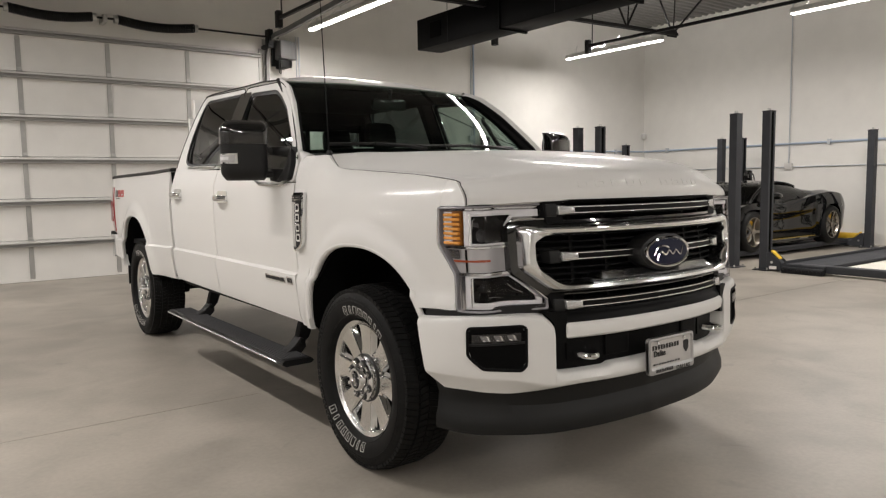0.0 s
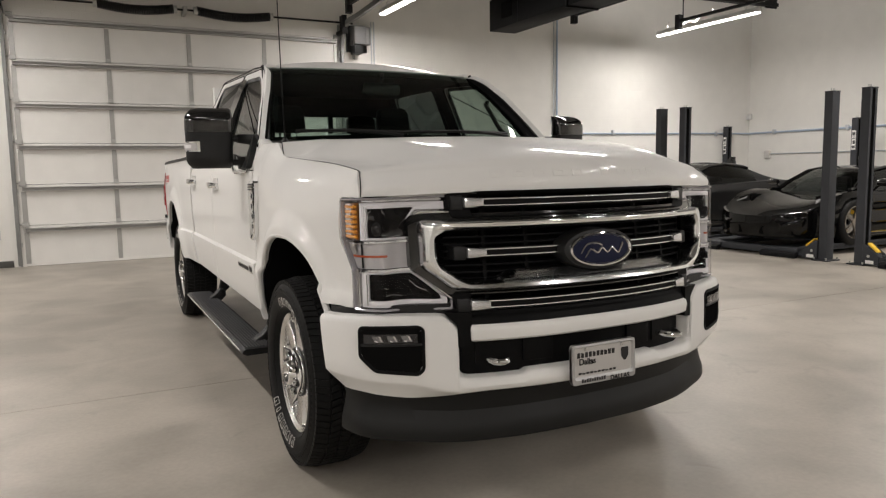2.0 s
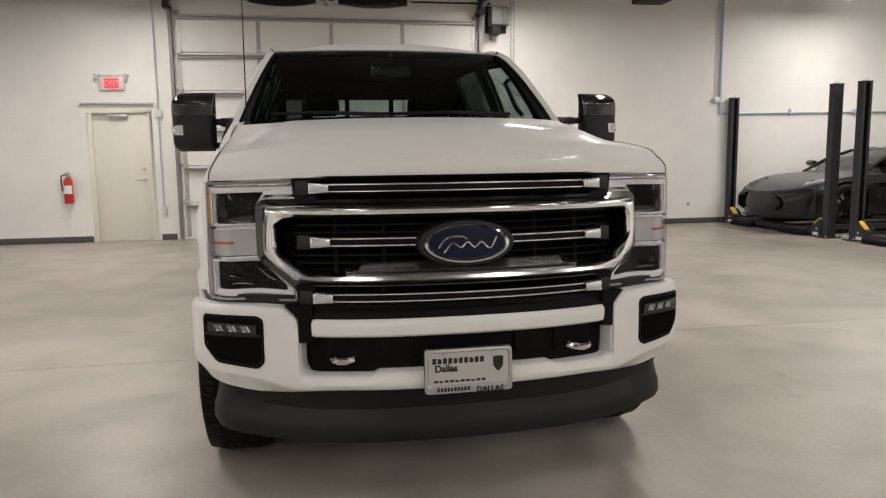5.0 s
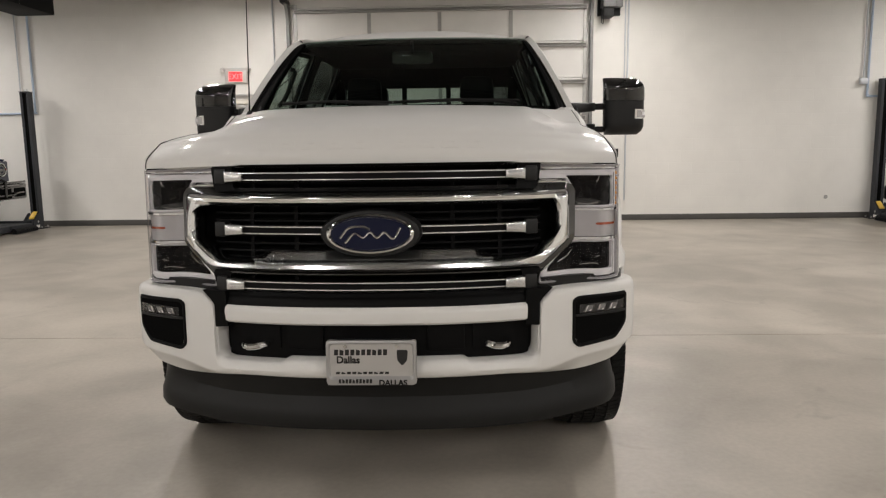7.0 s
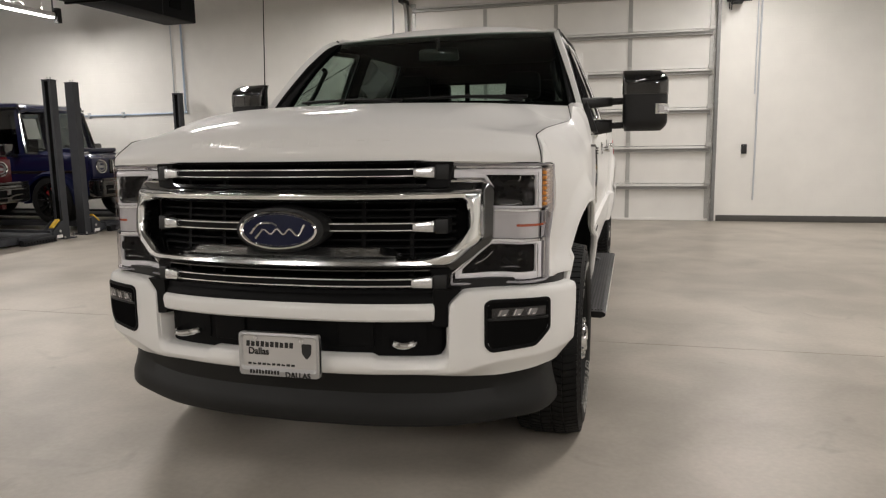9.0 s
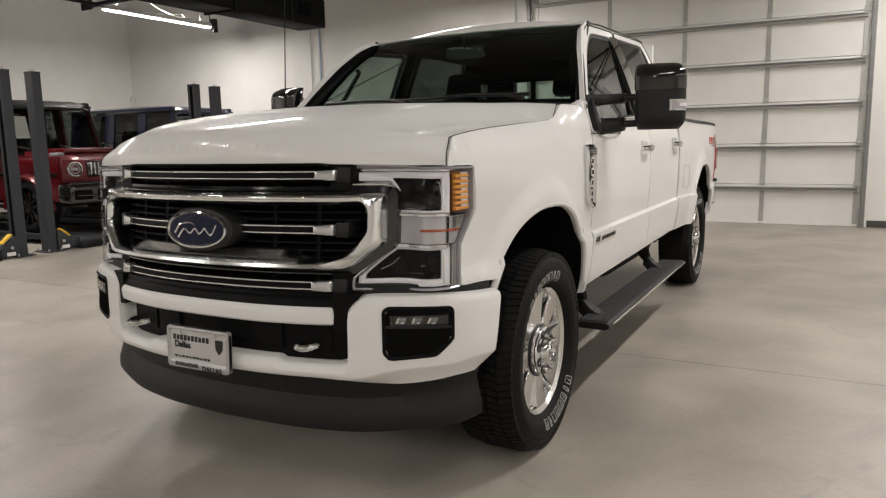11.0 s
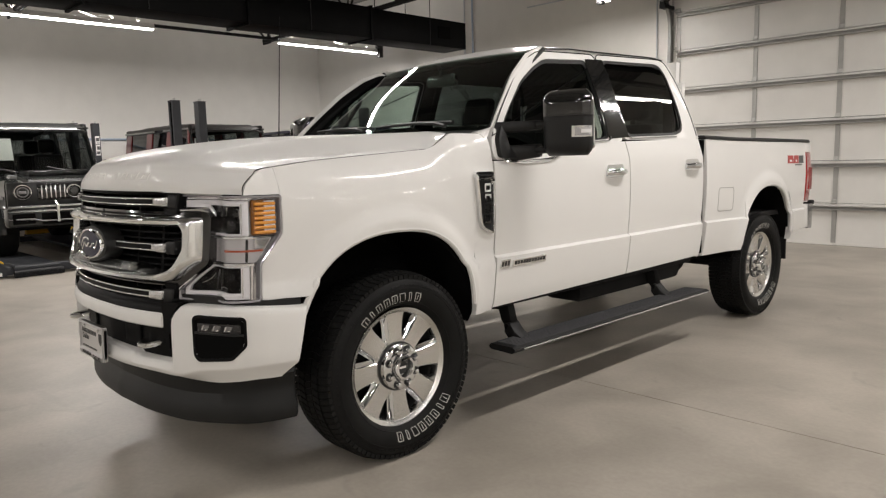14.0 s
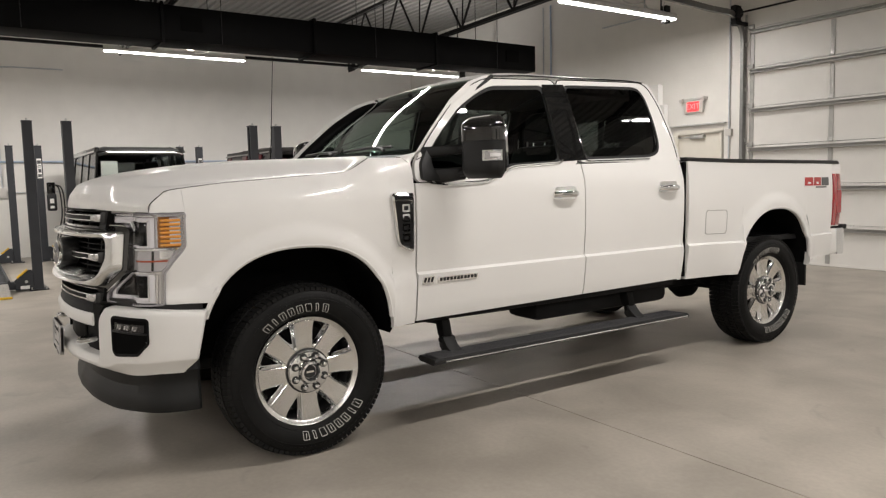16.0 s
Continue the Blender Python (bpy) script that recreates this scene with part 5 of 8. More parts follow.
def truck_hood():
    cp = spline([(-0.872, 1.231), (-0.868, 1.270), (-0.845, 1.32), (-0.79, 1.368), (-0.60, 1.418), (-0.2, 1.468), (0.2, 1.486), (0.5, 1.497), (0.62, 1.498)], 41)
    ep = spline(list(CUT), 41)
    ex = spline([(0.889,), (0.885,), (0.868,), (0.859,), (0.867,), (0.884,), (0.904,), (0.909,), (0.885,)], 41)
    rows = []
    for (cy, cz), (ey, ez), (xe,) in zip(cp, ep, ex):
        row = []
        for k in range(81):
            u = -1 + 2 * k / 80
            a = abs(u)
            v = (cy + 0.872) / 1.49
            wy = a**2.3 if v < 0.5 else a ** (2.3 + 1.2 * (v - 0.5))
            wz = (0.22 - 0.08 * v) * a**2 + (0.78 + 0.08 * v) * a ** (3.2 + 6.5 * smooth01(0.04, 0.6, v))
            # raised dome with sloping flanks between flatter shoulders
            f0, f1 = 0.62 + 0.08 * smooth01(0.1, 0.7, v), 0.85 + 0.065 * smooth01(0.1, 0.6, v)
            t = min(1.0, max(0.0, (a - f0) / (f1 - f0)))
            t = 0.55 * t + 0.45 * t * t * (3 - 2 * t)
            flank = 0.10 * min(1.0, a / f0) ** 2 + 0.86 * t + 0.04 * smooth01(0.90, 1.0, a)
            mixf = smooth01(0.01, 0.13, v) * (1 - 0.5 * smooth01(0.8, 1.0, v))
            wz = wz * (1 - mixf) + flank * mixf
            row.append((u * (xe + 0.002), cy + (ey - cy) * wy, cz + (ez - cz) * wz))
        rows.append(row)
    hood = part("hood", Shape().slab(rows, lambda p: (p[0] * 0.985, p[1] + 0.022, p[2] - 0.007)), PEARL, truck, smooth=45)
    # black tubes laid on the hood gap stand in for its shade
    for sd in (-1, 1):
        seam = [(sd * (x[0] + 0.003), y, z + 0.001) for (y, z), x in zip(ep, ex)]
        for piece, r in ((seam[:17], 0.0020), (seam[16:34], 0.0010), (seam[33:], 0.0018)):
            part("seam_seal", Shape().tube(piece, r, 6), VOID, hood, "thin dark hood shut line")
    # raised lettering across the nose as plain blocks
    grid = np.array([[tuple(map(float, p)) for p in r] for r in rows])

    def on_hood(x, r, d):
        """A point d metres proud of the hood at x and at row r from its front edge."""
        def at(xx, rr):
            i0 = int(rr)
            cols = [np.array([np.interp(xx, grid[q][:, 0], grid[q][:, c]) for c in range(3)]) for q in (i0, i0 + 1)]
            return cols[0] + (cols[1] - cols[0]) * (rr - i0)
        p = at(x, r)
        n = np.cross(at(x + 0.01, r) - p, at(x, r + 0.3) - p)
        n /= np.linalg.norm(n)
        return tuple(p + n * (d if n[2] - n[1] > 0 else -d))
    for start, count in ((-0.425, 5), (0.07, 4)):
        for k in range(count):
            x = start + k * 0.088
            o = rounded([(x, 6.2), (x + 0.060, 6.2), (x + 0.062, 9.0), (x + 0.002, 9.0)], 0.012, 2)
            i = rounded([(x + 0.016, 7.0), (x + 0.044, 7.0), (x + 0.046, 8.2), (x + 0.018, 8.2)], 0.008, 2)
            part("raised_letter", ring(Shape(), o, i, on_hood, ((0, -0.003), (0, 0.0016), (1, 0.0016), (1, -0.003)), 40), PEARL, hood)
    # cowl panel and wipers
    rows = []
    for k in range(25):
        u = -1 + k / 12
        a = abs(u)
        rows.append([(u * 0.86, 0.60 - 0.14 * a**3, 1.485 - 0.03 * a**3), (u * 0.87, 0.72 - 0.02 * a**2, 1.503 - 0.02 * a**2), (u * 0.87, 0.80, 1.515 - 0.02 * a**2)])
    part("cowl", Shape().slab(rows, lambda p: (p[0], p[1], p[2] - 0.04)), PLASTIC, truck, "black cowl panel")
    for x0, x1 in ((0.62, -0.08), (-0.10, -0.72)):
        ww = Shape().tube([(x0, 0.70, 1.525), (x0 - 0.12, 0.735, 1.545), (x0 - 0.33, 0.765, 1.555)], 0.010, 6)
        ww.tube([(x0 + 0.02, 0.742, 1.545), (x0 - 0.33, 0.775, 1.556), (x1, 0.785, 1.548)], 0.009, 6)
        part("wiper", ww, PLASTIC, truck)


truck_hood()


def truck_cab():
    # windscreen: bottom and top lines, bowed
    def ws(u, v):
        a = abs(u)
        xb, xt = 0.875, 0.735
        yb = 0.74 + 0.07 * a**2.2
        yt = 1.33 + 0.075 * a**2.2
        zb = 1.515 - 0.02 * a**2
        zt = 1.960 - 0.006 * a**2.4
        return (u * (xb + (xt - xb) * v), yb + (yt - yb) * v - 0.018 * math.sin(math.pi * v), zb + (zt - zb) * v + 0.022 * math.sin(math.pi * v))
    rows = [[ws(-1 + 2 * k / 24, j / 12) for k in range(25)] for j in range(13)]
    part("windscreen", Shape().grid(rows), WINDSHIELD, truck, "dark tinted windscreen", flip=False)
    fr = Shape()
    edge = [ws(u, 0) for u in np.linspace(-1, 1, 25)] + [ws(1, v) for v in np.linspace(0, 1, 12)[1:]] + [ws(u, 1) for u in np.linspace(1, -1, 25)[1:]] + [ws(-1, v) for v in np.linspace(1, 0, 12)[1:-1]]
    inn = [ws(u * 0.95, 0.05) for u in np.linspace(-1, 1, 25)] + [ws(0.95, 0.05 + 0.87 * v) for v in np.linspace(0, 1, 12)[1:]] + [ws(u * 0.95, 0.92) for u in np.linspace(1, -1, 25)[1:]] + [ws(-0.95, 0.05 + 0.87 * v) for v in np.linspace(1, 0, 12)[1:-1]]
    part("screen_border", fr.grid([[(x, y + 0.004, z - 0.004) for x, y, z in edge], [(x, y + 0.006, z - 0.006) for x, y, z in inn], [(x, y + 0.012, z - 0.012) for x, y, z in inn], [(x, y + 0.012, z - 0.012) for x, y, z in edge]], closed_u=True, closed_v=True), GLOSS_BLACK, truck)
    for sx in (-1, 1):
        edge = [Vector(ws(sx, v)) + Vector((sx * 0.004, -0.004, 0.004)) for v in np.linspace(0.0, 1.0, 22)]
        part("screen_moulding", Shape().tube([tuple(q) for q in edge], 0.013, 8), PLASTIC, truck, "black windscreen moulding")
    # A pillars and roof
    for sx in (-1, 1):
        rows = []
        front = [(0.662, 1.44), (0.70, 1.482), (0.84, 1.622), (1.03, 1.80), (1.20, 1.912), (1.33, 1.955)]
        for (yd, zd), v in zip(resample(front, 14, closed=False), np.linspace(-0.06, 1.0, 14)):
            x, y, z = ws(sx, max(0, v))
            if v < 0:
                x, y, z = sx * 0.90, 0.62, 1.475
            a = Vector((x, y - 0.004, z + 0.004))
            b = Vector(gh(sx, yd, zd, 0.0))
            m = (a + b) / 2 + Vector((sx * 0.028, -0.02, 0.022)) * (1 - 0.8 * smooth01(0.6, 1.0, v))
            rows.append([a * (1 - t) ** 2 + m * 2 * t * (1 - t) + b * t * t for t in np.linspace(0, 1, 8)])
        part("pillar_trim", Shape().grid([[(p[0] - sx * 0.032, p[1] + 0.016, p[2] - 0.02) for p in r] for r in rows]), TRIM_DARK, truck)
        part("a_pillar", Shape().slab(rows, lambda p, sx=sx: (p[0] - sx * 0.025, p[1] + 0.01, p[2] - 0.015)), PEARL, truck, smooth=50)
        # cab corner behind the rear door
        rows = []
        for z in stations(1.452, 1.99, 14):
            yd = lerp_pts(z, ((1.44, 2.912), (1.60, 2.908), (1.85, 2.868), (1.96, 2.818), (1.992, 2.75)))
            yb = lerp_pts(z, ((1.44, 2.945), (1.7, 2.93), (1.99, 2.86)))
            p0, p2 = Vector(gh(sx, yd, z)), Vector((sx * (abs(gh(sx, yd, z)[0]) - 0.10), yb + 0.035, z))
            m = Vector((p0.x, yb + 0.03, z))
            rows.append([p0 * (1 - t) ** 2 + m * 2 * t * (1 - t) + p2 * t * t for t in np.linspace(0, 1, 7)])
        part("pillar_trim", Shape().grid([[(p[0] - sx * 0.03, p[1] - 0.03, p[2]) for p in r] for r in rows]), TRIM_DARK, truck)
        part("cab_corner", Shape().slab(rows, lambda p, sx=sx: (p[0] - sx * 0.02, p[1] - 0.02, p[2])), PEARL, truck, smooth=50)
        rows = []
        for z in stations(0.60, 1.452, 12):
            w = side_w(2.90, z)
            rows.append([(sx * w, 2.908, z), (sx * (w - 0.006), 2.925, z), (sx * (w - 0.03), 2.938, z), (sx * 0.8, 2.94, z)])
        part("cab_edge", Shape().slab(rows, lambda p, sx=sx: (p[0] - sx * 0.01, p[1] - 0.012, p[2])), PEARL, truck)
    rows = []
    for yy in np.linspace(0, 1, 40) ** 1.5:
        row = []
        for u in np.linspace(-1, 1, 33):
            a = abs(u)
            y0 = 1.33 + 0.075 * a**2.2
            y1 = 2.83 + 0.06 * (1 - a**2) - 0.03 * a**6
            y = y0 + (y1 - y0) * yy
            crown = 0.042 * math.sin(math.pi * min(1, 0.14 + 0.72 * yy)) ** 0.8 - 0.016
            rail = lerp_pts(y, ((1.33, 1.968), (1.5, 1.968), (1.9, 1.974), (2.6, 1.995), (2.76, 1.997), (2.9, 1.93)))
            zc = 2.030 + crown - 0.10 * smooth01(0.86, 1.0, yy)
            if a < 0.93:
                z = zc - (zc - rail - 0.012) * (a / 0.93) ** 3
                x = u * 0.752
            else:
                t = (a - 0.93) / 0.07
                z = rail + 0.012 - 0.016 * t**1.5
                x = math.copysign(0.93 * 0.752 + (abs(gh(1, y, rail)[0]) - 0.93 * 0.752 - 0.001) * t, u)
            e = max(0.0, 1 - (y - y0) / 0.42) ** 2 * (1 - smooth01(0.84, 0.97, a))
            z += e * (1.963 - 0.006 * a**2.4 - z)
            row.append((x, y, z))
        rows.append(row)
    roof = part("roof", Shape().slab(rows, lambda p: (p[0] * 0.97, p[1], p[2] - 0.02)), PEARL, truck, smooth=45)
    for sx in (-1, 1):
        line = []
        for y in stations(1.40, 2.76, 28):
            z = lerp_pts(y, ((1.36, 1.985), (1.5, 1.988), (1.9, 1.993), (2.6, 2.010), (2.76, 2.003)))
            e = 1 - smooth01(0.0, 0.30, y - 1.39)
            line.append((sx * 0.738, y, z - 0.014 + e * (1.966 - z + 0.008)))
        part("roof_gutter", Shape().tube(line, 0.0048, 8), PLASTIC, roof)
    # back of the cab with a three-pane window
    bk = Shape()
    bk.box(-0.86, 0.86, 2.90, 2.94, 0.62, 1.47)
    bk.box(-0.83, -0.70, 2.90, 2.94, 1.47, 1.84)
    bk.box(0.70, 0.83, 2.90, 2.94, 1.47, 1.84)
    bk.box(-0.79, 0.79, 2.88, 2.93, 1.84, 1.98)
    part("cab_back", bk, PEARL, truck)
    for x0, x1, pane in ((-0.70, -0.43, TINT), (-0.41, -0.20, REAR_GLASS), (-0.18, 0.18, REAR_GLASS), (0.20, 0.41, REAR_GLASS), (0.43, 0.70, TINT)):
        part("rear_glass", Shape().add([(x0, 2.918, 1.47), (x1, 2.918, 1.47), (x1, 2.918, 1.84), (x0, 2.918, 1.84)], [(0, 1, 2, 3)]), pane, truck, "rear cab window pane", flip=False)
    for x in (-0.42, -0.19, 0.19, 0.42):
        part("window_post", Shape().box(x - 0.02, x + 0.02, 2.905, 2.93, 1.47, 1.84), PLASTIC, truck)
    part("window_header", Shape().box(-0.70, 0.70, 2.895, 2.903, 1.775, 1.84), TRIM_DARK, truck)
    # cabin
    part("cabin_floor", Shape().box(-0.9, 0.9, 0.65, 2.9, 0.62, 0.68), TRIM_DARK, truck)
    part("firewall", Shape().box(-0.86, 0.86, 0.62, 0.66, 0.62, 1.47), TRIM_DARK, truck)
    rows = [[(u * 0.86, y + 0.03 * u * u, z + 0.02 * (1 - u * u)) for y, z in ((0.70, 1.46), (0.82, 1.49), (1.0, 1.485), (1.12, 1.45), (1.17, 1.38), (1.15, 1.1), (1.1, 0.9))] for u in np.linspace(-1, 1, 17)]
    dash = part("dashboard", Shape().slab(rows, lambda p: (p[0], p[1] - 0.03, p[2] - 0.03)), TRIM_DARK, truck, smooth=50)
    part("centre_screen", Shape().prism(rounded([(-0.14, 1.28), (0.14, 1.28), (0.14, 1.46), (-0.14, 1.46)], 0.02), lambda a, b, d: (a, 1.165 + d, b), 0, 0.02), GLOSS_BLACK, dash)
    part("paper_tag", Shape().prism([(-0.50, 0), (-0.36, 0), (-0.36, 0.05), (-0.50, 0.05)], lambda a, b, d: (a, 0.86 + b * 0.8, 1.512 + b * 0.55 + d), 0, 0.002), PAPER, truck, "white paper on the dashboard")
    wheel = Shape().tube([(0.42 + 0.19 * math.cos(t), 1.30 - 0.07 * math.sin(t), 1.33 + 0.175 * math.sin(t)) for t in np.linspace(0, 2 * math.pi, 33)[:-1]], 0.017, 8, closed=True)
    st = part("steering_wheel", wheel, TRIM_DARK, truck)
    part("wheel_hub", Shape().box(0.34, 0.50, 1.26, 1.31, 1.27, 1.38).box(0.24, 0.60, 1.285, 1.31, 1.31, 1.345), TRIM_DARK, st, bevel=0.02)
    part("column", Shape().tube([(0.42, 1.28, 1.33), (0.42, 1.1, 1.27)], 0.04, 10), TRIM_DARK, st)
    for x, y in ((-0.42, 1.72), (0.42, 1.72), (-0.45, 2.5), (0.45, 2.5)):
        seat = part("seat", Shape().box(x - 0.26, x + 0.26, y - 0.28, y + 0.25, 0.80, 0.99), SEAT_DARK, truck, bevel=0.06)
        bc = Shape().prism(rounded([(-0.26, 0), (0.26, 0), (0.23, 0.62), (-0.23, 0.62)], 0.09), lambda a, b, d, x=x, y=y: (x + a, y + 0.20 + d + b * 0.22, 0.95 + b), -0.06, 0.07)
        part("backrest", bc, SEAT_DARK, seat, bevel=0.03)
        hd = Shape().prism(rounded([(-0.13, 0), (0.13, 0), (0.12, 0.19), (-0.12, 0.19)], 0.05), lambda a, b, d, x=x, y=y: (x + a, y + 0.34 + d + b * 0.15, 1.60 + b), -0.045, 0.05)
        part("headrest", hd, SEAT_DARK, seat, bevel=0.025)
        part("headrest_post", Shape().tube([(x - 0.06, y + 0.34, 1.54), (x - 0.06, y + 0.35, 1.64)], 0.007, 6).tube([(x + 0.06, y + 0.34, 1.54), (x + 0.06, y + 0.35, 1.64)], 0.007, 6), SATIN, seat)
    part("roof_lining", Shape().box(-0.74, 0.74, 1.40, 2.86, 1.925, 1.938), TRIM_DARK, truck)
    part("header_trim", Shape().box(-0.73, 0.73, 2.84, 2.862, 1.835, 1.955), TRIM_DARK, truck)
    for sx in (-1, 1):
        part("header_trim", Shape().box(min(sx * 0.70, sx * 0.775), max(sx * 0.70, sx * 0.775), 2.865, 2.896, 1.46, 1.84), TRIM_DARK, truck)
    part("inside_mirror", Shape().prism(rounded([(-0.13, 1.80), (0.13, 1.80), (0.13, 1.875), (-0.13, 1.875)], 0.025), lambda a, b, d: (a, 1.26 + d, b), 0, 0.035), GLOSS_BLACK, truck, "rear-view mirror", bevel=0.006)
    part("mirror_stalk", Shape().tube([(0, 1.27, 1.86), (0, 1.25, 1.93)], 0.012, 6), PLASTIC, truck)
    for sx in (-1, 1):
        part("grab_handle", Shape().tube(spline([(sx * 0.80, 1.02, 1.55), (sx * 0.77, 1.06, 1.60), (sx * 0.74, 1.12, 1.70), (sx * 0.73, 1.16, 1.75), (sx * 0.755, 1.18, 1.77)], 14), 0.014, 8), TRIM_DARK, truck)
    part("rear_bulkhead", Shape().box(-0.86, 0.86, 2.87, 2.9, 0.64, 1.46), TRIM_DARK, truck)
    an = part("antenna", Shape().tube([(-0.845, 0.55, 1.47), (-0.845, 0.555, 1.53), (-0.845, 0.56, 1.60), (-0.845, 0.60, 2.28)], lambda t: 0.006 - 0.0038 * t, 8), LOUVRE, truck)
    part("antenna_base", Shape().lathe([(0.022, 0), (0.018, 0.02), (0.010, 0.035)], lambda x, y, h: (-0.845 + x, 0.55 + y, 1.465 + h), 12), PLASTIC, an)


truck_cab()


def truck_front():
    # grille: its flat black backing sheet puts the shade behind the louvres into colour
    rows = [[nose(x, z, -0.075) for z in stations(0.76, 1.242, 8)] for x in np.linspace(-0.66, 0.66, 33)]
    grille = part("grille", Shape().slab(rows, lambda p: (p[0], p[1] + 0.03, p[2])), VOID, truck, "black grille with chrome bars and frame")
    o = rounded([(-0.60, 1.231), (0.60, 1.231), (0.585, 1.135), (-0.585, 1.135)], 0.012, 2)
    i = rounded([(-0.52, 1.222), (0.52, 1.222), (0.51, 1.14), (-0.51, 1.14)], 0.012, 2)
    part("upper_shroud", ring(Shape(), o, i, nose, ((0, -0.08), (0, 0.012), (1, 0.002), (1, -0.08)), 120), LOUVRE, grille)
    o = rounded([(-0.60, 0.86), (0.60, 0.86), (0.575, 0.772), (-0.575, 0.772)], 0.012, 2)
    i = rounded([(-0.53, 0.852), (0.53, 0.852), (0.52, 0.785), (-0.52, 0.785)], 0.012, 2)
    part("lower_shroud", ring(Shape(), o, i, nose, ((0, -0.08), (0, 0.008), (1, 0.0), (1, -0.08)), 120), LOUVRE, grille)
    # fine louvres behind
    for k in range(17):
        z = 0.79 + k * 0.0265
        part("louvre", band(Shape(), nose, -0.60, 0.60, z, z + 0.007, -0.07, -0.035, 26), LOUVRE, grille)
    for x in (-0.45, -0.28, 0.28, 0.45):
        part("mullion", Shape().prism([(x - 0.007, 0.78), (x + 0.007, 0.78), (x + 0.007, 1.235), (x - 0.007, 1.235)], nose, -0.06, -0.04), LOUVRE, grille)

    def sym(half):
        return [(x, z) for x, z in half] + [(-x, z) for x, z in reversed(half)]
    # black surround, then the chrome frame
    ob = rounded(sym([(0.60, 1.150), (0.712, 1.150), (0.731, 1.128), (0.729, 0.955), (0.722, 0.94), (0.612, 0.852), (0.575, 0.848)]), 0.010)
    oc = rounded(sym([(0.60, 1.127), (0.693, 1.130), (0.702, 1.120), (0.704, 0.962), (0.698, 0.950), (0.600, 0.872), (0.562, 0.868)]), 0.008)
    ic = rounded(sym([(0.56, 1.087), (0.638, 1.088), (0.646, 1.080), (0.648, 0.980), (0.643, 0.970), (0.557, 0.905), (0.530, 0.902)]), 0.008)
    part("frame_surround", ring(Shape(), ob, oc, nose, ((0, -0.07), (0, 0.0), (1, 0.004), (1, -0.07)), 240), GLOSS_BLACK, grille)
    frame_o = part("frame", ring(Shape(), oc, ic, nose, ((0, -0.03), (0, 0.032), (0.10, 0.050), (0.30, 0.060), (0.62, 0.058), (0.82, 0.046), (0.95, 0.022), (1, -0.04)), 240), SATIN, grille, "wide satin chrome grille frame", smooth=42)
    part("frame_accent", band(Shape(), nose, -0.46, 0.46, 1.108, 1.122, 0.055, 0.0635, 40), CHROME, frame_o, bevel=0.003)
    # stepped chrome lip inside the bottom of the frame, its mirrored dark grille put into the colour
    part("inner_lip", Shape().loops([[nose(x, 0.900, 0.035), nose(x, 0.908, 0.05), nose(x, 0.934 - 0.02 * smooth01(0.36, 0.42, abs(x)), 0.012), nose(x, 0.927 - 0.02 * smooth01(0.36, 0.42, abs(x)), -0.05), nose(x, 0.900, -0.05)] for x in np.linspace(-0.42, 0.42, 41)], caps=True), LIP_CHROME, grille, smooth=30)
    # three twin-line bars
    for zc, x1, hw in ((1.1895, 0.540, 0.0145), (1.003, 0.540, 0.0145), (0.810, 0.537, 0.0145)):
        xc = x1 - 0.068
        bar = part("cross_bar", band(Shape(), nose, -xc, xc, zc - hw, zc + hw, -0.03, 0.008, 40), LOUVRE, grille)
        for dz in (-hw, hw - 0.005):
            part("chrome_line", band(Shape(), nose, -xc - 0.004, xc + 0.004, zc + dz, zc + dz + 0.0046, 0.006, 0.0125, 40), BRIGHT_LINE, bar, bevel=0.001, seg=1)
        for s in (-1, 1):
            cap = band(Shape(), nose, s * (xc - 0.002), s * x1, lambda q: zc - hw - 0.004 * smooth01(xc, x1, abs(q)), lambda q: zc + hw + 0.004 * smooth01(xc, x1, abs(q)), -0.02, 0.026, 6)
            part("bar_cap", cap, LAMP_CLEAR, bar, bevel=0.003)
            part("end_block", band(Shape(), nose, s * (x1 + 0.001), s * (x1 + 0.045), zc - 0.026, zc + 0.026, -0.05, 0.016, 4), PLASTIC, bar, bevel=0.004)
    # oval badge, plain
    def oval(a, b, n=64):
        return [(a * math.cos(t), 0.996 + b * math.sin(t)) for t in np.linspace(0, 2 * math.pi, n + 1)[:-1]]

    def badge(shape, rings):
        shape.grid([[nose(x, z, d) for x, z in oval(a, b)] for a, b, d in rings], closed_v=True)
        n = len(shape.v)
        shape.f.append(tuple(range(n - 64, n)))
        return shape
    pod = part("badge_pod", badge(Shape(), ((0.177, 0.081, -0.03), (0.177, 0.081, 0.03), (0.169, 0.076, 0.046), (0.150, 0.066, 0.048))), PLASTIC, grille, "black oval badge holder", smooth=40)
    part("badge_rim", badge(Shape(), ((0.152, 0.068, 0.045), (0.150, 0.066, 0.058), (0.143, 0.060, 0.061), (0.137, 0.055, 0.054))), CHROME, pod, smooth=50)
    part("badge_face", badge(Shape(), ((0.138, 0.056, 0.05), (0.136, 0.054, 0.0565), (0.07, 0.028, 0.0575))), EMBLEM_BLUE, pod, "deep blue oval badge face")
    for pts in ([(-0.085, 0.985), (-0.06, 1.012), (-0.02, 1.016), (0.0, 1.008)], [(-0.07, 0.972), (-0.045, 0.998), (-0.02, 0.985), (0.0, 1.0), (0.02, 0.985), (0.04, 1.0), (0.065, 0.982), (0.085, 1.012)]):
        part("badge_stroke", Shape().tube([nose(1.22 * x, 0.996 + 1.25 * (z - 0.996), 0.057) for x, z in spline(pts, 24)], 0.0042, 6), CHROME, pod, "plain chrome swirl")

    # bumper
    end = float(BUMPER_S[-1])
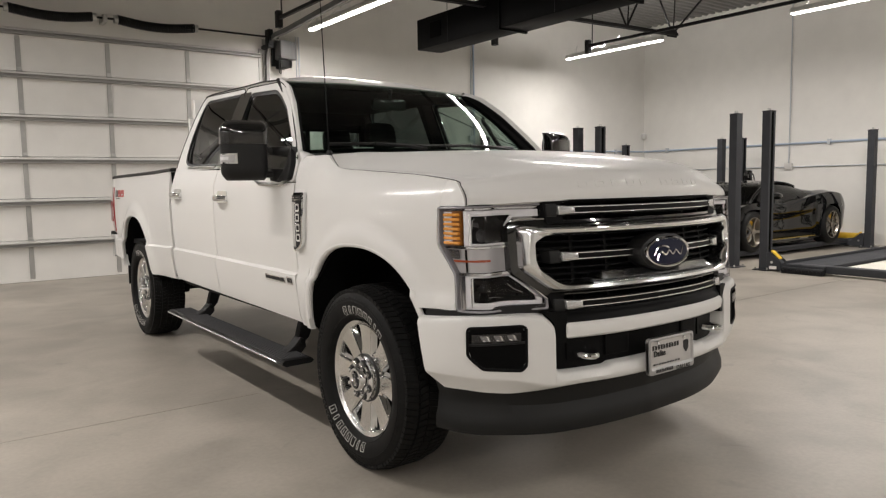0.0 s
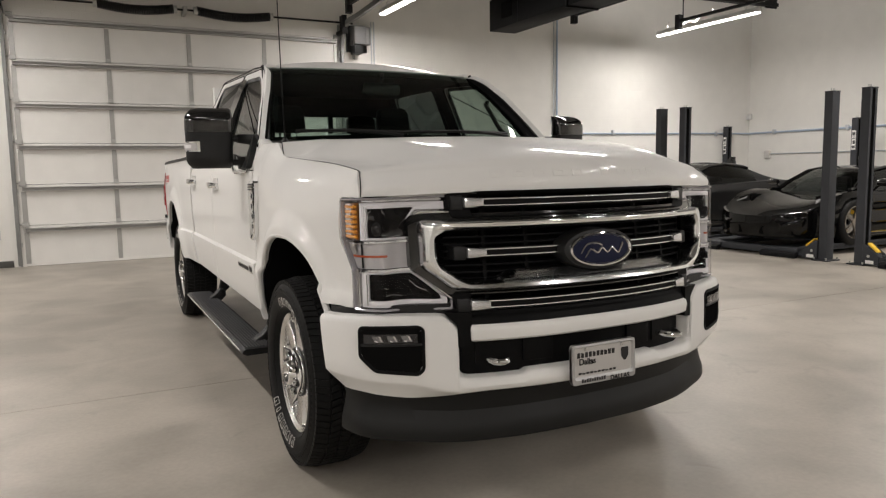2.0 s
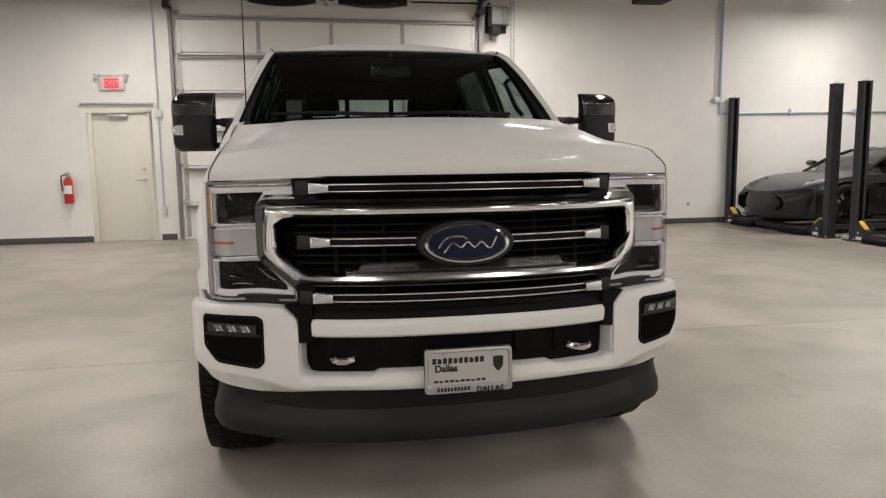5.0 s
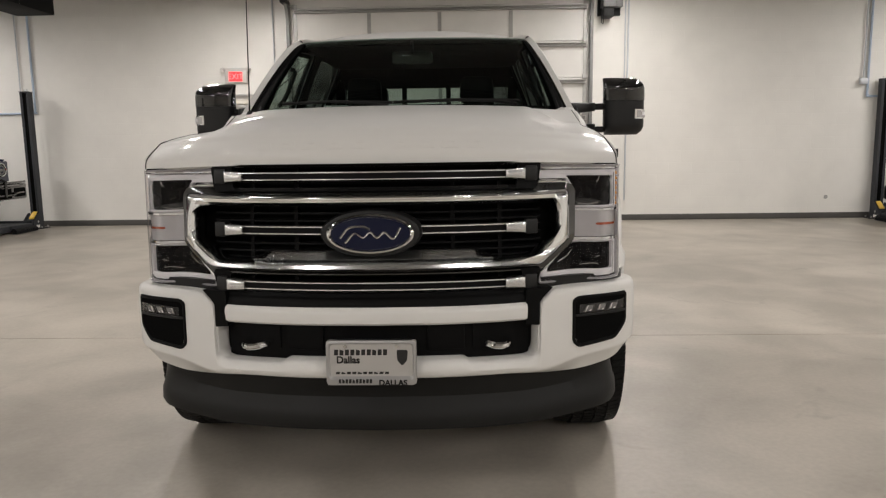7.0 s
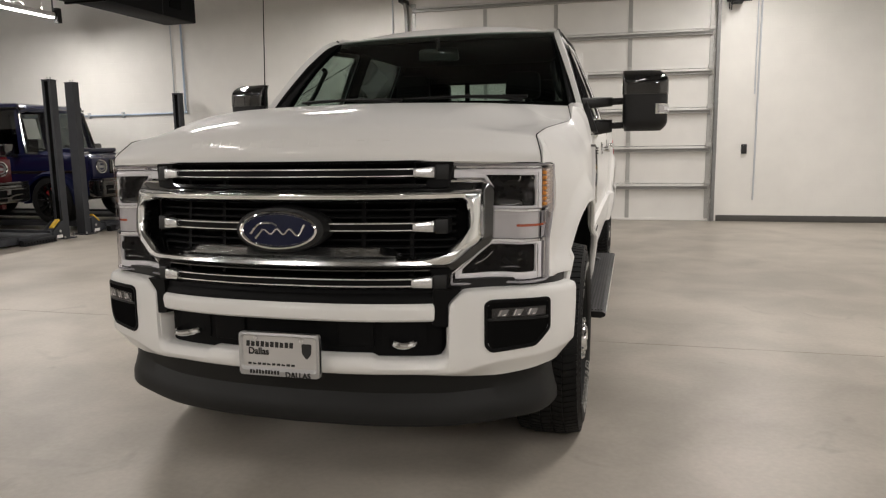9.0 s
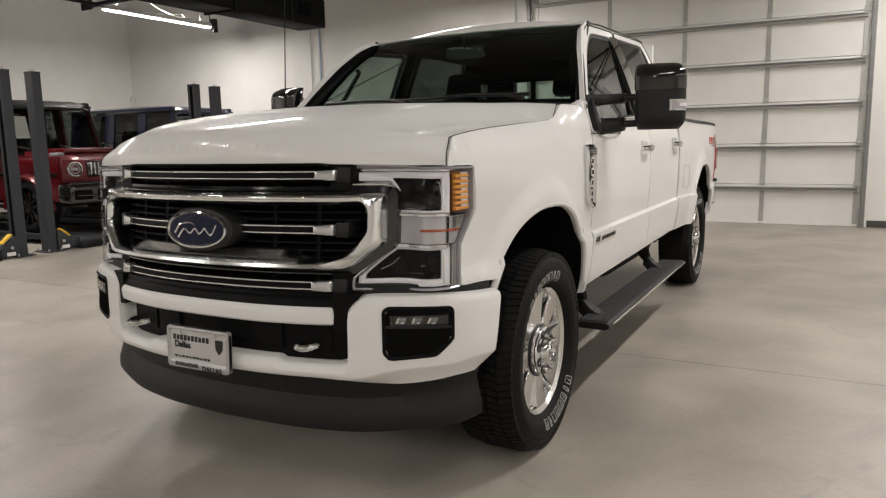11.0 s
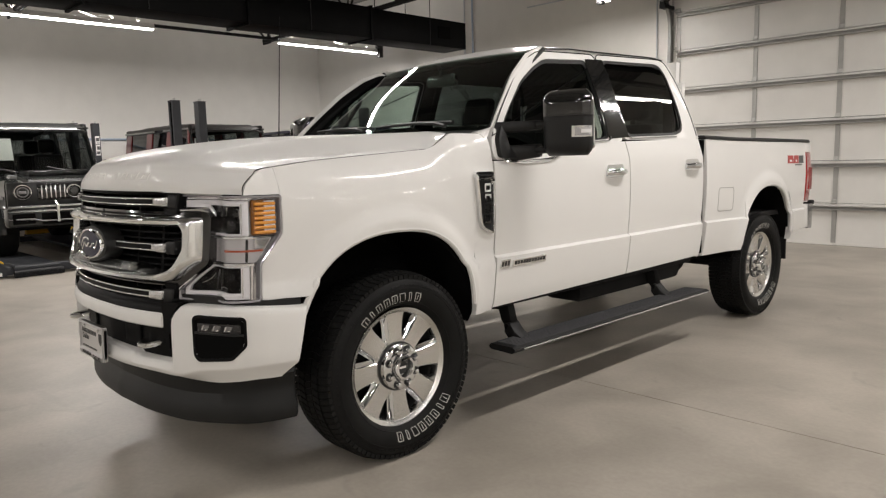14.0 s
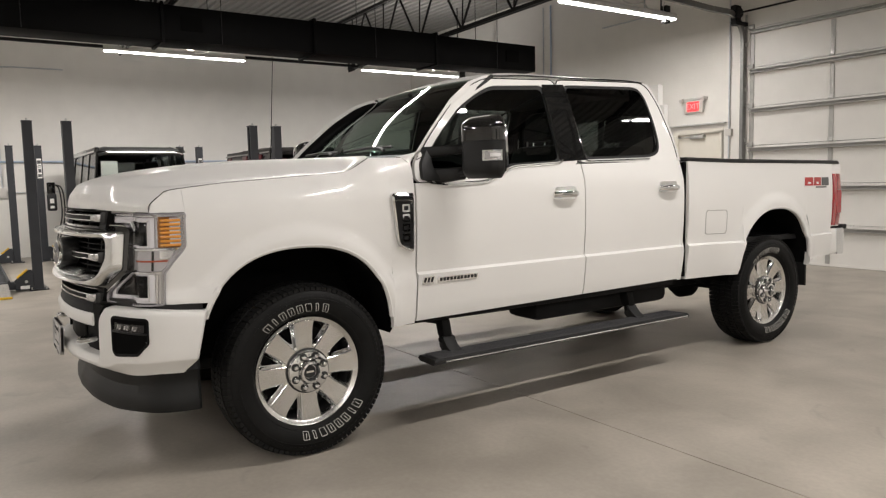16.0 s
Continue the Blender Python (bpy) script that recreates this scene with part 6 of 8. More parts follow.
    bumper = part("bumper_core", band(Shape(), bump, -0.60, 0.60, 0.50, 0.80, -0.16, -0.075, 40), VOID, truck, "white painted front bumper with black inserts")
    def skin_top(q):
        return lerp_pts(q, ((0.0, 0.549), (0.325, 0.549), (0.345, 0.538), (0.565, 0.536), (0.585, 0.541), (0.596, 0.551), (0.602, 0.565), (0.604, 0.58), (0.6055, 0.715), (0.608, 0.732), (0.622, 0.750), (0.655, 0.776), (0.69, 0.780), (0.75, 0.783), (0.95, 0.784), (1.05, 0.779), (end, 0.766)))
    rows = []
    half = list(np.linspace(0, 0.32, 14)) + [0.33, 0.345, 0.37, 0.42, 0.48, 0.53, 0.565, 0.575, 0.585, 0.591, 0.596, 0.6, 0.602, 0.604, 0.6055, 0.608, 0.614, 0.622, 0.635, 0.655, 0.672] + list(np.linspace(0.69, end, 30))
    for q in [-v for v in reversed(half[1:])] + half:
        a = abs(q)
        zt, zl = skin_top(a), 0.474 - 0.012 * smooth01(0.45, 0.68, a) + 0.024 * smooth01(0.78, 1.12, a)
        ch = 0.024 + 0.044 * smooth01(0.56, 0.85, a)
        prof = [(zl, -0.085), (zl - 0.001, -0.05), (zl + 0.003, -0.036 - 0.012 * smooth01(0.56, 0.85, a)), (zl + ch - 0.012, -0.010), (zl + ch - 0.004, -0.003), (zl + ch + 0.004, 0.0)]
        prof += [(zl + ch + 0.004 + (zt - 0.026 - zl - ch - 0.004) * f, 0.002 * math.sin(f * math.pi)) for f in (0.25, 0.5, 0.75, 1.0)]
        prof += [(zt - 0.015, -0.003), (zt - 0.006, -0.009), (zt - 0.001, -0.020), (zt, -0.035), (zt - 0.001, -0.11)]
        row = []
        for z, d in prof:
            stop = lerp_pts(z, ((0.497, end - 0.105), (0.534, end - 0.05), (0.76, end - 0.002)))
            row.append(bump(math.copysign(a if a < 0.65 else 0.65 + (stop - 0.65) * (a - 0.65) / (end - 0.65), q), z, d))
        rows.append(row)
    skin = part("bumper_skin", Shape().slab(rows, lambda p: (p[0] * 0.985, p[1] + 0.012, p[2] + 0.0015)), PEARL, bumper, "white painted bumper shell", smooth=36)
    f0, f1 = (float(np.interp(v, BX, BUMPER_S)) for v in (0.712, 0.929))
    fw = f1 - f0
    for s in (-1, 1):
        corner = skin
        # fog lamp pocket
        fo = [(0.0, 0.735), (0.022, 0.748), (fw - 0.012, 0.748), (fw, 0.736), (fw, 0.632), (fw - 0.062, 0.574), (0.024, 0.558), (0.0, 0.580)]
        fi = [(0.012, 0.728), (0.026, 0.735), (fw - 0.016, 0.735), (fw - 0.011, 0.730), (fw - 0.011, 0.638), (fw - 0.067, 0.586), (0.029, 0.571), (0.012, 0.586)]
        o, i = rounded([(s * (f0 + a), z) for a, z in fo], 0.012), rounded([(s * (f0 + a), z) for a, z in fi], 0.010)
        pk = part("fog_bezel", ring(Shape(), o, i, bump, ((0, -0.01), (0, 0.005), (0.4, 0.0065), (1, 0.004), (1, -0.004)), 90), LOUVRE, corner, "black fog lamp surround")
        part("fog_recess", fill(Shape(), i, bump, -0.004, 0.0025, 30), VOID, pk)
        part("fog_lamp", fill(Shape(), [(s * (f0 + 0.028), 0.716), (s * (f0 + fw - 0.022), 0.718), (s * (f0 + fw - 0.022), 0.684), (s * (f0 + 0.028), 0.682)], bump, 0.0, 0.0045, 14), LAMP_DARK, pk, "clear led fog lamp")
        part("fog_shelf", band(Shape(), bump, s * (f0 + 0.012), s * (f0 + fw - 0.012), 0.672, 0.681, 0.0, 0.0075, 12), PLASTIC, pk, bevel=0.002)
        for k in range(3):
            q = f0 + 0.045 + k * (fw - 0.11) / 2.6
            led = part("fog_led", fill(Shape(), [(s * q, 0.689), (s * (q + 0.034), 0.689), (s * (q + 0.044), 0.711), (s * (q + 0.012), 0.711)], bump, 0.002, 0.0062, 4), FOG_LED, pk)
            part("led_edge", fill(Shape(), [(s * (q + 0.004), 0.688), (s * (q + 0.009), 0.688), (s * (q + 0.019), 0.712), (s * (q + 0.013), 0.712)], bump, 0.004, 0.0072, 2), CHROME, led)
            part("led_edge", fill(Shape(), [(s * (q + 0.02), 0.690), (s * (q + 0.032), 0.690), (s * (q + 0.034), 0.694), (s * (q + 0.022), 0.694)], bump, 0.004, 0.0072, 2), BRIGHT_LINE, led)
        cover = part("fog_cover", fill(Shape(), [(s * (f0 + 0.024), 0.720), (s * (f0 + fw - 0.018), 0.722), (s * (f0 + fw - 0.018), 0.682), (s * (f0 + 0.024), 0.680)], bump, None, 0.0085, 14), CLEAR_LENS, pk, "clear fog lamp cover")
        cover.visible_shadow = False
        # black post beside the middle section
        part("side_post", Shape().prism(rounded([(s * 0.549, 0.658), (s * 0.603, 0.652), (s * 0.604, 0.735), (s * 0.622, 0.756), (s * 0.655, 0.786), (s * 0.552, 0.786)], 0.006), bump, -0.07, -0.006), LOUVRE, bumper)
        # tow hook
        hk = Shape().tube([bump(s * 0.445 + 0.046 * math.cos(t), 0.603 - 0.005 * max(0.0, math.sin(t)), -0.06 + 0.080 * max(0.0, math.sin(t))) for t in np.linspace(-0.3, math.pi + 0.3, 22)], 0.0125, 10)
        part("tow_hook", hk, CHROME, bumper, "chrome tow hook")
        part("hook_pad", Shape().prism(rounded([(s * 0.36, 0.57), (s * 0.53, 0.57), (s * 0.53, 0.675), (s * 0.36, 0.675)], 0.012), bump, -0.08, -0.055), LOUVRE, bumper)
    mid = Shape()
    rows = []
    for q in np.linspace(-0.553, 0.553, 45):
        prof = ((0.674, -0.08), (0.674, -0.012), (0.682, -0.002), (0.715, 0.003), (0.730, -0.002), (0.742, -0.018), (0.745, -0.06))
        rows.append([bump(q, z, d) for z, d in prof])
    part("upper_bar", mid.slab(rows, lambda p: (p[0], p[1] + 0.012, p[2])), PEARL, bumper, smooth=38)
    part("opening_panel", band(Shape(), bump, -0.585, 0.585, 0.50, 0.80, -0.09, -0.062, 40), LOUVRE, bumper)
    for x0, x1 in ((-0.33, -0.19), (0.19, 0.33)):
        part("flap", band(Shape(), bump, x0, x1, 0.575, 0.675, -0.065, -0.05, 8), LOUVRE, bumper, bevel=0.004)
    # step pad above the bar
    rows = []
    for q in np.linspace(-0.60, 0.60, 41):
        a, b = bump(q, 0.745, -0.012), nose(q * 0.985, 0.785, -0.02)
        rows.append([a, tuple((np.array(a) * 0.5 + np.array(b) * 0.5) + (0, 0, 0.012)), b, (b[0], b[1] + 0.05, b[2])])
    pad = part("step_pad", Shape().slab(rows, lambda p: (p[0], p[1], p[2] - 0.03)), LOUVRE, bumper, smooth=40)
    for k in range(22):
        q = -0.525 + k * 0.05
        part("pad_rib", Shape().slab([[tuple(np.array(bump(q + e, 0.745, -0.02)) * (1 - t) + np.array(nose((q + e) * 0.985, 0.79, -0.025)) * t + (0, 0, 0.013 * (1 - abs(2 * t - 1)) + 0.004)) for t in (0.05, 0.5, 0.9)] for e in (0.0, 0.034)], lambda p: (p[0], p[1], p[2] - 0.012)), MESH_GREY, pad)
    # filler strip between lamps and bumper
    for s in (-1, 1):
        part("filler_strip", band(Shape(), bump, s * 0.60, s * (end - 0.005), lambda q: 0.775 - 0.02 * smooth01(0.6, end, abs(q)), lambda q: 0.815 - 0.02 * smooth01(0.8, end, abs(q)), -0.16, -0.05, 20), PLASTIC, bumper)
    # air dam: straighter in plan than the bumper, cut off square before the tyres
    plan = spline([(0.0, -0.868), (0.3, -0.850), (0.55, -0.798), (0.72, -0.738), (0.84, -0.682), (0.896, -0.622), (0.921, -0.552), (0.932, -0.490)], 60)
    run = np.r_[0, np.cumsum([np.linalg.norm(b - a) for a, b in zip(plan, plan[1:])])]
    px, py = [p[0] for p in plan], [p[1] for p in plan]

    def dam(q, z, d):
        a = abs(q)
        x, y = np.interp(a, run, px), np.interp(a, run, py)
        tx, ty = (np.interp(a + 0.01, run, c) - np.interp(a - 0.01, run, c) for c in (px, py))
        k = math.hypot(tx, ty)
        return (math.copysign(x + d * ty / k, q), y - d * tx / k, z)
    rows = []
    for q in np.linspace(-run[-1], run[-1], 81):
        a = abs(q)
        low = 0.264 + 0.030 * smooth01(0.5, 1.0, a)
        k = smooth01(0.65, 1.0, a)
        prof = ((0.535, -0.03), (0.49, 0.0), (low + 0.150, -0.018), (low + 0.122, -0.024 + 0.01 * k), (low + 0.080, -0.004), (low + 0.058, 0.004), (low + 0.018, 0.006), (low + 0.005, 0.0), (low, -0.016), (low + 0.005, -0.06))
        rows.append([dam(q, z, d) for z, d in prof])
    part("air_dam", Shape().slab(rows, lambda p: (p[0] * 0.985, p[1] + 0.015, p[2] + 0.002)), DAM, truck, "charcoal plastic air dam under the bumper", smooth=30)

    # licence plate in a dealer frame
    pl = lambda a, b, d: (a, -0.972 - d - 0.10 * (b - 0.54) * -1 * 0.3, b)
    o = rounded([(-0.162, 0.477), (0.152, 0.477), (0.152, 0.632), (-0.162, 0.632)], 0.012)
    i = rounded([(-0.148, 0.506), (0.138, 0.506), (0.138, 0.618), (-0.148, 0.618)], 0.008)
    plate = part("dealer_plate", Shape().prism(o, pl, -0.01, 0.002), PLATE, truck, "silver dealer plate in a chrome frame")
    part("plate_frame", ring(Shape(), o, i, pl, ((0, -0.012), (0, 0.008), (0.6, 0.010), (1, 0.002)), 80), PLATE_RIM, plate)
    for body, size, x, z in (("Dallas", 0.034, -0.086, 0.563), ("DALLAS", 0.028, 0.070, 0.4845)):
        v, f = text_shape(body, size, bold=0.0011)
        part("lettering", Shape().add([pl(x + a, z + b, 0.0035 if body == "Dallas" else 0.0105) for a, b, c in v], f), INK, plate, flip=False)
    for x0, x1, z0, z1 in ((-0.135, 0.055, 0.580, 0.600), (-0.13, 0.06, 0.514, 0.522), (-0.12, 0.0, 0.484, 0.498)):
        dd = 0.0105 if z0 < 0.5 else 0.003
        n = 10
        for k in range(n):
            a = x0 + (x1 - x0) * k / n
            part("letter_bar", Shape().prism([(a, z0), (a + (x1 - x0) / n * 0.72, z0), (a + (x1 - x0) / n * 0.78, z1 - 0.004 * (k % 3 == 1)), (a + 0.001, z1)], pl, dd - 0.002, dd), INK, plate)
    part("shield", Shape().prism(rounded([(0.083, 0.598), (0.122, 0.598), (0.12, 0.562), (0.1025, 0.542), (0.085, 0.562)], 0.006, 2), pl, 0.001, 0.0035), INK, plate)
    for x in (-0.095, 0.085):
        part("plate_screw", Shape().tube([pl(x, 0.611, 0.0), pl(x, 0.611, 0.008)], 0.007, 10), CHROME, plate)

    # headlamps
    for s in (-1, 1):
        hp = lamp_pt(s)
        outer = rounded([(0.052, 1.219), (0.583, 1.212), (0.583, 1.06), (0.487, 0.944), (0.483, 0.797), (0.066, 0.793), (0.066, 0.836), (0.188, 0.936), (0.205, 0.955), (0.207, 1.122), (0.186, 1.150), (0.052, 1.153)], 0.010, 3)
        inner = rounded([(0.060, 1.211), (0.574, 1.204), (0.574, 1.064), (0.479, 0.948), (0.475, 0.805), (0.074, 0.801), (0.074, 0.832), (0.194, 0.930), (0.213, 0.951), (0.215, 1.126), (0.190, 1.159), (0.060, 1.161)], 0.008, 3)
        body = part("headlamp", fill(Shape(), outer, hp, -0.085, -0.045, 44), LAMP_CLEAR, truck, "headlamp with pale light guides and amber side reflector")
        hoop = []
        for k in range(len(outer)):
            for q in (0.0, 0.125, 0.25, 0.375, 0.5, 0.625, 0.75, 0.875):
                a, b = [[u[m] + (v[m] - u[m]) * q for m in (0, 1)] for u, v in ((outer[k], outer[(k + 1) % len(outer)]), (inner[k], inner[(k + 1) % len(inner)]))]
                hoop.append([hp(a[0] + (b[0] - a[0]) * t, a[1] + (b[1] - a[1]) * t, d) for t, d in ((0, -0.08), (0, -0.004), (0.5, -0.002), (1, -0.006), (1, -0.045))])
        part("bezel", Shape().grid(hoop + hoop[:1]), LENS_RIM, body, smooth=40)
        rim = resample(outer, 200)
        part("edge_seal", ring(Shape(), [(a + (a - 0.25) * 0.010, b + (b - 1.01) * 0.020) for a, b in rim], rim, hp, ((0, -0.07), (0, -0.016), (1, -0.012), (1, -0.07)), 200), VOID, body)

        def plate(name, pts, d, material, r=0.006, label=""):
            return part(name, fill(Shape(), rounded(pts, r, 3), hp, d - 0.012, d, 30), material, body, label)
        # light guides stand round recessed dark chambers
        guides = (([(0.078, 1.196), (0.438, 1.195), (0.438, 1.056), (0.219, 1.056), (0.219, 1.130), (0.192, 1.166), (0.078, 1.168)],
                   [(0.200, 1.176), (0.398, 1.174), (0.398, 1.066), (0.224, 1.066), (0.224, 1.134), (0.204, 1.168), (0.200, 1.170)]),
                  ([(0.085, 0.806), (0.438, 0.808), (0.438, 0.939), (0.205, 0.938), (0.085, 0.840)],
                   [(0.108, 0.830), (0.398, 0.832), (0.398, 0.932), (0.217, 0.931), (0.112, 0.848)]))
        for go, gi in guides:
            plate("lamp_chamber", gi, -0.030, LAMP_WALL, 0.008, "dark lamp chamber")
            n = len(go)
            solid = Shape()
            for k in range(n):
                a, b, c, d = go[k], go[(k + 1) % n], gi[(k + 1) % n], gi[k]
                steps = [q / 6 for q in range(7)]
                solid.loops([[hp(a[0] + (b[0] - a[0]) * q, a[1] + (b[1] - a[1]) * q, e) for e in (-0.034, -0.020)] + [hp((a[0] + (b[0] - a[0]) * q + d[0] + (c[0] - d[0]) * q) / 2, (a[1] + (b[1] - a[1]) * q + d[1] + (c[1] - d[1]) * q) / 2, -0.016)] + [hp(d[0] + (c[0] - d[0]) * q, d[1] + (c[1] - d[1]) * q, e) for e in (-0.020, -0.034)] for q in steps], caps=True)
            part("light_guide", solid, LED_WHITE, body, "pale frosted light guide", smooth=40)
        plate("guide_edge", [(0.085, 1.207), (0.440, 1.204), (0.440, 1.199), (0.085, 1.202)], -0.012, CHROME, 0.002)
        # projector bowl low in the upper chamber, small reflector below
        for cx, cz, r in ((0.352, 1.098, 0.027), (0.352, 0.893, 0.018)):
            bowl = [[hp(cx + q * r * math.cos(t), cz + q * r * math.sin(t), d) for t in np.linspace(0, 2 * math.pi, 21)[:-1]] for q, d in ((1.0, -0.032), (0.96, -0.022), (0.86, -0.020), (0.55, -0.028), (0.1, -0.022))]
            part("projector", Shape().loops(bowl, caps=True), LAMP_DARK, body, smooth=50)
        for pts in ([(0.378, 1.164), (0.391, 1.155), (0.394, 1.125)], [(0.300, 1.152), (0.312, 1.160), (0.318, 1.172)], [(0.240, 1.072), (0.275, 1.070), (0.31, 1.076)], [(0.165, 0.862), (0.200, 0.878), (0.222, 0.903)], [(0.245, 0.846), (0.285, 0.852), (0.315, 0.849)], [(0.30, 0.875), (0.325, 0.880)]):
            part("chamber_fin", Shape().tube([hp(a, z, -0.027) for a, z in spline(pts, 8)], 0.0016, 6), SATIN, body)
        for o in ([(0.232, 1.070), (0.330, 1.070), (0.330, 1.082), (0.236, 1.094)], [(0.36, 1.130), (0.394, 1.134), (0.394, 1.150), (0.366, 1.150)]):
            plate("reflector_facet", o, -0.0265, LAMP_DARK, 0.004)
        # inner edge line beside the grille
        part("edge_line", Shape().tube([hp(a, z, 0.0) for a, z in spline([(0.062, 1.157), (0.150, 1.157), (0.188, 1.150), (0.209, 1.122), (0.209, 1.04), (0.207, 0.955), (0.190, 0.934), (0.13, 0.884), (0.070, 0.836)], 40)], 0.0038, 6), CHROME, body)
        # middle band
        plate("mid_band", [(0.215, 1.046), (0.540, 1.046), (0.470, 0.952), (0.212, 0.952)], -0.022, LAMP_SATIN, 0.006, "satin grey middle band")
        plate("band_line", [(0.212, 1.055), (0.552, 1.055), (0.545, 1.047), (0.212, 1.047)], -0.012, CHROME, 0.002)
        plate("band_line", [(0.200, 0.950), (0.470, 0.950), (0.464, 0.940), (0.200, 0.940)], -0.012, CHROME, 0.002)
        plate("marker_strip", [(0.300, 1.003), (0.500, 1.002), (0.500, 0.994), (0.300, 0.994)], -0.018, ORANGE_RED, 0.002, "thin orange marker strip")
        plate("band_step", [(0.462, 1.044), (0.530, 1.044), (0.505, 1.008), (0.462, 1.006)], -0.016, SATIN, 0.004)
        # bright columns beside the lower lamp
        plate("side_column", [(0.440, 0.806), (0.448, 0.806), (0.452, 0.938), (0.443, 0.938)], -0.012, CHROME, 0.002)
        plate("side_column", [(0.455, 0.806), (0.460, 0.806), (0.463, 0.938), (0.458, 0.938)], -0.012, CHROME, 0.002)
        # amber side reflector with ribs
        amb = plate("side_reflector", [(0.455, 1.058), (0.558, 1.058), (0.561, 1.186), (0.554, 1.194), (0.455, 1.196)], -0.024, AMBER_BASE, 0.008, "ribbed amber side reflector")
        plate("guide_rim", [(0.402, 1.186), (0.408, 1.186), (0.408, 1.060), (0.402, 1.060)], -0.018, CHROME, 0.001)
        plate("guide_rim", [(0.403, 0.930), (0.409, 0.930), (0.409, 0.815), (0.403, 0.815)], -0.018, CHROME, 0.001)
        plate("band_column", [(0.424, 1.044), (0.436, 1.044), (0.432, 0.954), (0.420, 0.954)], -0.019, LAMP_DARK, 0.002)
        for k in range(7):
            z = 1.062 + k * 0.0186
            part("reflector_rib", band(Shape(), hp, 0.465, 0.560, z, z + 0.0135, -0.03, -0.013, 6), AMBER, amb, bevel=0.005, seg=2)
            # pale strip paints the white glint between two ribs
            part("rib_glint", band(Shape(), hp, 0.510, 0.557, z + 0.0135, z + 0.0186, -0.03, -0.018, 4), LED_WHITE, amb)
        ob = part("lens_cover", fill(Shape(), inner, hp, None, -0.006, 44), CLEAR_LENS, body, "clear lens cover")
        ob.visible_shadow = False


truck_front()


def truck_mirrors():
    for s in (-1, 1):
        dx = -0.10 if s < 0 else 0.0      # the right-hand mirror is drawn in
        m = part("sail_mount", Shape().prism(rounded([(0.715, 1.35), (0.86, 1.345), (0.80, 1.40), (0.79, 1.535), (0.765, 1.50), (0.725, 1.44)], 0.02), lambda a, b, d, s=s: gh(s, a, b, d), -0.01, 0.03), PLASTIC, truck, "black towing mirror", bevel=0.008)
        for z0, z1, h in ((1.500, 1.512, 0.031), (1.366, 1.382, 0.046)):
            arm = Shape()
            rows = []
            for t in np.linspace(0, 1, 7):
                x, y, z = 0.935 + (0.155 + dx * 0.75) * t, 0.79 + 0.13 * t, z0 + (z1 - z0) * t
                k = h * (1 - 0.25 * t)
                rows.append([(s * x, y + 0.038 * math.copysign(abs(math.cos(u)) ** 0.5, math.cos(u)) * (1 - 0.2 * t), z + k * math.copysign(abs(math.sin(u)) ** 0.5, math.sin(u))) for u in np.linspace(0, 2 * math.pi, 13)[:-1]])
            part("arm_sleeve", arm.loops(rows, caps=True), PLASTIC, m, smooth=50)
            part("arm_tube", Shape().tube([(s * (1.07 + dx * 0.75), 0.905, z1), (s * (1.20 + dx), 0.945, z1 + 0.004)], 0.018, 10), PLASTIC, m)
        # housing: rounded shell, upper and lower halves
        def shell(z0, z1, grow=0.0, u0=None, u1=None, thick=0.0):
            rows = []
            for z in stations(z0, z1, 9):
                v = (z - 1.352) / 0.318
                top = max(0.0, (v - 0.78) / 0.22)
                bot = max(0.0, (0.16 - v) / 0.16)
                k = 1 - 0.5 * top**3 - 0.28 * bot**2
                xi, xo = 1.145 + 0.01 * bot, 1.385 - 0.05 * top**2.5 - 0.035 * bot**2
                yb = 0.995
                dp = (0.135 + grow) * k
                row = []
                for u in np.linspace(0, 2 * math.pi, 29)[:-1] if u0 is None else np.linspace(u0, u1, 12):
                    cx, cy = math.cos(u), math.sin(u)
                    px = (xi + xo) / 2 + (xo - xi + 2 * grow) / 2 * math.copysign(abs(cx) ** 0.42, cx)
                    py = yb - dp / 2 - dp / 2 * math.copysign(abs(cy) ** 0.55, cy)
                    row.append((s * (px + dx), py + 0.045 * max(0.0, (px - 1.2)) / 0.18 * (1 if cy > 0 else 0.4), z))
                rows.append(row)
            if u0 is not None:
                return Shape().slab(rows, lambda p: (p[0] - s * thick, p[1] + thick, p[2]))
            return Shape().loops(rows, caps=True)
        part("mirror_head", shell(1.352, 1.545), PLASTIC, m, "matte black mirror housing", smooth=50)
        part("mirror_cap", shell(1.546, 1.670, 0.003), GLOSS_BLACK, m, "gloss black mirror cap", smooth=50)
        part("mirror_glass", Shape().prism(rounded([(1.165, 1.39), (1.365, 1.38), (1.35, 1.63), (1.175, 1.635)], 0.03), lambda a, b, d, s=s: (s * (a + dx), 1.004 + 0.02 * (a - 1.16) / 0.2 + d, b), -0.01, 0.004), CHROME, m, "mirror glass")
        lampo = part("mirror_lamp", shell(1.442, 1.496, 0.003, -0.12, 1.42, 0.012), CHROME, m, "clear indicator lamp in a chrome frame")
        part("lamp_lens", shell(1.449, 1.489, 0.0062, -0.02, 1.30, 0.012), LAMP_SATIN, lampo)
        part("lamp_reflector", shell(1.461, 1.478, 0.0085, 0.10, 0.95, 0.010), LED_WHITE, lampo)


truck_mirrors()


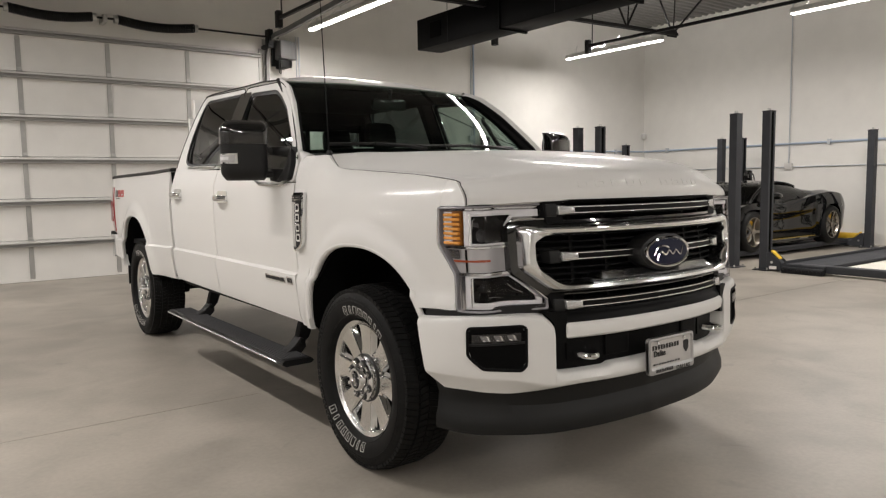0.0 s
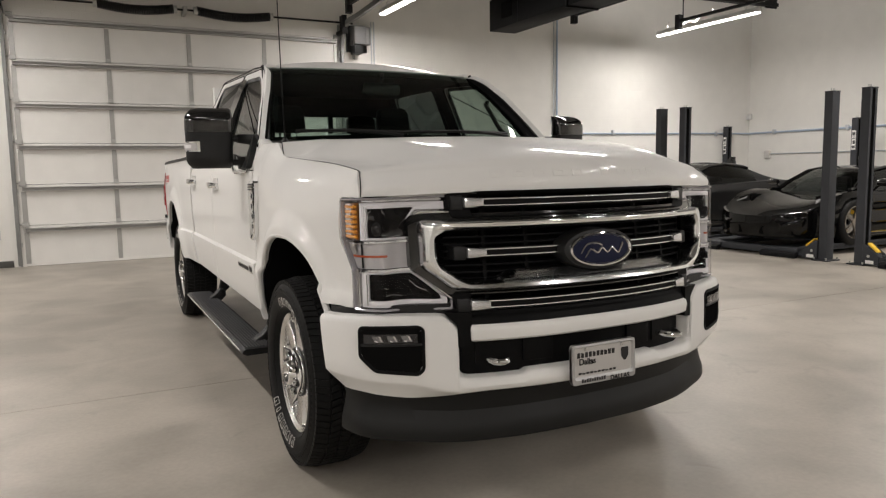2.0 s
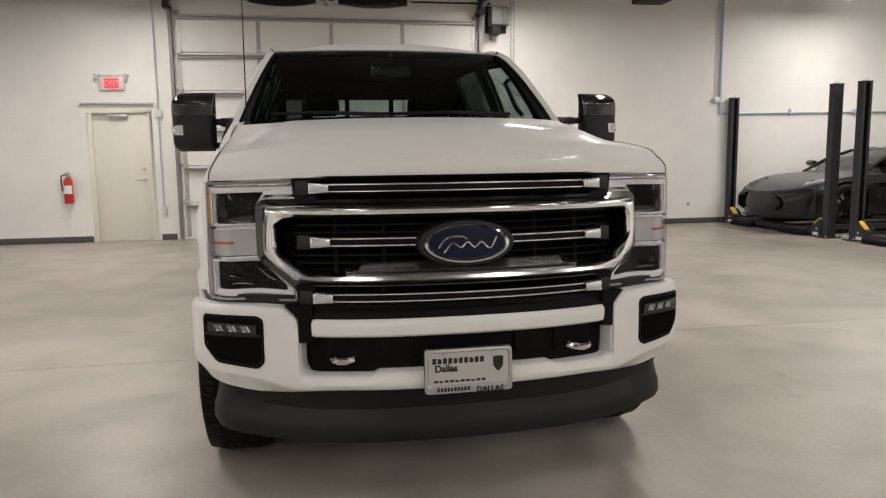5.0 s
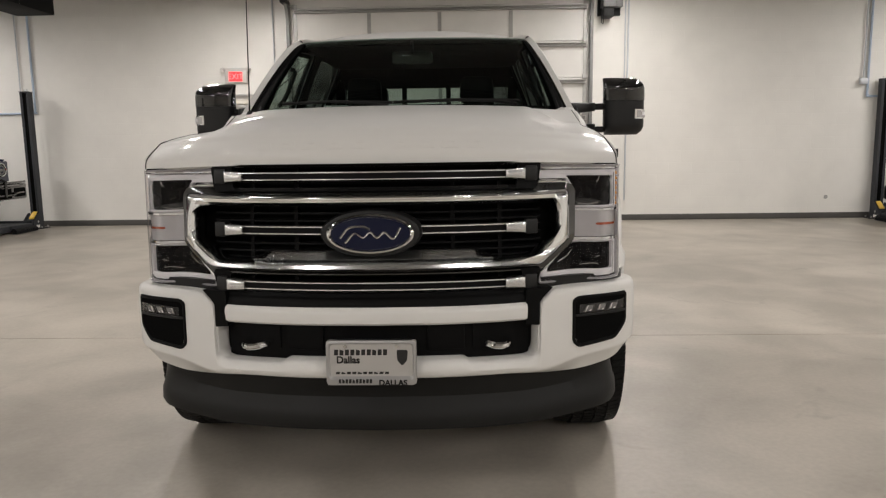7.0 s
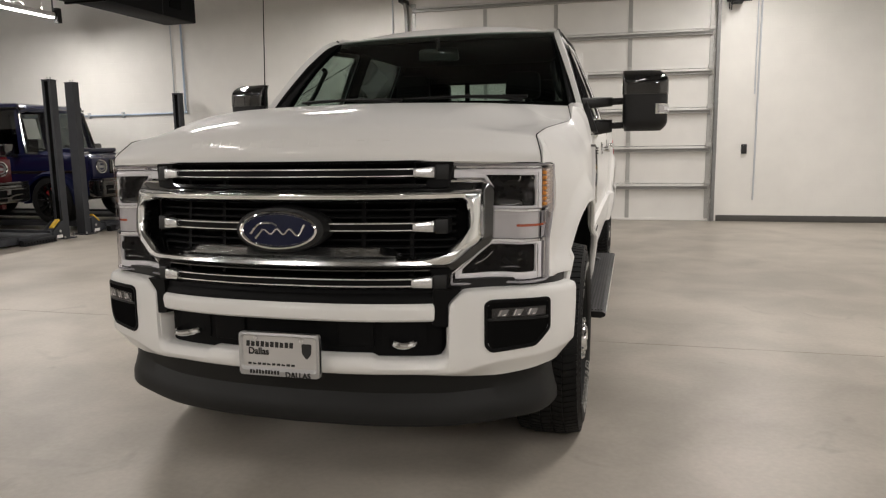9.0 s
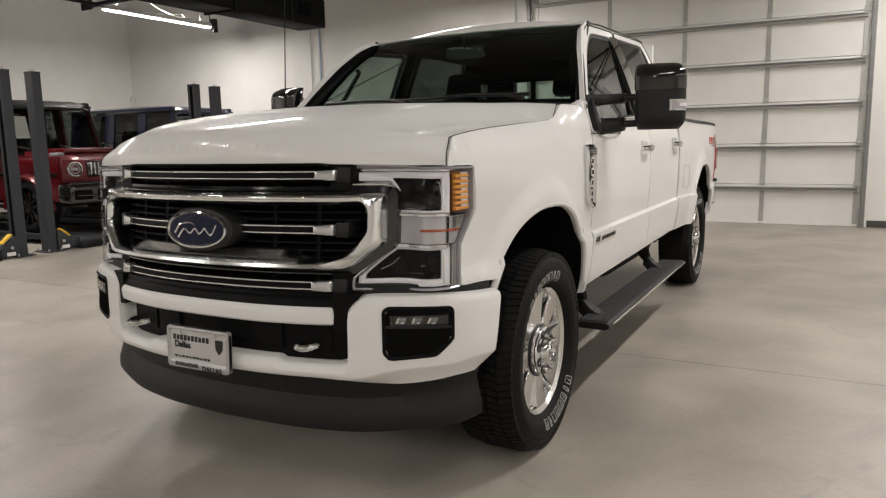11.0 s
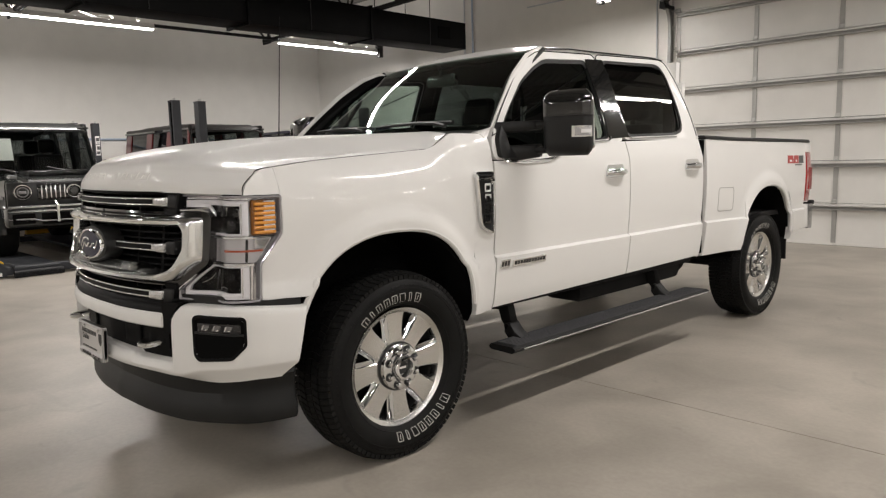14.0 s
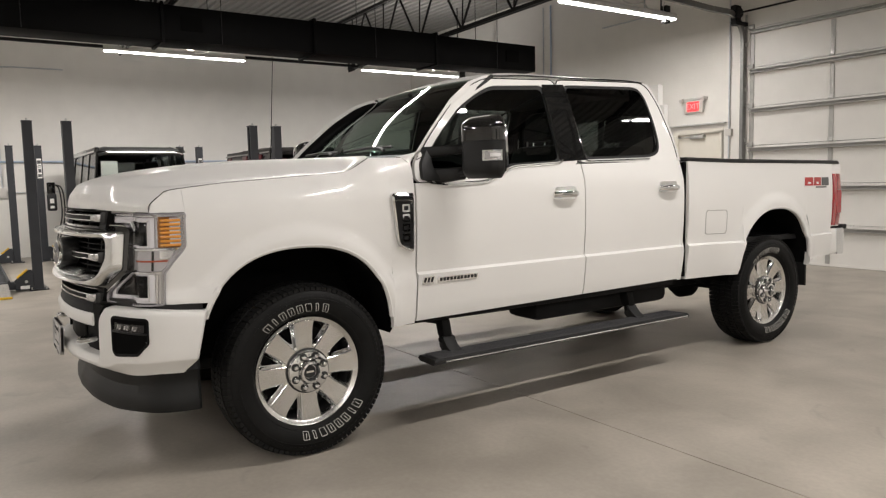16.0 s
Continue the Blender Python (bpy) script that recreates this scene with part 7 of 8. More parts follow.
def truck_wheel(x, y, s):
    """s: the outer side, +1 or -1 along x."""
    hub = part("wheel", Shape().lathe([(0.10, -0.16), (0.22, -0.16), (0.22, -0.10), (0.10, -0.10)], lambda a, b, h: (x + s * h, y + a, TYRE_R + b), 32), UNDER, truck, "polished eight-spoke alloy wheel with all-terrain tyre")
    P = lambda a, b, h: (x + s * h, y + 1.018 * a, max(0.001, TYRE_R + 0.004 + 1.022 * b))
    # tyre carcass
    prof = [(0.270, -0.215), (0.282, -0.232), (0.33, -0.246), (0.385, -0.24), (0.414, -0.215), (0.421, -0.17), (0.423, -0.10), (0.421, -0.03), (0.414, 0.015), (0.388, 0.036), (0.350, 0.043), (0.31, 0.036), (0.288, 0.020), (0.279, 0.004), (0.270, -0.02)]
    ty = part("tyre", Shape().lathe(prof, P, 96), RUBBER, hub, "black all-terrain tyre", smooth=50)
    # tread: five staggered rows of blocks
    tr = Shape()
    N = 88
    for row, (h0, h1) in enumerate(((-0.232, -0.178), (-0.172, -0.129), (-0.123, -0.080), (-0.074, -0.031), (-0.025, 0.030))):
        for k in range(N):
            t0 = 2 * math.pi * (k + 0.5 * (row % 2)) / N
            t1 = t0 + 2 * math.pi / N * 0.80
            skew = 0.026 * (1 if row % 2 else -1)
            ri, ro = 0.410, TYRE_R - (0.004 if row in (0, 4) else 0.0)
            v = []
            for r in (ri, ro):
                for t, h, q in ((t0, h0, 0), (t1, h0, 0), (t1, h1, skew), (t0, h1, skew)):
                    rr = r - (0.010 if (row == 0 and h == h0) or (row == 4 and h == h1) else 0)
                    v.append(P(rr * math.cos(t + q), rr * math.sin(t + q), h))
            tr.add(v, [(4, 5, 6, 7), (0, 1, 5, 4), (1, 2, 6, 5), (2, 3, 7, 6), (3, 0, 4, 7)])
    tagged(part("tread", tr, RUBBER, hub, smooth=20), "", "", "", "stuff")
    sh = Shape()
    for k in range(N):
        t0 = 2 * math.pi * k / N
        t1 = t0 + 2 * math.pi / N * (0.62 if k % 2 else 0.4)
        v = []
        for r, h in ((0.374, 0.0385), (0.414, 0.014)):
            for t in (t0, t1):
                v.append(P(r * math.cos(t), r * math.sin(t), h))
                v.append(P(r * math.cos(t), r * math.sin(t), h + 0.0035))
        sh.add(v, [(1, 3, 7, 5), (0, 1, 5, 4), (2, 6, 7, 3), (0, 2, 3, 1), (4, 5, 7, 6)])
    tagged(part("shoulder_tread", sh, RUBBER, hub, smooth=20), "", "", "", "stuff")
    for r in (0.296, 0.362):
        part("sidewall_ring", Shape().tube([P(r * math.cos(t), r * math.sin(t), 0.041 if r > 0.3 else 0.0265) for t in np.linspace(0, 2 * math.pi, 73)[:-1]], 0.0022, 5, closed=True), RUBBER, ty)
    # raised white sidewall marking as plain outlined blocks, twice round
    for base in (2.29, -0.70):
        for k in range(8):
            tc = base - k * 0.143
            half = 0.060 if k == 0 else (0.024 if k in (1, 6) else 0.050)
            sl = 0.012
            q = ring(Shape(), rounded([(-half - sl, 0.298), (half - sl, 0.298), (half + sl, 0.341), (-half + sl, 0.341)], 0.006, 2), rounded([(-half + 0.0085 - sl, 0.3008), (half - 0.0085 - sl, 0.3008), (half - 0.0085 + sl, 0.3382), (-half + 0.0085 + sl, 0.3382)], 0.003, 2),
                     lambda a, b, d: P(b * math.cos(tc + a), b * math.sin(tc + a), lerp_pts(b, ((0.282, 0.011), (0.31, 0.0355), (0.350, 0.0435))) + d), ((0, -0.004), (0, 0.0022), (1, 0.0022), (1, -0.004)), 32)
            mk = part("sidewall_mark", q, LETTER, ty, "white outlined sidewall mark")
            if k in (0, 2, 3, 4, 7):
                part("mark_stroke", Shape().add([P(r * math.cos(tc + a), r * math.sin(tc + a), lerp_pts(r, ((0.282, 0.011), (0.31, 0.0355), (0.350, 0.0435))) + 0.0022) for a, r in ((-0.006, 0.307), (0.006, 0.307), (0.010, 0.331), (-0.002, 0.331))], [(0, 1, 2, 3)]), LETTER, mk, flip=False)
    P = lambda a, b, h: (x + s * h, y + 1.03 * a, TYRE_R + 1.03 * b)
    # rim: dark barrel, polished lip and flat machined face
    rm = part("rim", Shape().lathe([(0.262, -0.24), (0.252, -0.22), (0.238, -0.19), (0.236, -0.06), (0.246, -0.05)], P, 72), UNDER, hub, smooth=50)
    part("rim_lip", Shape().lathe([(0.246, -0.055), (0.246, -0.014), (0.2485, -0.008), (0.2495, -0.0065), (0.264, -0.001), (0.270, 0.004), (0.272, 0.001), (0.268, -0.02), (0.262, -0.06)], P, 96), MACHINED, rm, smooth=40)
    part("brake_disc", Shape().lathe([(0.08, -0.15), (0.20, -0.15), (0.20, -0.125), (0.08, -0.125)], P, 36), UNDER, hub)
    # half width of a spoke's face along the radius, and its height
    arms = ((0.090, 0.034, -0.016), (0.115, 0.038, -0.017), (0.150, 0.0385, -0.017), (0.190, 0.042, -0.0145), (0.225, 0.047, -0.011), (0.240, 0.052, -0.0085), (0.2475, 0.060, -0.0072), (0.2505, 0.074, -0.0066))
    for k in range(8):
        t = 2 * math.pi * (k + 0.06) / 8
        c, sn = math.cos(t), math.sin(t)
        at = lambda r, u, h: P(r * c - u * sn, r * sn + u * c, h)
        side, face = [], []
        for r, w, h in arms:
            k1 = 1.0 if r < 0.24 else 0.45
            side.append([at(r, u, hh) for u, hh in ((-w - 0.019 * k1, h - 0.050), (-w - 0.018 * k1, h - 0.026), (-w - 0.012 * k1, h - 0.020), (-w - 0.007 * k1, h - 0.007), (-w, h - 0.0015), (w, h - 0.0015), (w + 0.007 * k1, h - 0.007), (w + 0.012 * k1, h - 0.020), (w + 0.018 * k1, h - 0.026), (w + 0.019 * k1, h - 0.050))])
            face.append([at(r, u, hh) for u, hh in ((-w, h - 0.003), (-w + 0.0012, h), (w - 0.0012, h), (w, h - 0.003))])
        sp = part("spoke", Shape().loops(side, caps=True), CHROME, rm, smooth=35)
        part("spoke_face", Shape().loops(face, caps=True), MACHINED, sp, smooth=20)
    part("hub_groove", Shape().lathe([(0.136, -0.05), (0.134, -0.026), (0.120, -0.020), (0.100, -0.022), (0.100, -0.05)], P, 48), POLISHED, rm, smooth=30)
    part("groove_ring", Shape().lathe([(0.112, -0.03), (0.112, -0.010), (0.104, -0.010), (0.104, -0.03)], P, 48), INK, hub)
    hc = part("hub_cover", Shape().lathe([(0.106, -0.04), (0.106, -0.004), (0.102, 0.010), (0.096, 0.014), (0.062, 0.016), (0.058, 0.034), (0.052, 0.044), (0.042, 0.046), (0.036, 0.034), (0.034, 0.014), (0.0, 0.012)], P, 48), CHROME, hub, smooth=40)
    for k in range(8):
        t = 2 * math.pi * (k + 0.5) / 8
        L = lambda a, b, h: P(0.081 * math.cos(t) + a, 0.081 * math.sin(t) + b, h)
        part("nut_recess", Shape().lathe([(0.0195, 0.004), (0.0195, 0.0185), (0.0165, 0.0185), (0.0150, 0.0155), (0.0, 0.0153)], L, 16), INK, hc)
        part("lug_nut", Shape().lathe([(0.0125, 0.005), (0.0125, 0.028), (0.009, 0.036), (0.0, 0.038)], L, 10), CHROME, hc)
    part("cap_badge", Shape().lathe([(0.033, 0.012), (0.031, 0.017), (0.0, 0.018)], P, 24), INK, hc)
    part("cap_bar", Shape().box(min(x + s * 0.016, x + s * 0.021), max(x + s * 0.016, x + s * 0.021), y - 0.020, y + 0.020, TYRE_R - 0.005, TYRE_R + 0.005), SATIN, hc)


for yy in (0.0, WB):
    for sx in (-1, 1):
        truck_wheel(sx * (0.979 if yy == 0 else 0.963), yy if yy == 0 else yy - 0.045, sx)


def truck_rear():
    part("tailgate", Shape().box(-0.86, 0.86, 5.05, 5.12, 0.78, 1.44), PEARL, truck, bevel=0.015)
    part("bed_front_panel", Shape().box(-0.93, 0.93, 2.965, 3.0, 0.75, 1.44), PEARL, truck)
    part("bed_floor", Shape().box(-0.93, 0.93, 2.97, 5.03, 0.82, 0.86), PLASTIC, truck)
    # black sheet added between cab and bed as the shade of the gap
    part("gap_filler", Shape().box(-0.975, 0.975, 2.944, 2.969, 0.62, 1.44), VOID, truck)
    rb = Shape()
    rows = []
    for u in np.linspace(-1, 1, 31):
        a = abs(u)
        y = 5.21 - 0.06 * a**4
        rows.append([(u * 0.985, y - 0.10, 0.66), (u * 0.985, y - 0.01, 0.655), (u * 0.985, y, 0.68), (u * 0.985, y, 0.86), (u * 0.985, y - 0.015, 0.885), (u * 0.985, y - 0.12, 0.885)])
    bumper = part("rear_bumper", rb.loops(rows, caps=True), CHROME, truck, "chrome rear step bumper", smooth=40)
    part("bumper_pad", Shape().box(-0.985, 0.985, 5.12, 5.20, 0.872, 0.915), PLASTIC, bumper, bevel=0.01)
    for s in (-1, 1):
        part("bed_corner", Shape().box(min(s * 0.86, s * 0.962), max(s * 0.86, s * 0.962), 4.93, 5.11, 0.90, 1.452), PEARL, truck, bevel=0.012)
        part("bumper_end", Shape().box(min(s * 0.93, s * 0.978), max(s * 0.93, s * 0.978), 4.940, 5.17, 0.66, 0.885), PEARL, bumper, bevel=0.025)
        part("mud_flap", Shape().box(min(s * 0.80, s * 0.975), max(s * 0.80, s * 0.975), 4.56, 4.575, 0.42, 0.68), PLASTIC, truck)
    # chassis
    for s in (-1, 1):
        part("frame_rail", Shape().box(min(s * 0.42, s * 0.50), max(s * 0.42, s * 0.50), -0.7, 5.0, 0.46, 0.62), UNDER, truck, bevel=0.01)
        part("damper", Shape().tube([(s * 0.56, 3.75, 0.85), (s * 0.60, 4.0, 0.38)], 0.035, 12), UNDER, truck)
        part("spring_pack", Shape().tube([(s * 0.60, 3.35, 0.62), (s * 0.60, 3.7, 0.50), (s * 0.60, 4.06, 0.46), (s * 0.60, 4.4, 0.50), (s * 0.60, 4.8, 0.62)], 0.035, 8), UNDER, truck)
    for y in (0.0, WB):
        ax = part("axle", Shape().tube([(-0.8, y, TYRE_R), (0.8, y, TYRE_R)], 0.055, 14), UNDER, truck)
        part("differential", Shape().lathe([(0.0, -0.17), (0.10, -0.15), (0.16, -0.06), (0.16, 0.06), (0.10, 0.15), (0.0, 0.17)], lambda a, b, h: (0.12 + a * 0.8, y + h, TYRE_R + b), 20), UNDER, ax)
    part("transmission", Shape().box(-0.28, 0.28, 0.3, 2.3, 0.44, 0.72), UNDER, truck, bevel=0.05)
    part("skid_tray", Shape().box(-0.6, 0.6, -0.75, 0.45, 0.40, 0.46), UNDER, truck, bevel=0.02)
    part("fuel_tank", Shape().box(0.48, 0.80, 1.7, 3.0, 0.42, 0.66), UNDER, truck, bevel=0.05)
    part("exhaust", Shape().tube(spline([(-0.35, 1.2, 0.48), (-0.38, 2.4, 0.46), (-0.55, 3.0, 0.47), (-0.62, 3.6, 0.60), (-0.70, 4.4, 0.62), (-0.75, 4.9, 0.52)], 30), 0.045, 12), UNDER, truck)
    part("drive_shaft", Shape().tube([(0, 2.3, 0.52), (0.1, 3.9, 0.46)], 0.045, 12), UNDER, truck)
    part("hitch", Shape().box(-0.35, 0.35, 4.95, 5.12, 0.48, 0.60), UNDER, truck, bevel=0.02)
    # unseen black box added to keep the engine bay dark behind the grille
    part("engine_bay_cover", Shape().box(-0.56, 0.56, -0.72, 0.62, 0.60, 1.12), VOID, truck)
    part("under_tray", Shape().box(-0.92, 0.92, 0.62, 2.92, 0.60, 0.62), UNDER, truck)
    part("bed_under", Shape().box(-0.90, 0.90, 2.96, 3.5, 0.62, 0.80), UNDER, truck)


truck_rear()


def settle_body(ob):
    """Sets the body on its springs: a little higher at the nose than at the tail."""
    for child in ob.children:
        if child.name.split(".")[0] in ("wheel", "axle", "running_board"):
            continue
        for v in child.data.vertices:
            x, y, z = v.co
            rise = lerp_pts(y, ((-0.95, 0.045), (0.0, 0.036), (0.65, 0.028), (2.93, 0.030), (3.5, 0.016), (5.1, 0.0)))
            v.co = (x * 1.004, y * 1.011 + 0.0091 * z - 0.0449, z + rise + 0.017 * (z - 1.0) + 0.04 * max(0.0, z - 1.5))
        settle_body(child)


settle_body(truck)

# ---- the other cars on the lifts ----
def paint(name, color, rough=0.35, metal=0.3):
    m = mat(name, color, rough=rough, metal=metal, var=0.02, rvar=0.02, coat=1.0, spec=0.2)
    m.node_tree.nodes["Principled BSDF"].inputs["Coat Roughness"].default_value = 0.03
    return m


BLUE_PAINT = paint("deep_blue_paint", (0.003, 0.005, 0.030))
CHERRY = paint("cherry_red_paint", (0.085, 0.003, 0.006))
GREY_GREEN = paint("dark_grey_paint", (0.014, 0.015, 0.015))
MATTE_GREY = mat("matte_charcoal_paint", (0.012, 0.012, 0.0125), rough=0.34, metal=0.3, var=0.03, coat=0.25)
DARK_ROOF = mat("dark_roof_paint", (0.012, 0.011, 0.010), rough=0.5, coat=0.12, spec=0.2)
BLACK_PAINT = mat("black_paint", (0.0025, 0.0025, 0.0025), rough=0.05, var=0, rvar=0.01, spec=0.28)
CAR_GLASS = thin_glass("car_glass", (0.74, 0.78, 0.76), fres=1.4)
CAR_DARK = thin_glass("dark_car_glass", (0.14, 0.15, 0.148))
BRONZE = mat("bronze_alloy", (0.36, 0.33, 0.29), rough=0.25, metal=1.0)
DARK_ALLOY = mat("black_alloy", (0.03, 0.03, 0.03), rough=0.25, metal=0.8)
SILL_LINE = mat("dull_yellow_line", (0.20, 0.14, 0.02), rough=0.4)
ROOF_FABRIC = mat("black_soft_roof", (0.010, 0.010, 0.010), rough=0.85, var=0.15)


def car_wheel(parent, x, y, s, r, w, alloy, caliper, spokes=10):
    """A wheel at ground height 0: x along the car, y across; s is the outer side."""
    P = lambda a, b, h: (x + a, y + s * h, r + b)
    ty = part("wheel", Shape().lathe([(r * 0.70, -w), (r * 0.86, -w - 0.008), (r * 0.97, -w + 0.012), (r, -w + 0.04), (r, -0.04), (r * 0.97, -0.008), (r * 0.86, 0.010), (r * 0.72, 0.004), (r * 0.70, -0.02)], P, 40), RUBBER, parent, smooth=50)
    rim = part("rim", Shape().lathe([(r * 0.70, -w), (r * 0.64, -w * 0.8), (r * 0.64, -0.05), (r * 0.70, -0.01), (r * 0.715, 0.004), (r * 0.68, 0.004), (r * 0.655, -0.02)], P, 40), alloy, ty, smooth=50)
    part("brake_disc", Shape().lathe([(0.05, -w * 0.55), (r * 0.52, -w * 0.55), (r * 0.52, -w * 0.45), (0.05, -w * 0.45)], P, 28), STILE, rim)
    cal = Shape().lathe([(r * 0.38, -w * 0.62), (r * 0.56, -w * 0.62), (r * 0.56, -w * 0.36), (r * 0.38, -w * 0.36)], P, 8, 0.3, 1.4)
    part("caliper", cal, caliper, rim)
    for k in range(spokes):
        t = 2 * math.pi * k / spokes
        c, sn = math.cos(t), math.sin(t)
        rows = []
        for rr, hw, h in ((r * 0.14, 0.022, -0.015), (r * 0.42, 0.016, -0.022), (r * 0.67, 0.021, -0.006)):
            rows.append([P(rr * c - u * sn, rr * sn + u * c, hh) for u, hh in ((-hw, h - 0.03), (-hw, h), (hw, h), (hw, h - 0.03))])
        part("spoke", Shape().loops(rows, caps=True), alloy, rim)
    part("hub_cap", Shape().lathe([(r * 0.17, -0.03), (r * 0.16, -0.006), (0.0, -0.002)], P, 20), alloy, rim)
    return ty


def settle_car(ob, low, high):
    """Sets a body onto its wheels: heights below the bonnet line times low, the cabin above it times high."""
    for child in ob.children:
        if not child.name.startswith("wheel"):
            for v in child.data.vertices:
                v.co.z = low * min(v.co.z, 1.2) + high * max(v.co.z - 1.2, 0.0)
            settle_car(child, low, high)


def off_roader(body, label, roof=None, bumper_paint=None):
    """A boxy four-door off-roader. Local frame: x from the grille (0) back to the tail, y across, wheels on z = 0."""
    car = thing("off_road_car", label, "car", "boxy off-roaders")
    roof = roof or body
    HW = 0.86
    # lower body with wheel arches cut into the sill line
    for s in (-1, 1):
        def lo(x):
            z = max(arch_z(x, 0.78, 0.40, 0.47, 0.47, 2.6), arch_z(x, 3.63, 0.40, 0.47, 0.47, 2.6))
            return max(z, 0.52)
        xs = sorted(set([round(v, 4) for v in arch_stations(0.78, 0.47, 0.06, 2.2) + arch_stations(3.63, 0.47, 2.2, 4.42)]))
        rows = []
        for x in xs:
            a = lo(x)
            rows.append([(x, s * (HW - (0.03 if z > 1.16 else 0) * (z - 1.16) / 0.06), z) for z in [a + (1.19 - a) * j / 8 for j in range(9)]])
        part("side_panel", Shape().slab(rows, lambda p, s=s: (p[0], p[1] - s * 0.03, p[2])), body, car, smooth=30)
        part("rub_strip", Shape().box(0.10, 4.40, min(s * HW, s * (HW + 0.018)), max(s * HW, s * (HW + 0.018)), 0.90, 0.95), GLOSS_BLACK, car, bevel=0.006)
        for x0 in (0.78, 3.63):
            rows = []
            for t in np.linspace(-0.05, math.pi + 0.05, 22):
                c, sn = math.cos(t), math.sin(t)
                rows.append([(x0 - q * c, s * yy, 0.40 + q * sn) for q, yy in ((0.46, HW - 0.02), (0.46, HW + 0.10), (0.50, HW + 0.11), (0.54, HW + 0.06), (0.55, HW - 0.02))])
            part("arch_flare", Shape().loops(rows, caps=True), body, car, smooth=40)
            car_wheel(car, x0, s * (HW + 0.06), s, 0.40, 0.28, DARK_ALLOY, RED_PAINT, 10)
        # upper cabin: windows between pillars
        top, bot = 1.80, 1.22
        def side(x, z):
            return (x, s * (HW - 0.03 - 0.17 * (z - 1.19)), z)
        for (xa, xb), (xc, xd) in (((1.32, 1.50), (1.42, 1.55)), ((2.22, 2.22), (2.42, 2.42)), ((3.10, 3.10), (3.36, 3.36)), ((4.14, 4.14), (4.42, 4.40))):
            pil = Shape().add([side(xa, bot), side(xc, bot), side(xd, top), side(xb, top)] + [(p[0], p[1] - s * 0.05, p[2]) for p in (side(xa, bot), side(xc, bot), side(xd, top), side(xb, top))], [(0, 1, 2, 3), (7, 6, 5, 4), (0, 4, 5, 1), (1, 5, 6, 2), (2, 6, 7, 3), (3, 7, 4, 0)])
            part("pillar", pil, body, car)
        for x0, x1, x2, x3 in ((1.42, 2.22, 2.22, 1.55), (2.42, 3.10, 3.10, 2.42), (3.36, 4.14, 4.14, 3.36)):
            gl = Shape().add([(p[0], p[1] - s * 0.015, p[2]) for p in (side(x0, bot), side(x1, bot), side(x2, top), side(x3, top))], [(0, 1, 2, 3)])
            part("side_window", gl, CAR_DARK, car, "dark tinted window")
        part("belt_rail", Shape().box(1.20, 4.42, min(s * (HW - 0.06), s * (HW - 0.02)), max(s * (HW - 0.06), s * (HW - 0.02)), 1.18, 1.23), body, car, bevel=0.006)
        part("cant_rail", Shape().box(1.48, 4.40, min(s * 0.66, s * 0.74), max(s * 0.66, s * 0.74), 1.79, 1.87), roof, car, bevel=0.02)
        part("gutter", Shape().box(1.46, 4.41, min(s * 0.735, s * 0.755), max(s * 0.735, s * 0.755), 1.80, 1.825), GLOSS_BLACK, car)
        part("door_handle", Shape().box(2.08, 2.24, min(s * HW, s * (HW + 0.035)), max(s * HW, s * (HW + 0.035)), 1.05, 1.09), body, car, bevel=0.01)
        part("door_handle", Shape().box(2.98, 3.12, min(s * HW, s * (HW + 0.035)), max(s * HW, s * (HW + 0.035)), 1.05, 1.09), body, car, bevel=0.01)
        mr = part("door_mirror", Shape().prism(rounded([(0.90, 1.20), (1.10, 1.20), (1.10, 1.36), (0.92, 1.36)], 0.04), lambda a, b, d, s=s: (1.47 + d, s * a, b), -0.05, 0.07), GLOSS_BLACK, car, bevel=0.02)
        part("mirror_foot", Shape().box(1.44, 1.52, min(s * 0.82, s * 0.92), max(s * 0.82, s * 0.92), 1.19, 1.23), GLOSS_BLACK, mr)
        # turn lamp on the wing, headlamp
        part("turn_lamp", Shape().box(0.20, 0.42, s * 0.70 - 0.05, s * 0.70 + 0.05, 1.205, 1.25), CAR_LAMP, car, "clear indicator on the wing", bevel=0.02)
        hl = part("headlamp", Shape().lathe([(0.125, 0.10), (0.125, 0.0), (0.112, -0.022), (0.100, -0.018)], lambda a, b, h, s=s: (0.0 + h, s * 0.655 + a, 1.01 + b), 28), CHROME, car, "round headlamp with chrome ring", smooth=50)
        part("reflector", Shape().lathe([(0.104, -0.012), (0.08, 0.02), (0.0, 0.05)], lambda a, b, h, s=s: (h, s * 0.655 + a, 1.01 + b), 24), LAMP_DARK, hl)
        part("halo", Shape().tube([(-0.012, s * 0.655 + 0.07 * math.cos(t), 1.01 + 0.07 * math.sin(t)) for t in np.linspace(0, 2 * math.pi, 25)[:-1]], 0.010, 6, closed=True), CAR_LAMP, hl)
        part("lamp_block", Shape().box(-0.012, 0.012, s * 0.655 - 0.05, s * 0.655 + 0.05, 0.985, 1.03), CAR_LAMP, hl, bevel=0.006)
        part("running_board", Shape().box(1.30, 3.12, min(s * 0.84, s * 0.98), max(s * 0.84, s * 0.98), 0.40, 0.45), GLOSS_BLACK, car, bevel=0.015)
    # front
    part("front_panel", Shape().box(0.0, 0.07, -HW + 0.01, HW - 0.01, 0.80, 1.16), body, car, bevel=0.02)
    gr = part("grille", Shape().box(-0.025, 0.02, -0.47, 0.47, 0.88, 1.13), GLOSS_BLACK, car, "black grille with bright upright bars", bevel=0.012)
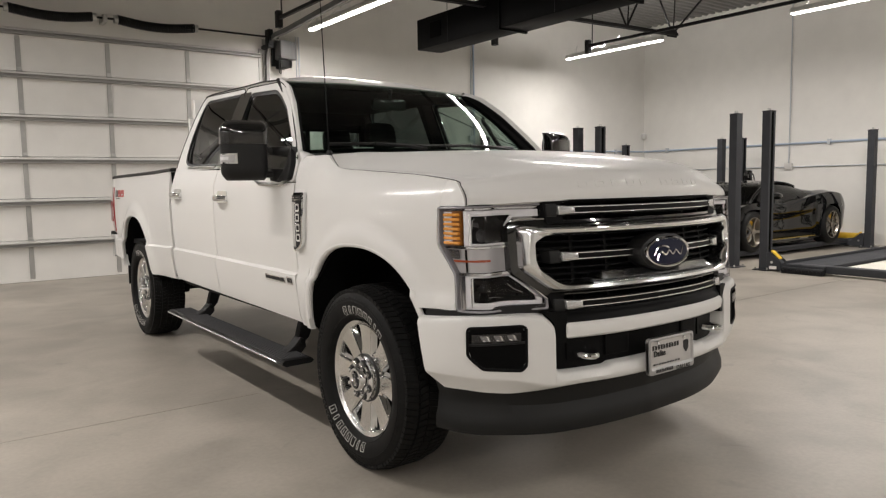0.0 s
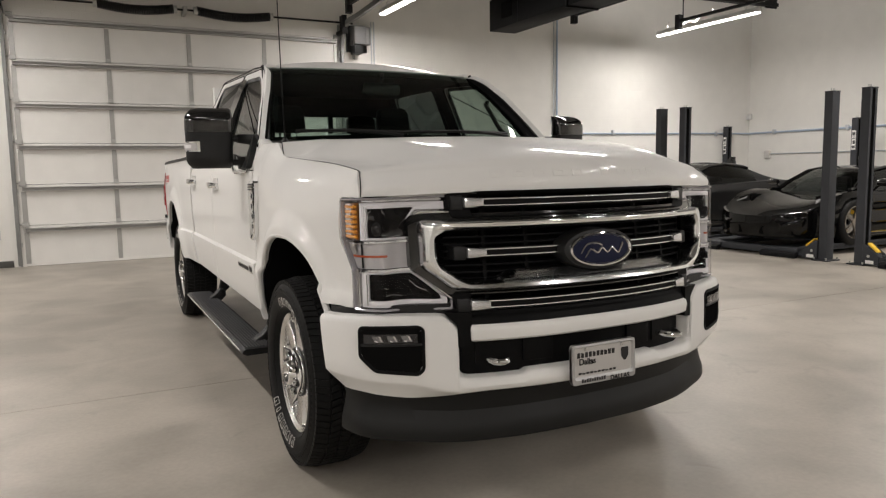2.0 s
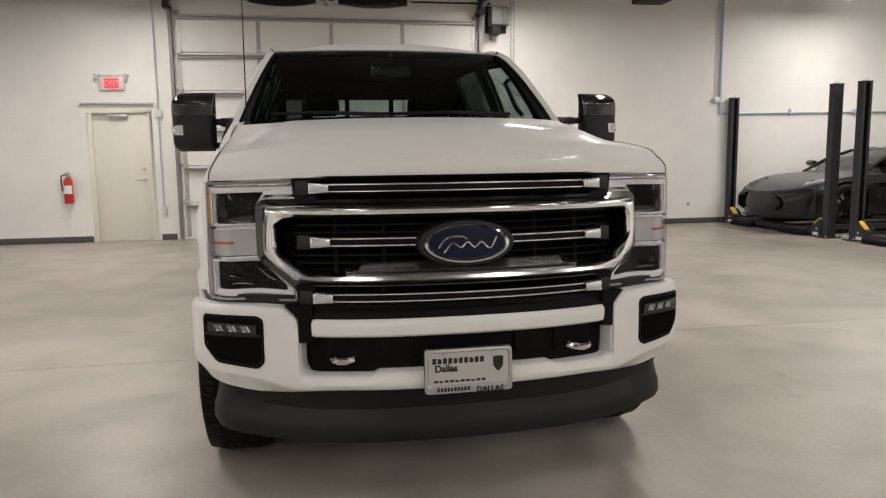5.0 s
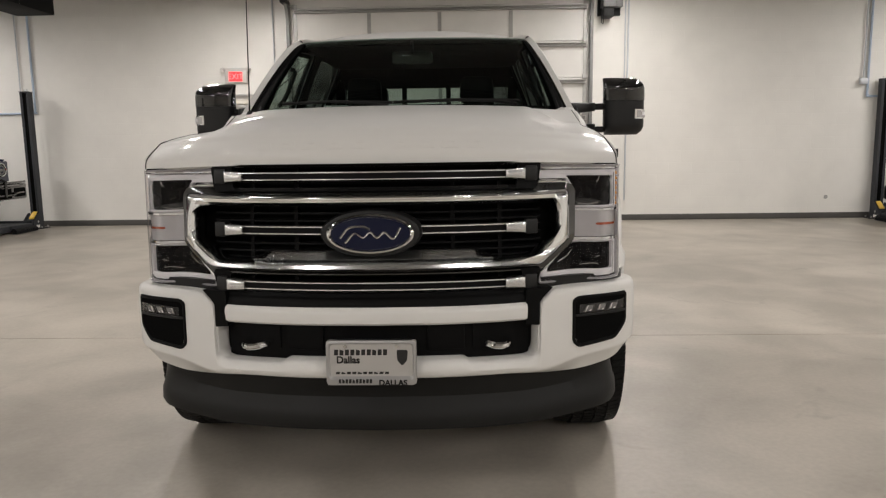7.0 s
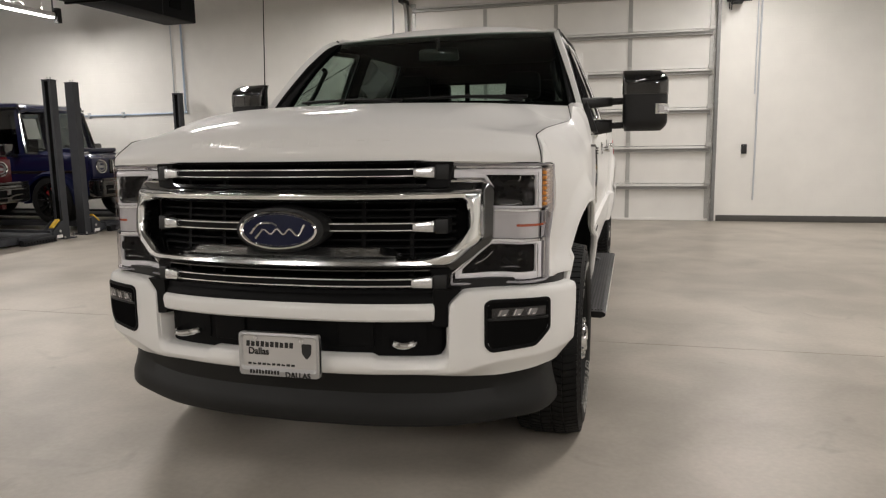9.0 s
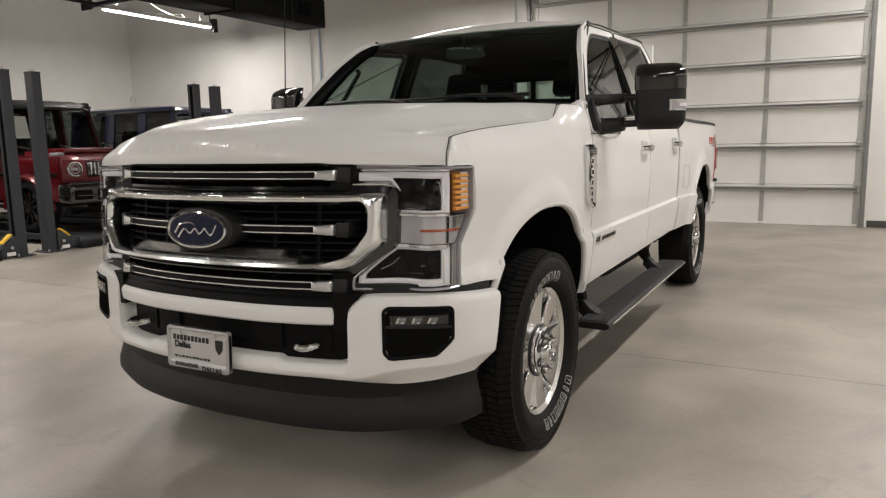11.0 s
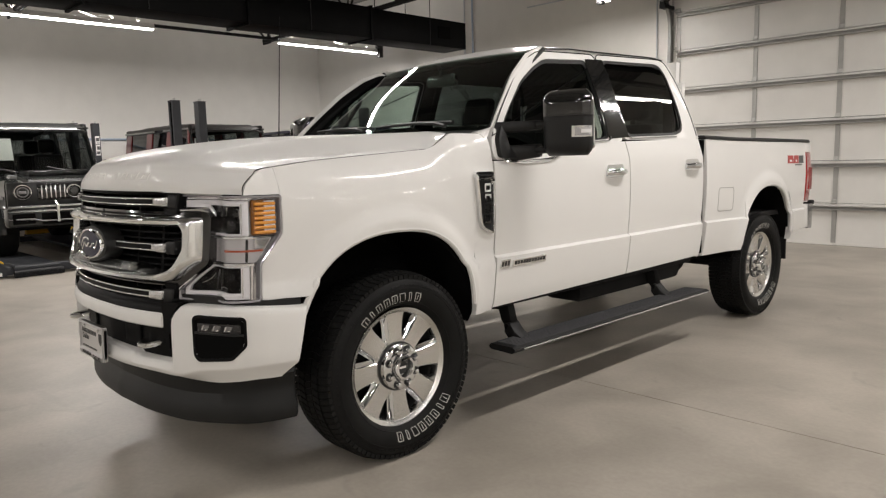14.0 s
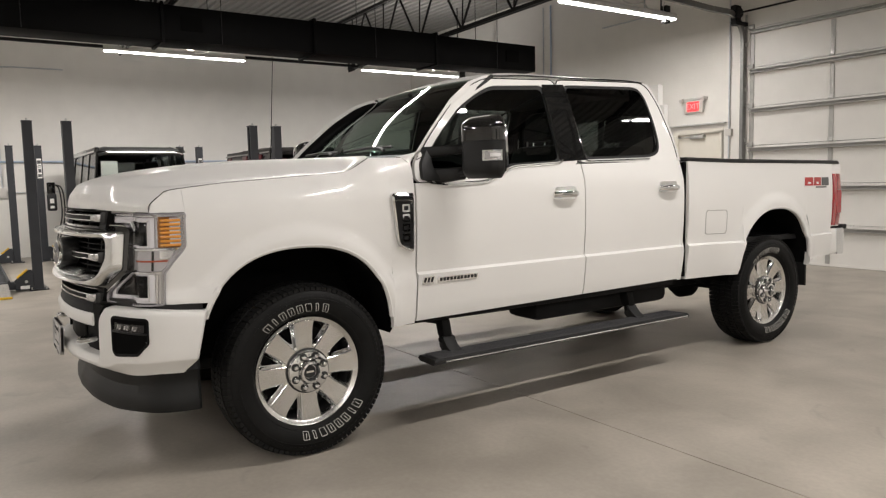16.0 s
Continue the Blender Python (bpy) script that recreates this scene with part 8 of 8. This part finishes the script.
    for k in range(15):
        y = -0.42 + k * 0.06
        if abs(y) > 0.10:
            part("grille_bar", Shape().box(-0.042, -0.022, y - 0.009, y + 0.009, 0.905, 1.105), SATIN, gr, bevel=0.004)
    em = part("round_badge", Shape().tube([(-0.052, 0.095 * math.cos(t), 1.005 + 0.095 * math.sin(t)) for t in np.linspace(0, 2 * math.pi, 29)[:-1]], 0.010, 6, closed=True), CHROME, gr, "plain chrome ring badge")
    part("badge_disc", Shape().tube([(-0.05, 0, 1.005), (-0.035, 0, 1.005)], 0.05, 20), GLOSS_BLACK, em)
    bl = Shape()
    rows = []
    for x, w, z in ((0.02, 0.845, 1.165), (0.05, 0.845, 1.19), (0.3, 0.84, 1.215), (0.8, 0.835, 1.245), (1.30, 0.83, 1.265)):
        rows.append([(x, u * w, z - 0.035 * (abs(u) > 0.68) - 0.0 * u) for u in (-1, -0.94, -0.70, -0.66, -0.3, 0, 0.3, 0.66, 0.70, 0.94, 1)])
    hood = part("bonnet", bl.slab(rows, lambda p: (p[0], p[1], p[2] - 0.05)), body, car, smooth=30)
    part("bonnet_dome", Shape().box(0.55, 1.28, -0.42, 0.42, 1.235, 1.295), body, hood, bevel=0.02)
    # bumper with bright bars
    bp = part("front_bumper", Shape().box(-0.24, 0.06, -0.92, 0.92, 0.50, 0.79), bumper_paint or body, car, bevel=0.04)
    part("lower_intake", Shape().box(-0.25, -0.2, -0.5, 0.5, 0.53, 0.70), VOID, bp, bevel=0.01)
    for s in (-1, 1):
        part("side_intake", Shape().box(-0.25, -0.2, min(s * 0.58, s * 0.86), max(s * 0.58, s * 0.86), 0.55, 0.70), VOID, bp, bevel=0.01)
    for z in (0.585, 0.735, 0.80):
        pts = [(-0.27 + 0.05 * abs(u) ** 4, 0.90 * u, z - (0.07 * smooth01(0.55, 0.7, abs(u)) if z < 0.6 else 0) * -0.5) for u in np.linspace(-1, 1, 19)]
        part("bumper_bar", Shape().tube(pts, 0.017, 8), BUMPER_TRIM[0], bp)
    for y in (-0.30, 0.30):
        part("guard_post", Shape().tube([(-0.285, y, 0.56), (-0.29, y, 0.82), (-0.2, y, 0.86)], 0.022, 8), BUMPER_TRIM[0], bp)
    # windscreen, roof, tail
    ws = [(1.30, -0.80, 1.235), (1.30, 0.80, 1.235), (1.47, 0.70, 1.80), (1.47, -0.70, 1.80)]
    part("windscreen", Shape().add(ws, [(0, 1, 2, 3)]), CAR_GLASS, car, "dark windscreen")
    fr = Shape()
    for a, b in ((0, 1), (1, 2), (2, 3), (3, 0)):
        fr.tube([ws[a], ws[b]], 0.022, 8)
    part("screen_frame", fr, GLOSS_BLACK, car)
    for y in (-0.45, 0.30):
        part("wiper", Shape().tube([(1.27, y, 1.26), (1.31, y + 0.35, 1.32), (1.325, y + 0.40, 1.335)], 0.010, 6), PLASTIC, car)
    part("window_sticker", Shape().add([(1.365, 0.40, 1.42), (1.365, 0.68, 1.42), (1.445, 0.66, 1.68), (1.445, 0.40, 1.68)], [(0, 1, 2, 3)]), PAPER, car, "white price sheet inside the windscreen")
    rows = []
    for x, z in ((1.44, 1.80), (1.50, 1.855), (1.70, 1.885), (2.6, 1.90), (3.8, 1.895), (4.32, 1.87), (4.42, 1.80)):
        rows.append([(x, u * 0.735, z - 0.03 * abs(u) ** 5 + 0.012 * (abs(abs(u) - 0.75) < 0.06)) for u in np.linspace(-1, 1, 17)])
    part("roof", Shape().slab(rows, lambda p: (p[0], p[1], p[2] - 0.03)), roof, car, smooth=35)
    part("tail_panel", Shape().box(4.36, 4.44, -HW + 0.01, HW - 0.01, 0.52, 1.22), body, car, bevel=0.02)
    part("tail_window_frame", Shape().box(4.36, 4.41, -0.76, 0.76, 1.22, 1.30).box(4.36, 4.41, -0.72, 0.72, 1.74, 1.82), body, car)
    part("rear_window", Shape().add([(4.39, -0.74, 1.28), (4.39, 0.74, 1.28), (4.38, 0.69, 1.76), (4.38, -0.69, 1.76)], [(0, 1, 2, 3)]), CAR_DARK, car)
    sp = part("spare_wheel", Shape().tube([(4.45, 0, 1.05), (4.66, 0, 1.05)], 0.38, 32), GLOSS_BLACK, car, bevel=0.02)
    part("floor_pan", Shape().box(0.1, 4.4, -0.8, 0.8, 0.46, 0.56), UNDER, car)
    # unseen black box added so the space under the bonnet stays dark
    part("engine_cover", Shape().box(0.08, 1.28, -0.45, 0.45, 0.56, 1.12), VOID, car)
    part("dashboard", Shape().box(1.32, 1.75, -0.76, 0.76, 1.0, 1.235), TRIM_DARK, car, bevel=0.05)
    for y in (-0.38, 0.38):
        for x in (2.25, 3.15):
            st = part("seat", Shape().box(x - 0.3, x + 0.22, y - 0.25, y + 0.25, 0.80, 1.0), SEAT_DARK, car, bevel=0.06)
            part("backrest", Shape().box(x + 0.14, x + 0.30, y - 0.24, y + 0.24, 0.95, 1.50), SEAT_DARK, st, bevel=0.05)
            part("headrest", Shape().box(x + 0.2, x + 0.30, y - 0.13, y + 0.13, 1.52, 1.70), SEAT_DARK, st, bevel=0.04)
    settle_car(car, 0.93, 1.29)
    for ax in (0.78, 3.63):
        part("axle", Shape().tube([(ax, -0.8, 0.40), (ax, 0.8, 0.40)], 0.05, 10), UNDER, car)
    return car


BUMPER_TRIM = [SATIN]


def sports_car(kind, body, label):
    """A low two-door car. Local frame: x from the nose (0) to the tail, y across, wheels on z = 0."""
    car = thing("sports_car", label, "car", "low sports cars")
    gt = kind == "gt"
    L = 4.68 if gt else 4.57
    W = 0.965
    fw, rw = (0.93, 3.735) if gt else (1.10, 3.75)
    rf, rr = 0.345, 0.355
    # stations: x, half width, sill z, shoulder z, deck z (centre height)
    if gt:
        st = [(0.0, 0.62, 0.30, 0.46, 0.52), (0.12, 0.80, 0.20, 0.55, 0.62), (0.45, 0.92, 0.16, 0.70, 0.73), (0.93, 0.965, 0.16, 0.80, 0.82), (1.5, 0.95, 0.16, 0.82, 0.90), (2.2, 0.93, 0.16, 0.84, 0.90), (3.0, 0.94, 0.16, 0.88, 0.92), (3.735, 0.97, 0.18, 0.91, 0.95), (4.3, 0.92, 0.25, 0.90, 0.93), (4.60, 0.80, 0.40, 0.86, 0.90), (4.68, 0.72, 0.45, 0.80, 0.84)]
        roof = [(1.35, 0.72, 0.88), (1.75, 0.66, 1.10), (2.2, 0.60, 1.25), (2.7, 0.57, 1.29), (3.2, 0.56, 1.24), (3.8, 0.58, 1.06), (4.2, 0.62, 0.93)]
    else:
        st = [(0.0, 0.45, 0.26, 0.34, 0.40), (0.10, 0.70, 0.15, 0.42, 0.48), (0.40, 0.88, 0.13, 0.60, 0.58), (0.75, 0.95, 0.13, 0.76, 0.66), (1.10, 0.965, 0.13, 0.82, 0.72), (1.6, 0.95, 0.13, 0.80, 0.80), (2.2, 0.92, 0.13, 0.80, 0.84), (2.9, 0.95, 0.13, 0.88, 0.90), (3.4, 0.985, 0.14, 0.95, 0.98), (3.75, 0.99, 0.16, 0.97, 1.0), (4.2, 0.95, 0.22, 0.93, 0.96), (4.5, 0.86, 0.32, 0.86, 0.90), (4.57, 0.78, 0.40, 0.80, 0.84)]
        roof = [(1.30, 0.70, 0.78), (1.65, 0.62, 0.98), (2.05, 0.56, 1.15), (2.45, 0.53, 1.20), (2.85, 0.53, 1.17), (3.3, 0.52, 1.08), (3.9, 0.50, 0.99)]

    def at(x, col):
        return float(np.interp(x, [p[0] for p in st], [p[col] for p in st]))

    def smooth_at(x, col):
        return sum(at(min(L, max(0, x + d)), col) for d in (-0.10, -0.05, 0, 0.05, 0.10)) / 5
    xs = sorted(set([round(v, 4) for v in arch_stations(fw, 0.38, 0.0, 2.4) + arch_stations(rw, 0.40, 2.4, L)]))
    for s in (-1, 1):
        rows = []
        for x in xs:
            a = max(arch_z(x, fw, rf, 0.38, 0.375), arch_z(x, rw, rr, 0.40, 0.39), smooth_at(x, 2))
            w, sh = smooth_at(x, 1), max(smooth_at(x, 3), a + 0.03)
            row = []
            for j in range(13):
                t = j / 12
                z = a + (sh - a) * t
                zz = (z - 0.15) / max(0.1, sh - 0.15)
                bulge = -0.05 * (1 - zz) ** 2 - 0.06 * max(0, zz - 0.7) ** 2 / 0.09 - (0.035 * math.exp(-(((zz - 0.55) / 0.18) ** 2)) if 1.5 < x < 3.1 else 0)
                row.append((x, s * (w + bulge), z))
            rows.append(row)
        part("side_panel", Shape().slab(rows, lambda p, s=s: (p[0], p[1] - s * 0.03, p[2])), body, car, smooth=40)
        if gt:
            part("side_strake", Shape().prism(rounded([(1.38, 0.60), (1.75, 0.66), (1.75, 0.70), (1.36, 0.68)], 0.01), lambda a, b, d, s=s: (a, s * (0.925 + d), b), 0, 0.02), GLOSS_BLACK, car)
        else:
            part("side_intake", Shape().prism(rounded([(2.75, 0.72), (3.10, 0.80), (3.12, 0.90), (2.98, 0.90)], 0.02), lambda a, b, d, s=s: (a, s * (0.93 + 0.03 * (a - 2.75) + d), b), -0.02, 0.016), VOID, car, "dark side air intake")
            part("sill_stripe", Shape().box(1.55, 3.25, min(s * 0.90, s * 0.925), max(s * 0.90, s * 0.925), 0.172, 0.186), SILL_LINE, car, "thin yellow sill line")
        part("sill", Shape().box(1.4, 3.3, min(s * 0.80, s * 0.915), max(s * 0.80, s * 0.915), 0.12, 0.18), GLOSS_BLACK, car, bevel=0.01)
        for x0, r in ((fw, rf), (rw, rr)):
            car_wheel(car, x0, s * (smooth_at(x0, 1) - 0.012), s, r, 0.26, DARK_ALLOY if gt else BRONZE, INK if gt else YELLOW, 10 if gt else 5)
            part("wheel_housing", Shape().box(x0 - 0.42, x0 + 0.42, min(s * 0.58, s * 0.62), max(s * 0.58, s * 0.62), 0.15, 0.74), VOID, car)
        # lamps
        hx = 0.38 if gt else 0.62
        pts = [(hx - 0.14, 0.74), (hx + 0.34, 0.885), (hx + 0.30, 0.80), (hx, 0.66)]
        hl = part("headlamp", Shape().prism(rounded([(a, b) for a, b in pts], 0.03), lambda a, b, d, s=s: (a, s * (b - 0.02), (smooth_at(a, 3) + smooth_at(a, 4)) / 2 + 0.012 + d - 0.10 * (b - 0.7)), -0.03, 0.012), CAR_LAMP, car, "swept-back headlamp", bevel=0.006)
        part("door_mirror", Shape().lathe([(0.0, -0.11), (0.055, -0.09), (0.075, 0.0), (0.06, 0.08), (0.0, 0.10)], lambda a, b, h, s=s: (1.70 + a, s * 0.98 + h, (0.99 if gt else 0.93) + b * 0.8), 16), GLOSS_BLACK, car, smooth=50)
        part("mirror_stem", Shape().tube([(1.72, s * 0.80, 0.85 if gt else 0.80), (1.70, s * 0.93, 0.96 if gt else 0.90)], 0.015, 6), GLOSS_BLACK, car)
        tl = Shape().tube([(L - 0.02, s * 0.62 + 0.07 * math.cos(t), 0.74 + 0.07 * math.sin(t)) for t in np.linspace(0, 2 * math.pi, 17)[:-1]], 0.02, 6, closed=True)
        part("tail_lamp", tl, RED_LENS, car)
    # upper deck from shoulder to shoulder
    rows = []
    for x in [L * k / 44 for k in range(45)]:
        w, sh, dz = smooth_at(x, 1) - 0.06, smooth_at(x, 3), smooth_at(x, 4)
        fen = 0.0 if gt else 0.03 * math.exp(-(((x - fw) / 0.45) ** 2)) + 0.03 * math.exp(-(((x - rw) / 0.5) ** 2))
        rows.append([(x, u * w, sh + (dz - sh) * (1 - abs(u) ** 2.2) + fen * math.exp(-(((abs(u) - 0.80) / 0.14) ** 2))) for u in np.linspace(-1, 1, 25)])
    deck = part("upper_body", Shape().slab(rows, lambda p: (p[0], p[1] * 0.98, p[2] - 0.03)), body, car, smooth=45)
    # nose and tail
    rows = []
    for z in np.linspace(0, 1, 7):
        row = []
        for u in np.linspace(-1, 1, 21):
            w = 0.90 - 0.10 * (z - 0.45) ** 2
            x = 0.0 + 0.40 * abs(u) ** 3 + 0.05 * (z - 0.6) ** 2
            row.append((x - 0.03, u * w, 0.13 + (0.42 if gt else 0.32) * z + (0.10 * abs(u) ** 2 if z > 0.5 else 0)))
        rows.append(row)
    nose_o = part("front_bumper", Shape().slab(rows, lambda p: (p[0] + 0.05, p[1] * 0.97, p[2])), body, car, smooth=50)
    if gt:
        part("grille", Shape().prism(rounded([(-0.55, 0.34), (-0.44, 0.52), (0.44, 0.52), (0.55, 0.34), (0.48, 0.25), (-0.48, 0.25)], 0.04), lambda a, b, d: (-0.035 + 0.40 * (abs(a) / 0.9) ** 3 - d, a, b), -0.02, 0.012), VOID, nose_o, "wide dark front grille")
    else:
        for s in (-1, 1):
            part("front_intake", Shape().prism(rounded([(s * 0.16, 0.18), (s * 0.66, 0.18), (s * 0.60, 0.32), (s * 0.20, 0.30)], 0.03), lambda a, b, d: (-0.02 + 0.40 * (abs(a) / 0.9) ** 3 - d, a, b), -0.02, 0.014), VOID, nose_o, "dark front intake")
    part("splitter", Shape().loops([[(-0.05 + 0.42 * abs(u) ** 3, u * 0.90, 0.115), (-0.07 + 0.42 * abs(u) ** 3, u * 0.91, 0.12), (-0.05 + 0.42 * abs(u) ** 3, u * 0.90, 0.13), (0.1 + 0.42 * abs(u) ** 3, u * 0.88, 0.125)] for u in np.linspace(-1, 1, 21)], caps=True), DARK_ALLOY, nose_o)
    part("tail_panel", Shape().slab([[(L - 0.02 - 0.10 * abs(u) ** 3, u * 0.78, z) for u in np.linspace(-1, 1, 13)] for z in np.linspace(0.30, 0.84, 6)], lambda p: (p[0] - 0.04, p[1], p[2])), body, car, smooth=50)
    part("underfloor", Shape().box(0.3, L - 0.2, -0.78, 0.78, 0.12, 0.20), UNDER, car)
    part("cabin_tub", Shape().box(1.4, 3.2, -0.7, 0.7, 0.2, 0.62), TRIM_DARK, car)
    # greenhouse: glass below, roof skin above
    def rf_at(x, col):
        return float(np.interp(x, [p[0] for p in roof], [p[col] for p in roof]))
    xs2 = [roof[0][0] + (roof[-1][0] - roof[0][0]) * k / 30 for k in range(31)]
    for s in (-1, 1):
        rows = []
        for x in xs2:
            lo_z, hi_z = smooth_at(x, 3) - 0.01, max(rf_at(x, 2) - 0.05, smooth_at(x, 3))
            w0, w1 = smooth_at(x, 1) - 0.13, rf_at(x, 1)
            rows.append([(x, s * (w0 + (w1 - w0) * t), lo_z + (hi_z - lo_z) * t + 0.02 * math.sin(math.pi * t)) for t in np.linspace(0, 1, 7)])
        part("side_window", Shape().grid(rows[3:22]), CAR_DARK, car, "dark side window", flip=False)
        rest = Shape().slab(rows[21:], lambda p, s=s: (p[0], p[1] - s * 0.02, p[2]))
        part("rear_quarter", rest, ROOF_FABRIC if gt else body, car, smooth=45)
        part("screen_pillar", Shape().tube([(rows[k][6][0], rows[k][6][1] + s * 0.005, rows[k][6][2] + 0.01) for k in range(0, 22)], 0.028, 8), body if not gt else GLOSS_BLACK, car)
    rows = []
    for x in xs2:
        hz, w1 = rf_at(x, 2), rf_at(x, 1)
        rows.append([(x, u * w1, hz - 0.05 * abs(u) ** 2.5) for u in np.linspace(-1, 1, 15)])
    k = 11
    part("windscreen", Shape().grid(rows[: k + 1]), CAR_GLASS, car, "raked windscreen", flip=False)
    part("roof", Shape().slab(rows[k:22], lambda p: (p[0], p[1], p[2] - 0.03)), ROOF_FABRIC if gt else body, car, smooth=45)
    part("rear_screen", Shape().slab(rows[21:], lambda p: (p[0], p[1], p[2] - 0.02)), ROOF_FABRIC if gt else BLACK_PAINT, car, smooth=45)
    for y in (-0.36, 0.36):
        st_o = part("seat", Shape().box(2.05, 2.55, y - 0.24, y + 0.24, 0.34, 0.5), SEAT_DARK, car, bevel=0.05)
        part("backrest", Shape().box(2.5, 2.66, y - 0.22, y + 0.22, 0.45, 1.0), SEAT_DARK, st_o, bevel=0.05)
    return car


def park_cars():
    deck = 0.125
    gt = sports_car("gt", MATTE_GREY, "matte charcoal grand tourer with black soft top on a lift")
    gt.matrix_basis = pose(7.05, 7.66, deck)
    sc = sports_car("mid", BLACK_PAINT, "glossy black mid-engined sports car with yellow brake calipers on a lift")
    sc.matrix_basis = pose(7.46, 4.50, deck)
    BUMPER_TRIM[0] = GLOSS_BLACK
    b = off_roader(BLUE_PAINT, "deep blue boxy off-road car with black bumper on a lift", bumper_paint=GLOSS_BLACK)
    b.matrix_basis = pose(-7.12, 7.27, deck - 0.02, 0, 0, 180)
    r = off_roader(CHERRY, "cherry red boxy off-road car with dark roof on a lift", roof=DARK_ROOF, bumper_paint=GLOSS_BLACK)
    r.matrix_basis = pose(-7.47, 4.36, deck, 0, 0, 180)
    BUMPER_TRIM[0] = SATIN
    g = off_roader(GREY_GREEN, "dark grey boxy off-road car with chrome bumper bars on a lift")
    g.matrix_basis = pose(-7.82, 1.29, deck, 0, 0, 180)


park_cars()
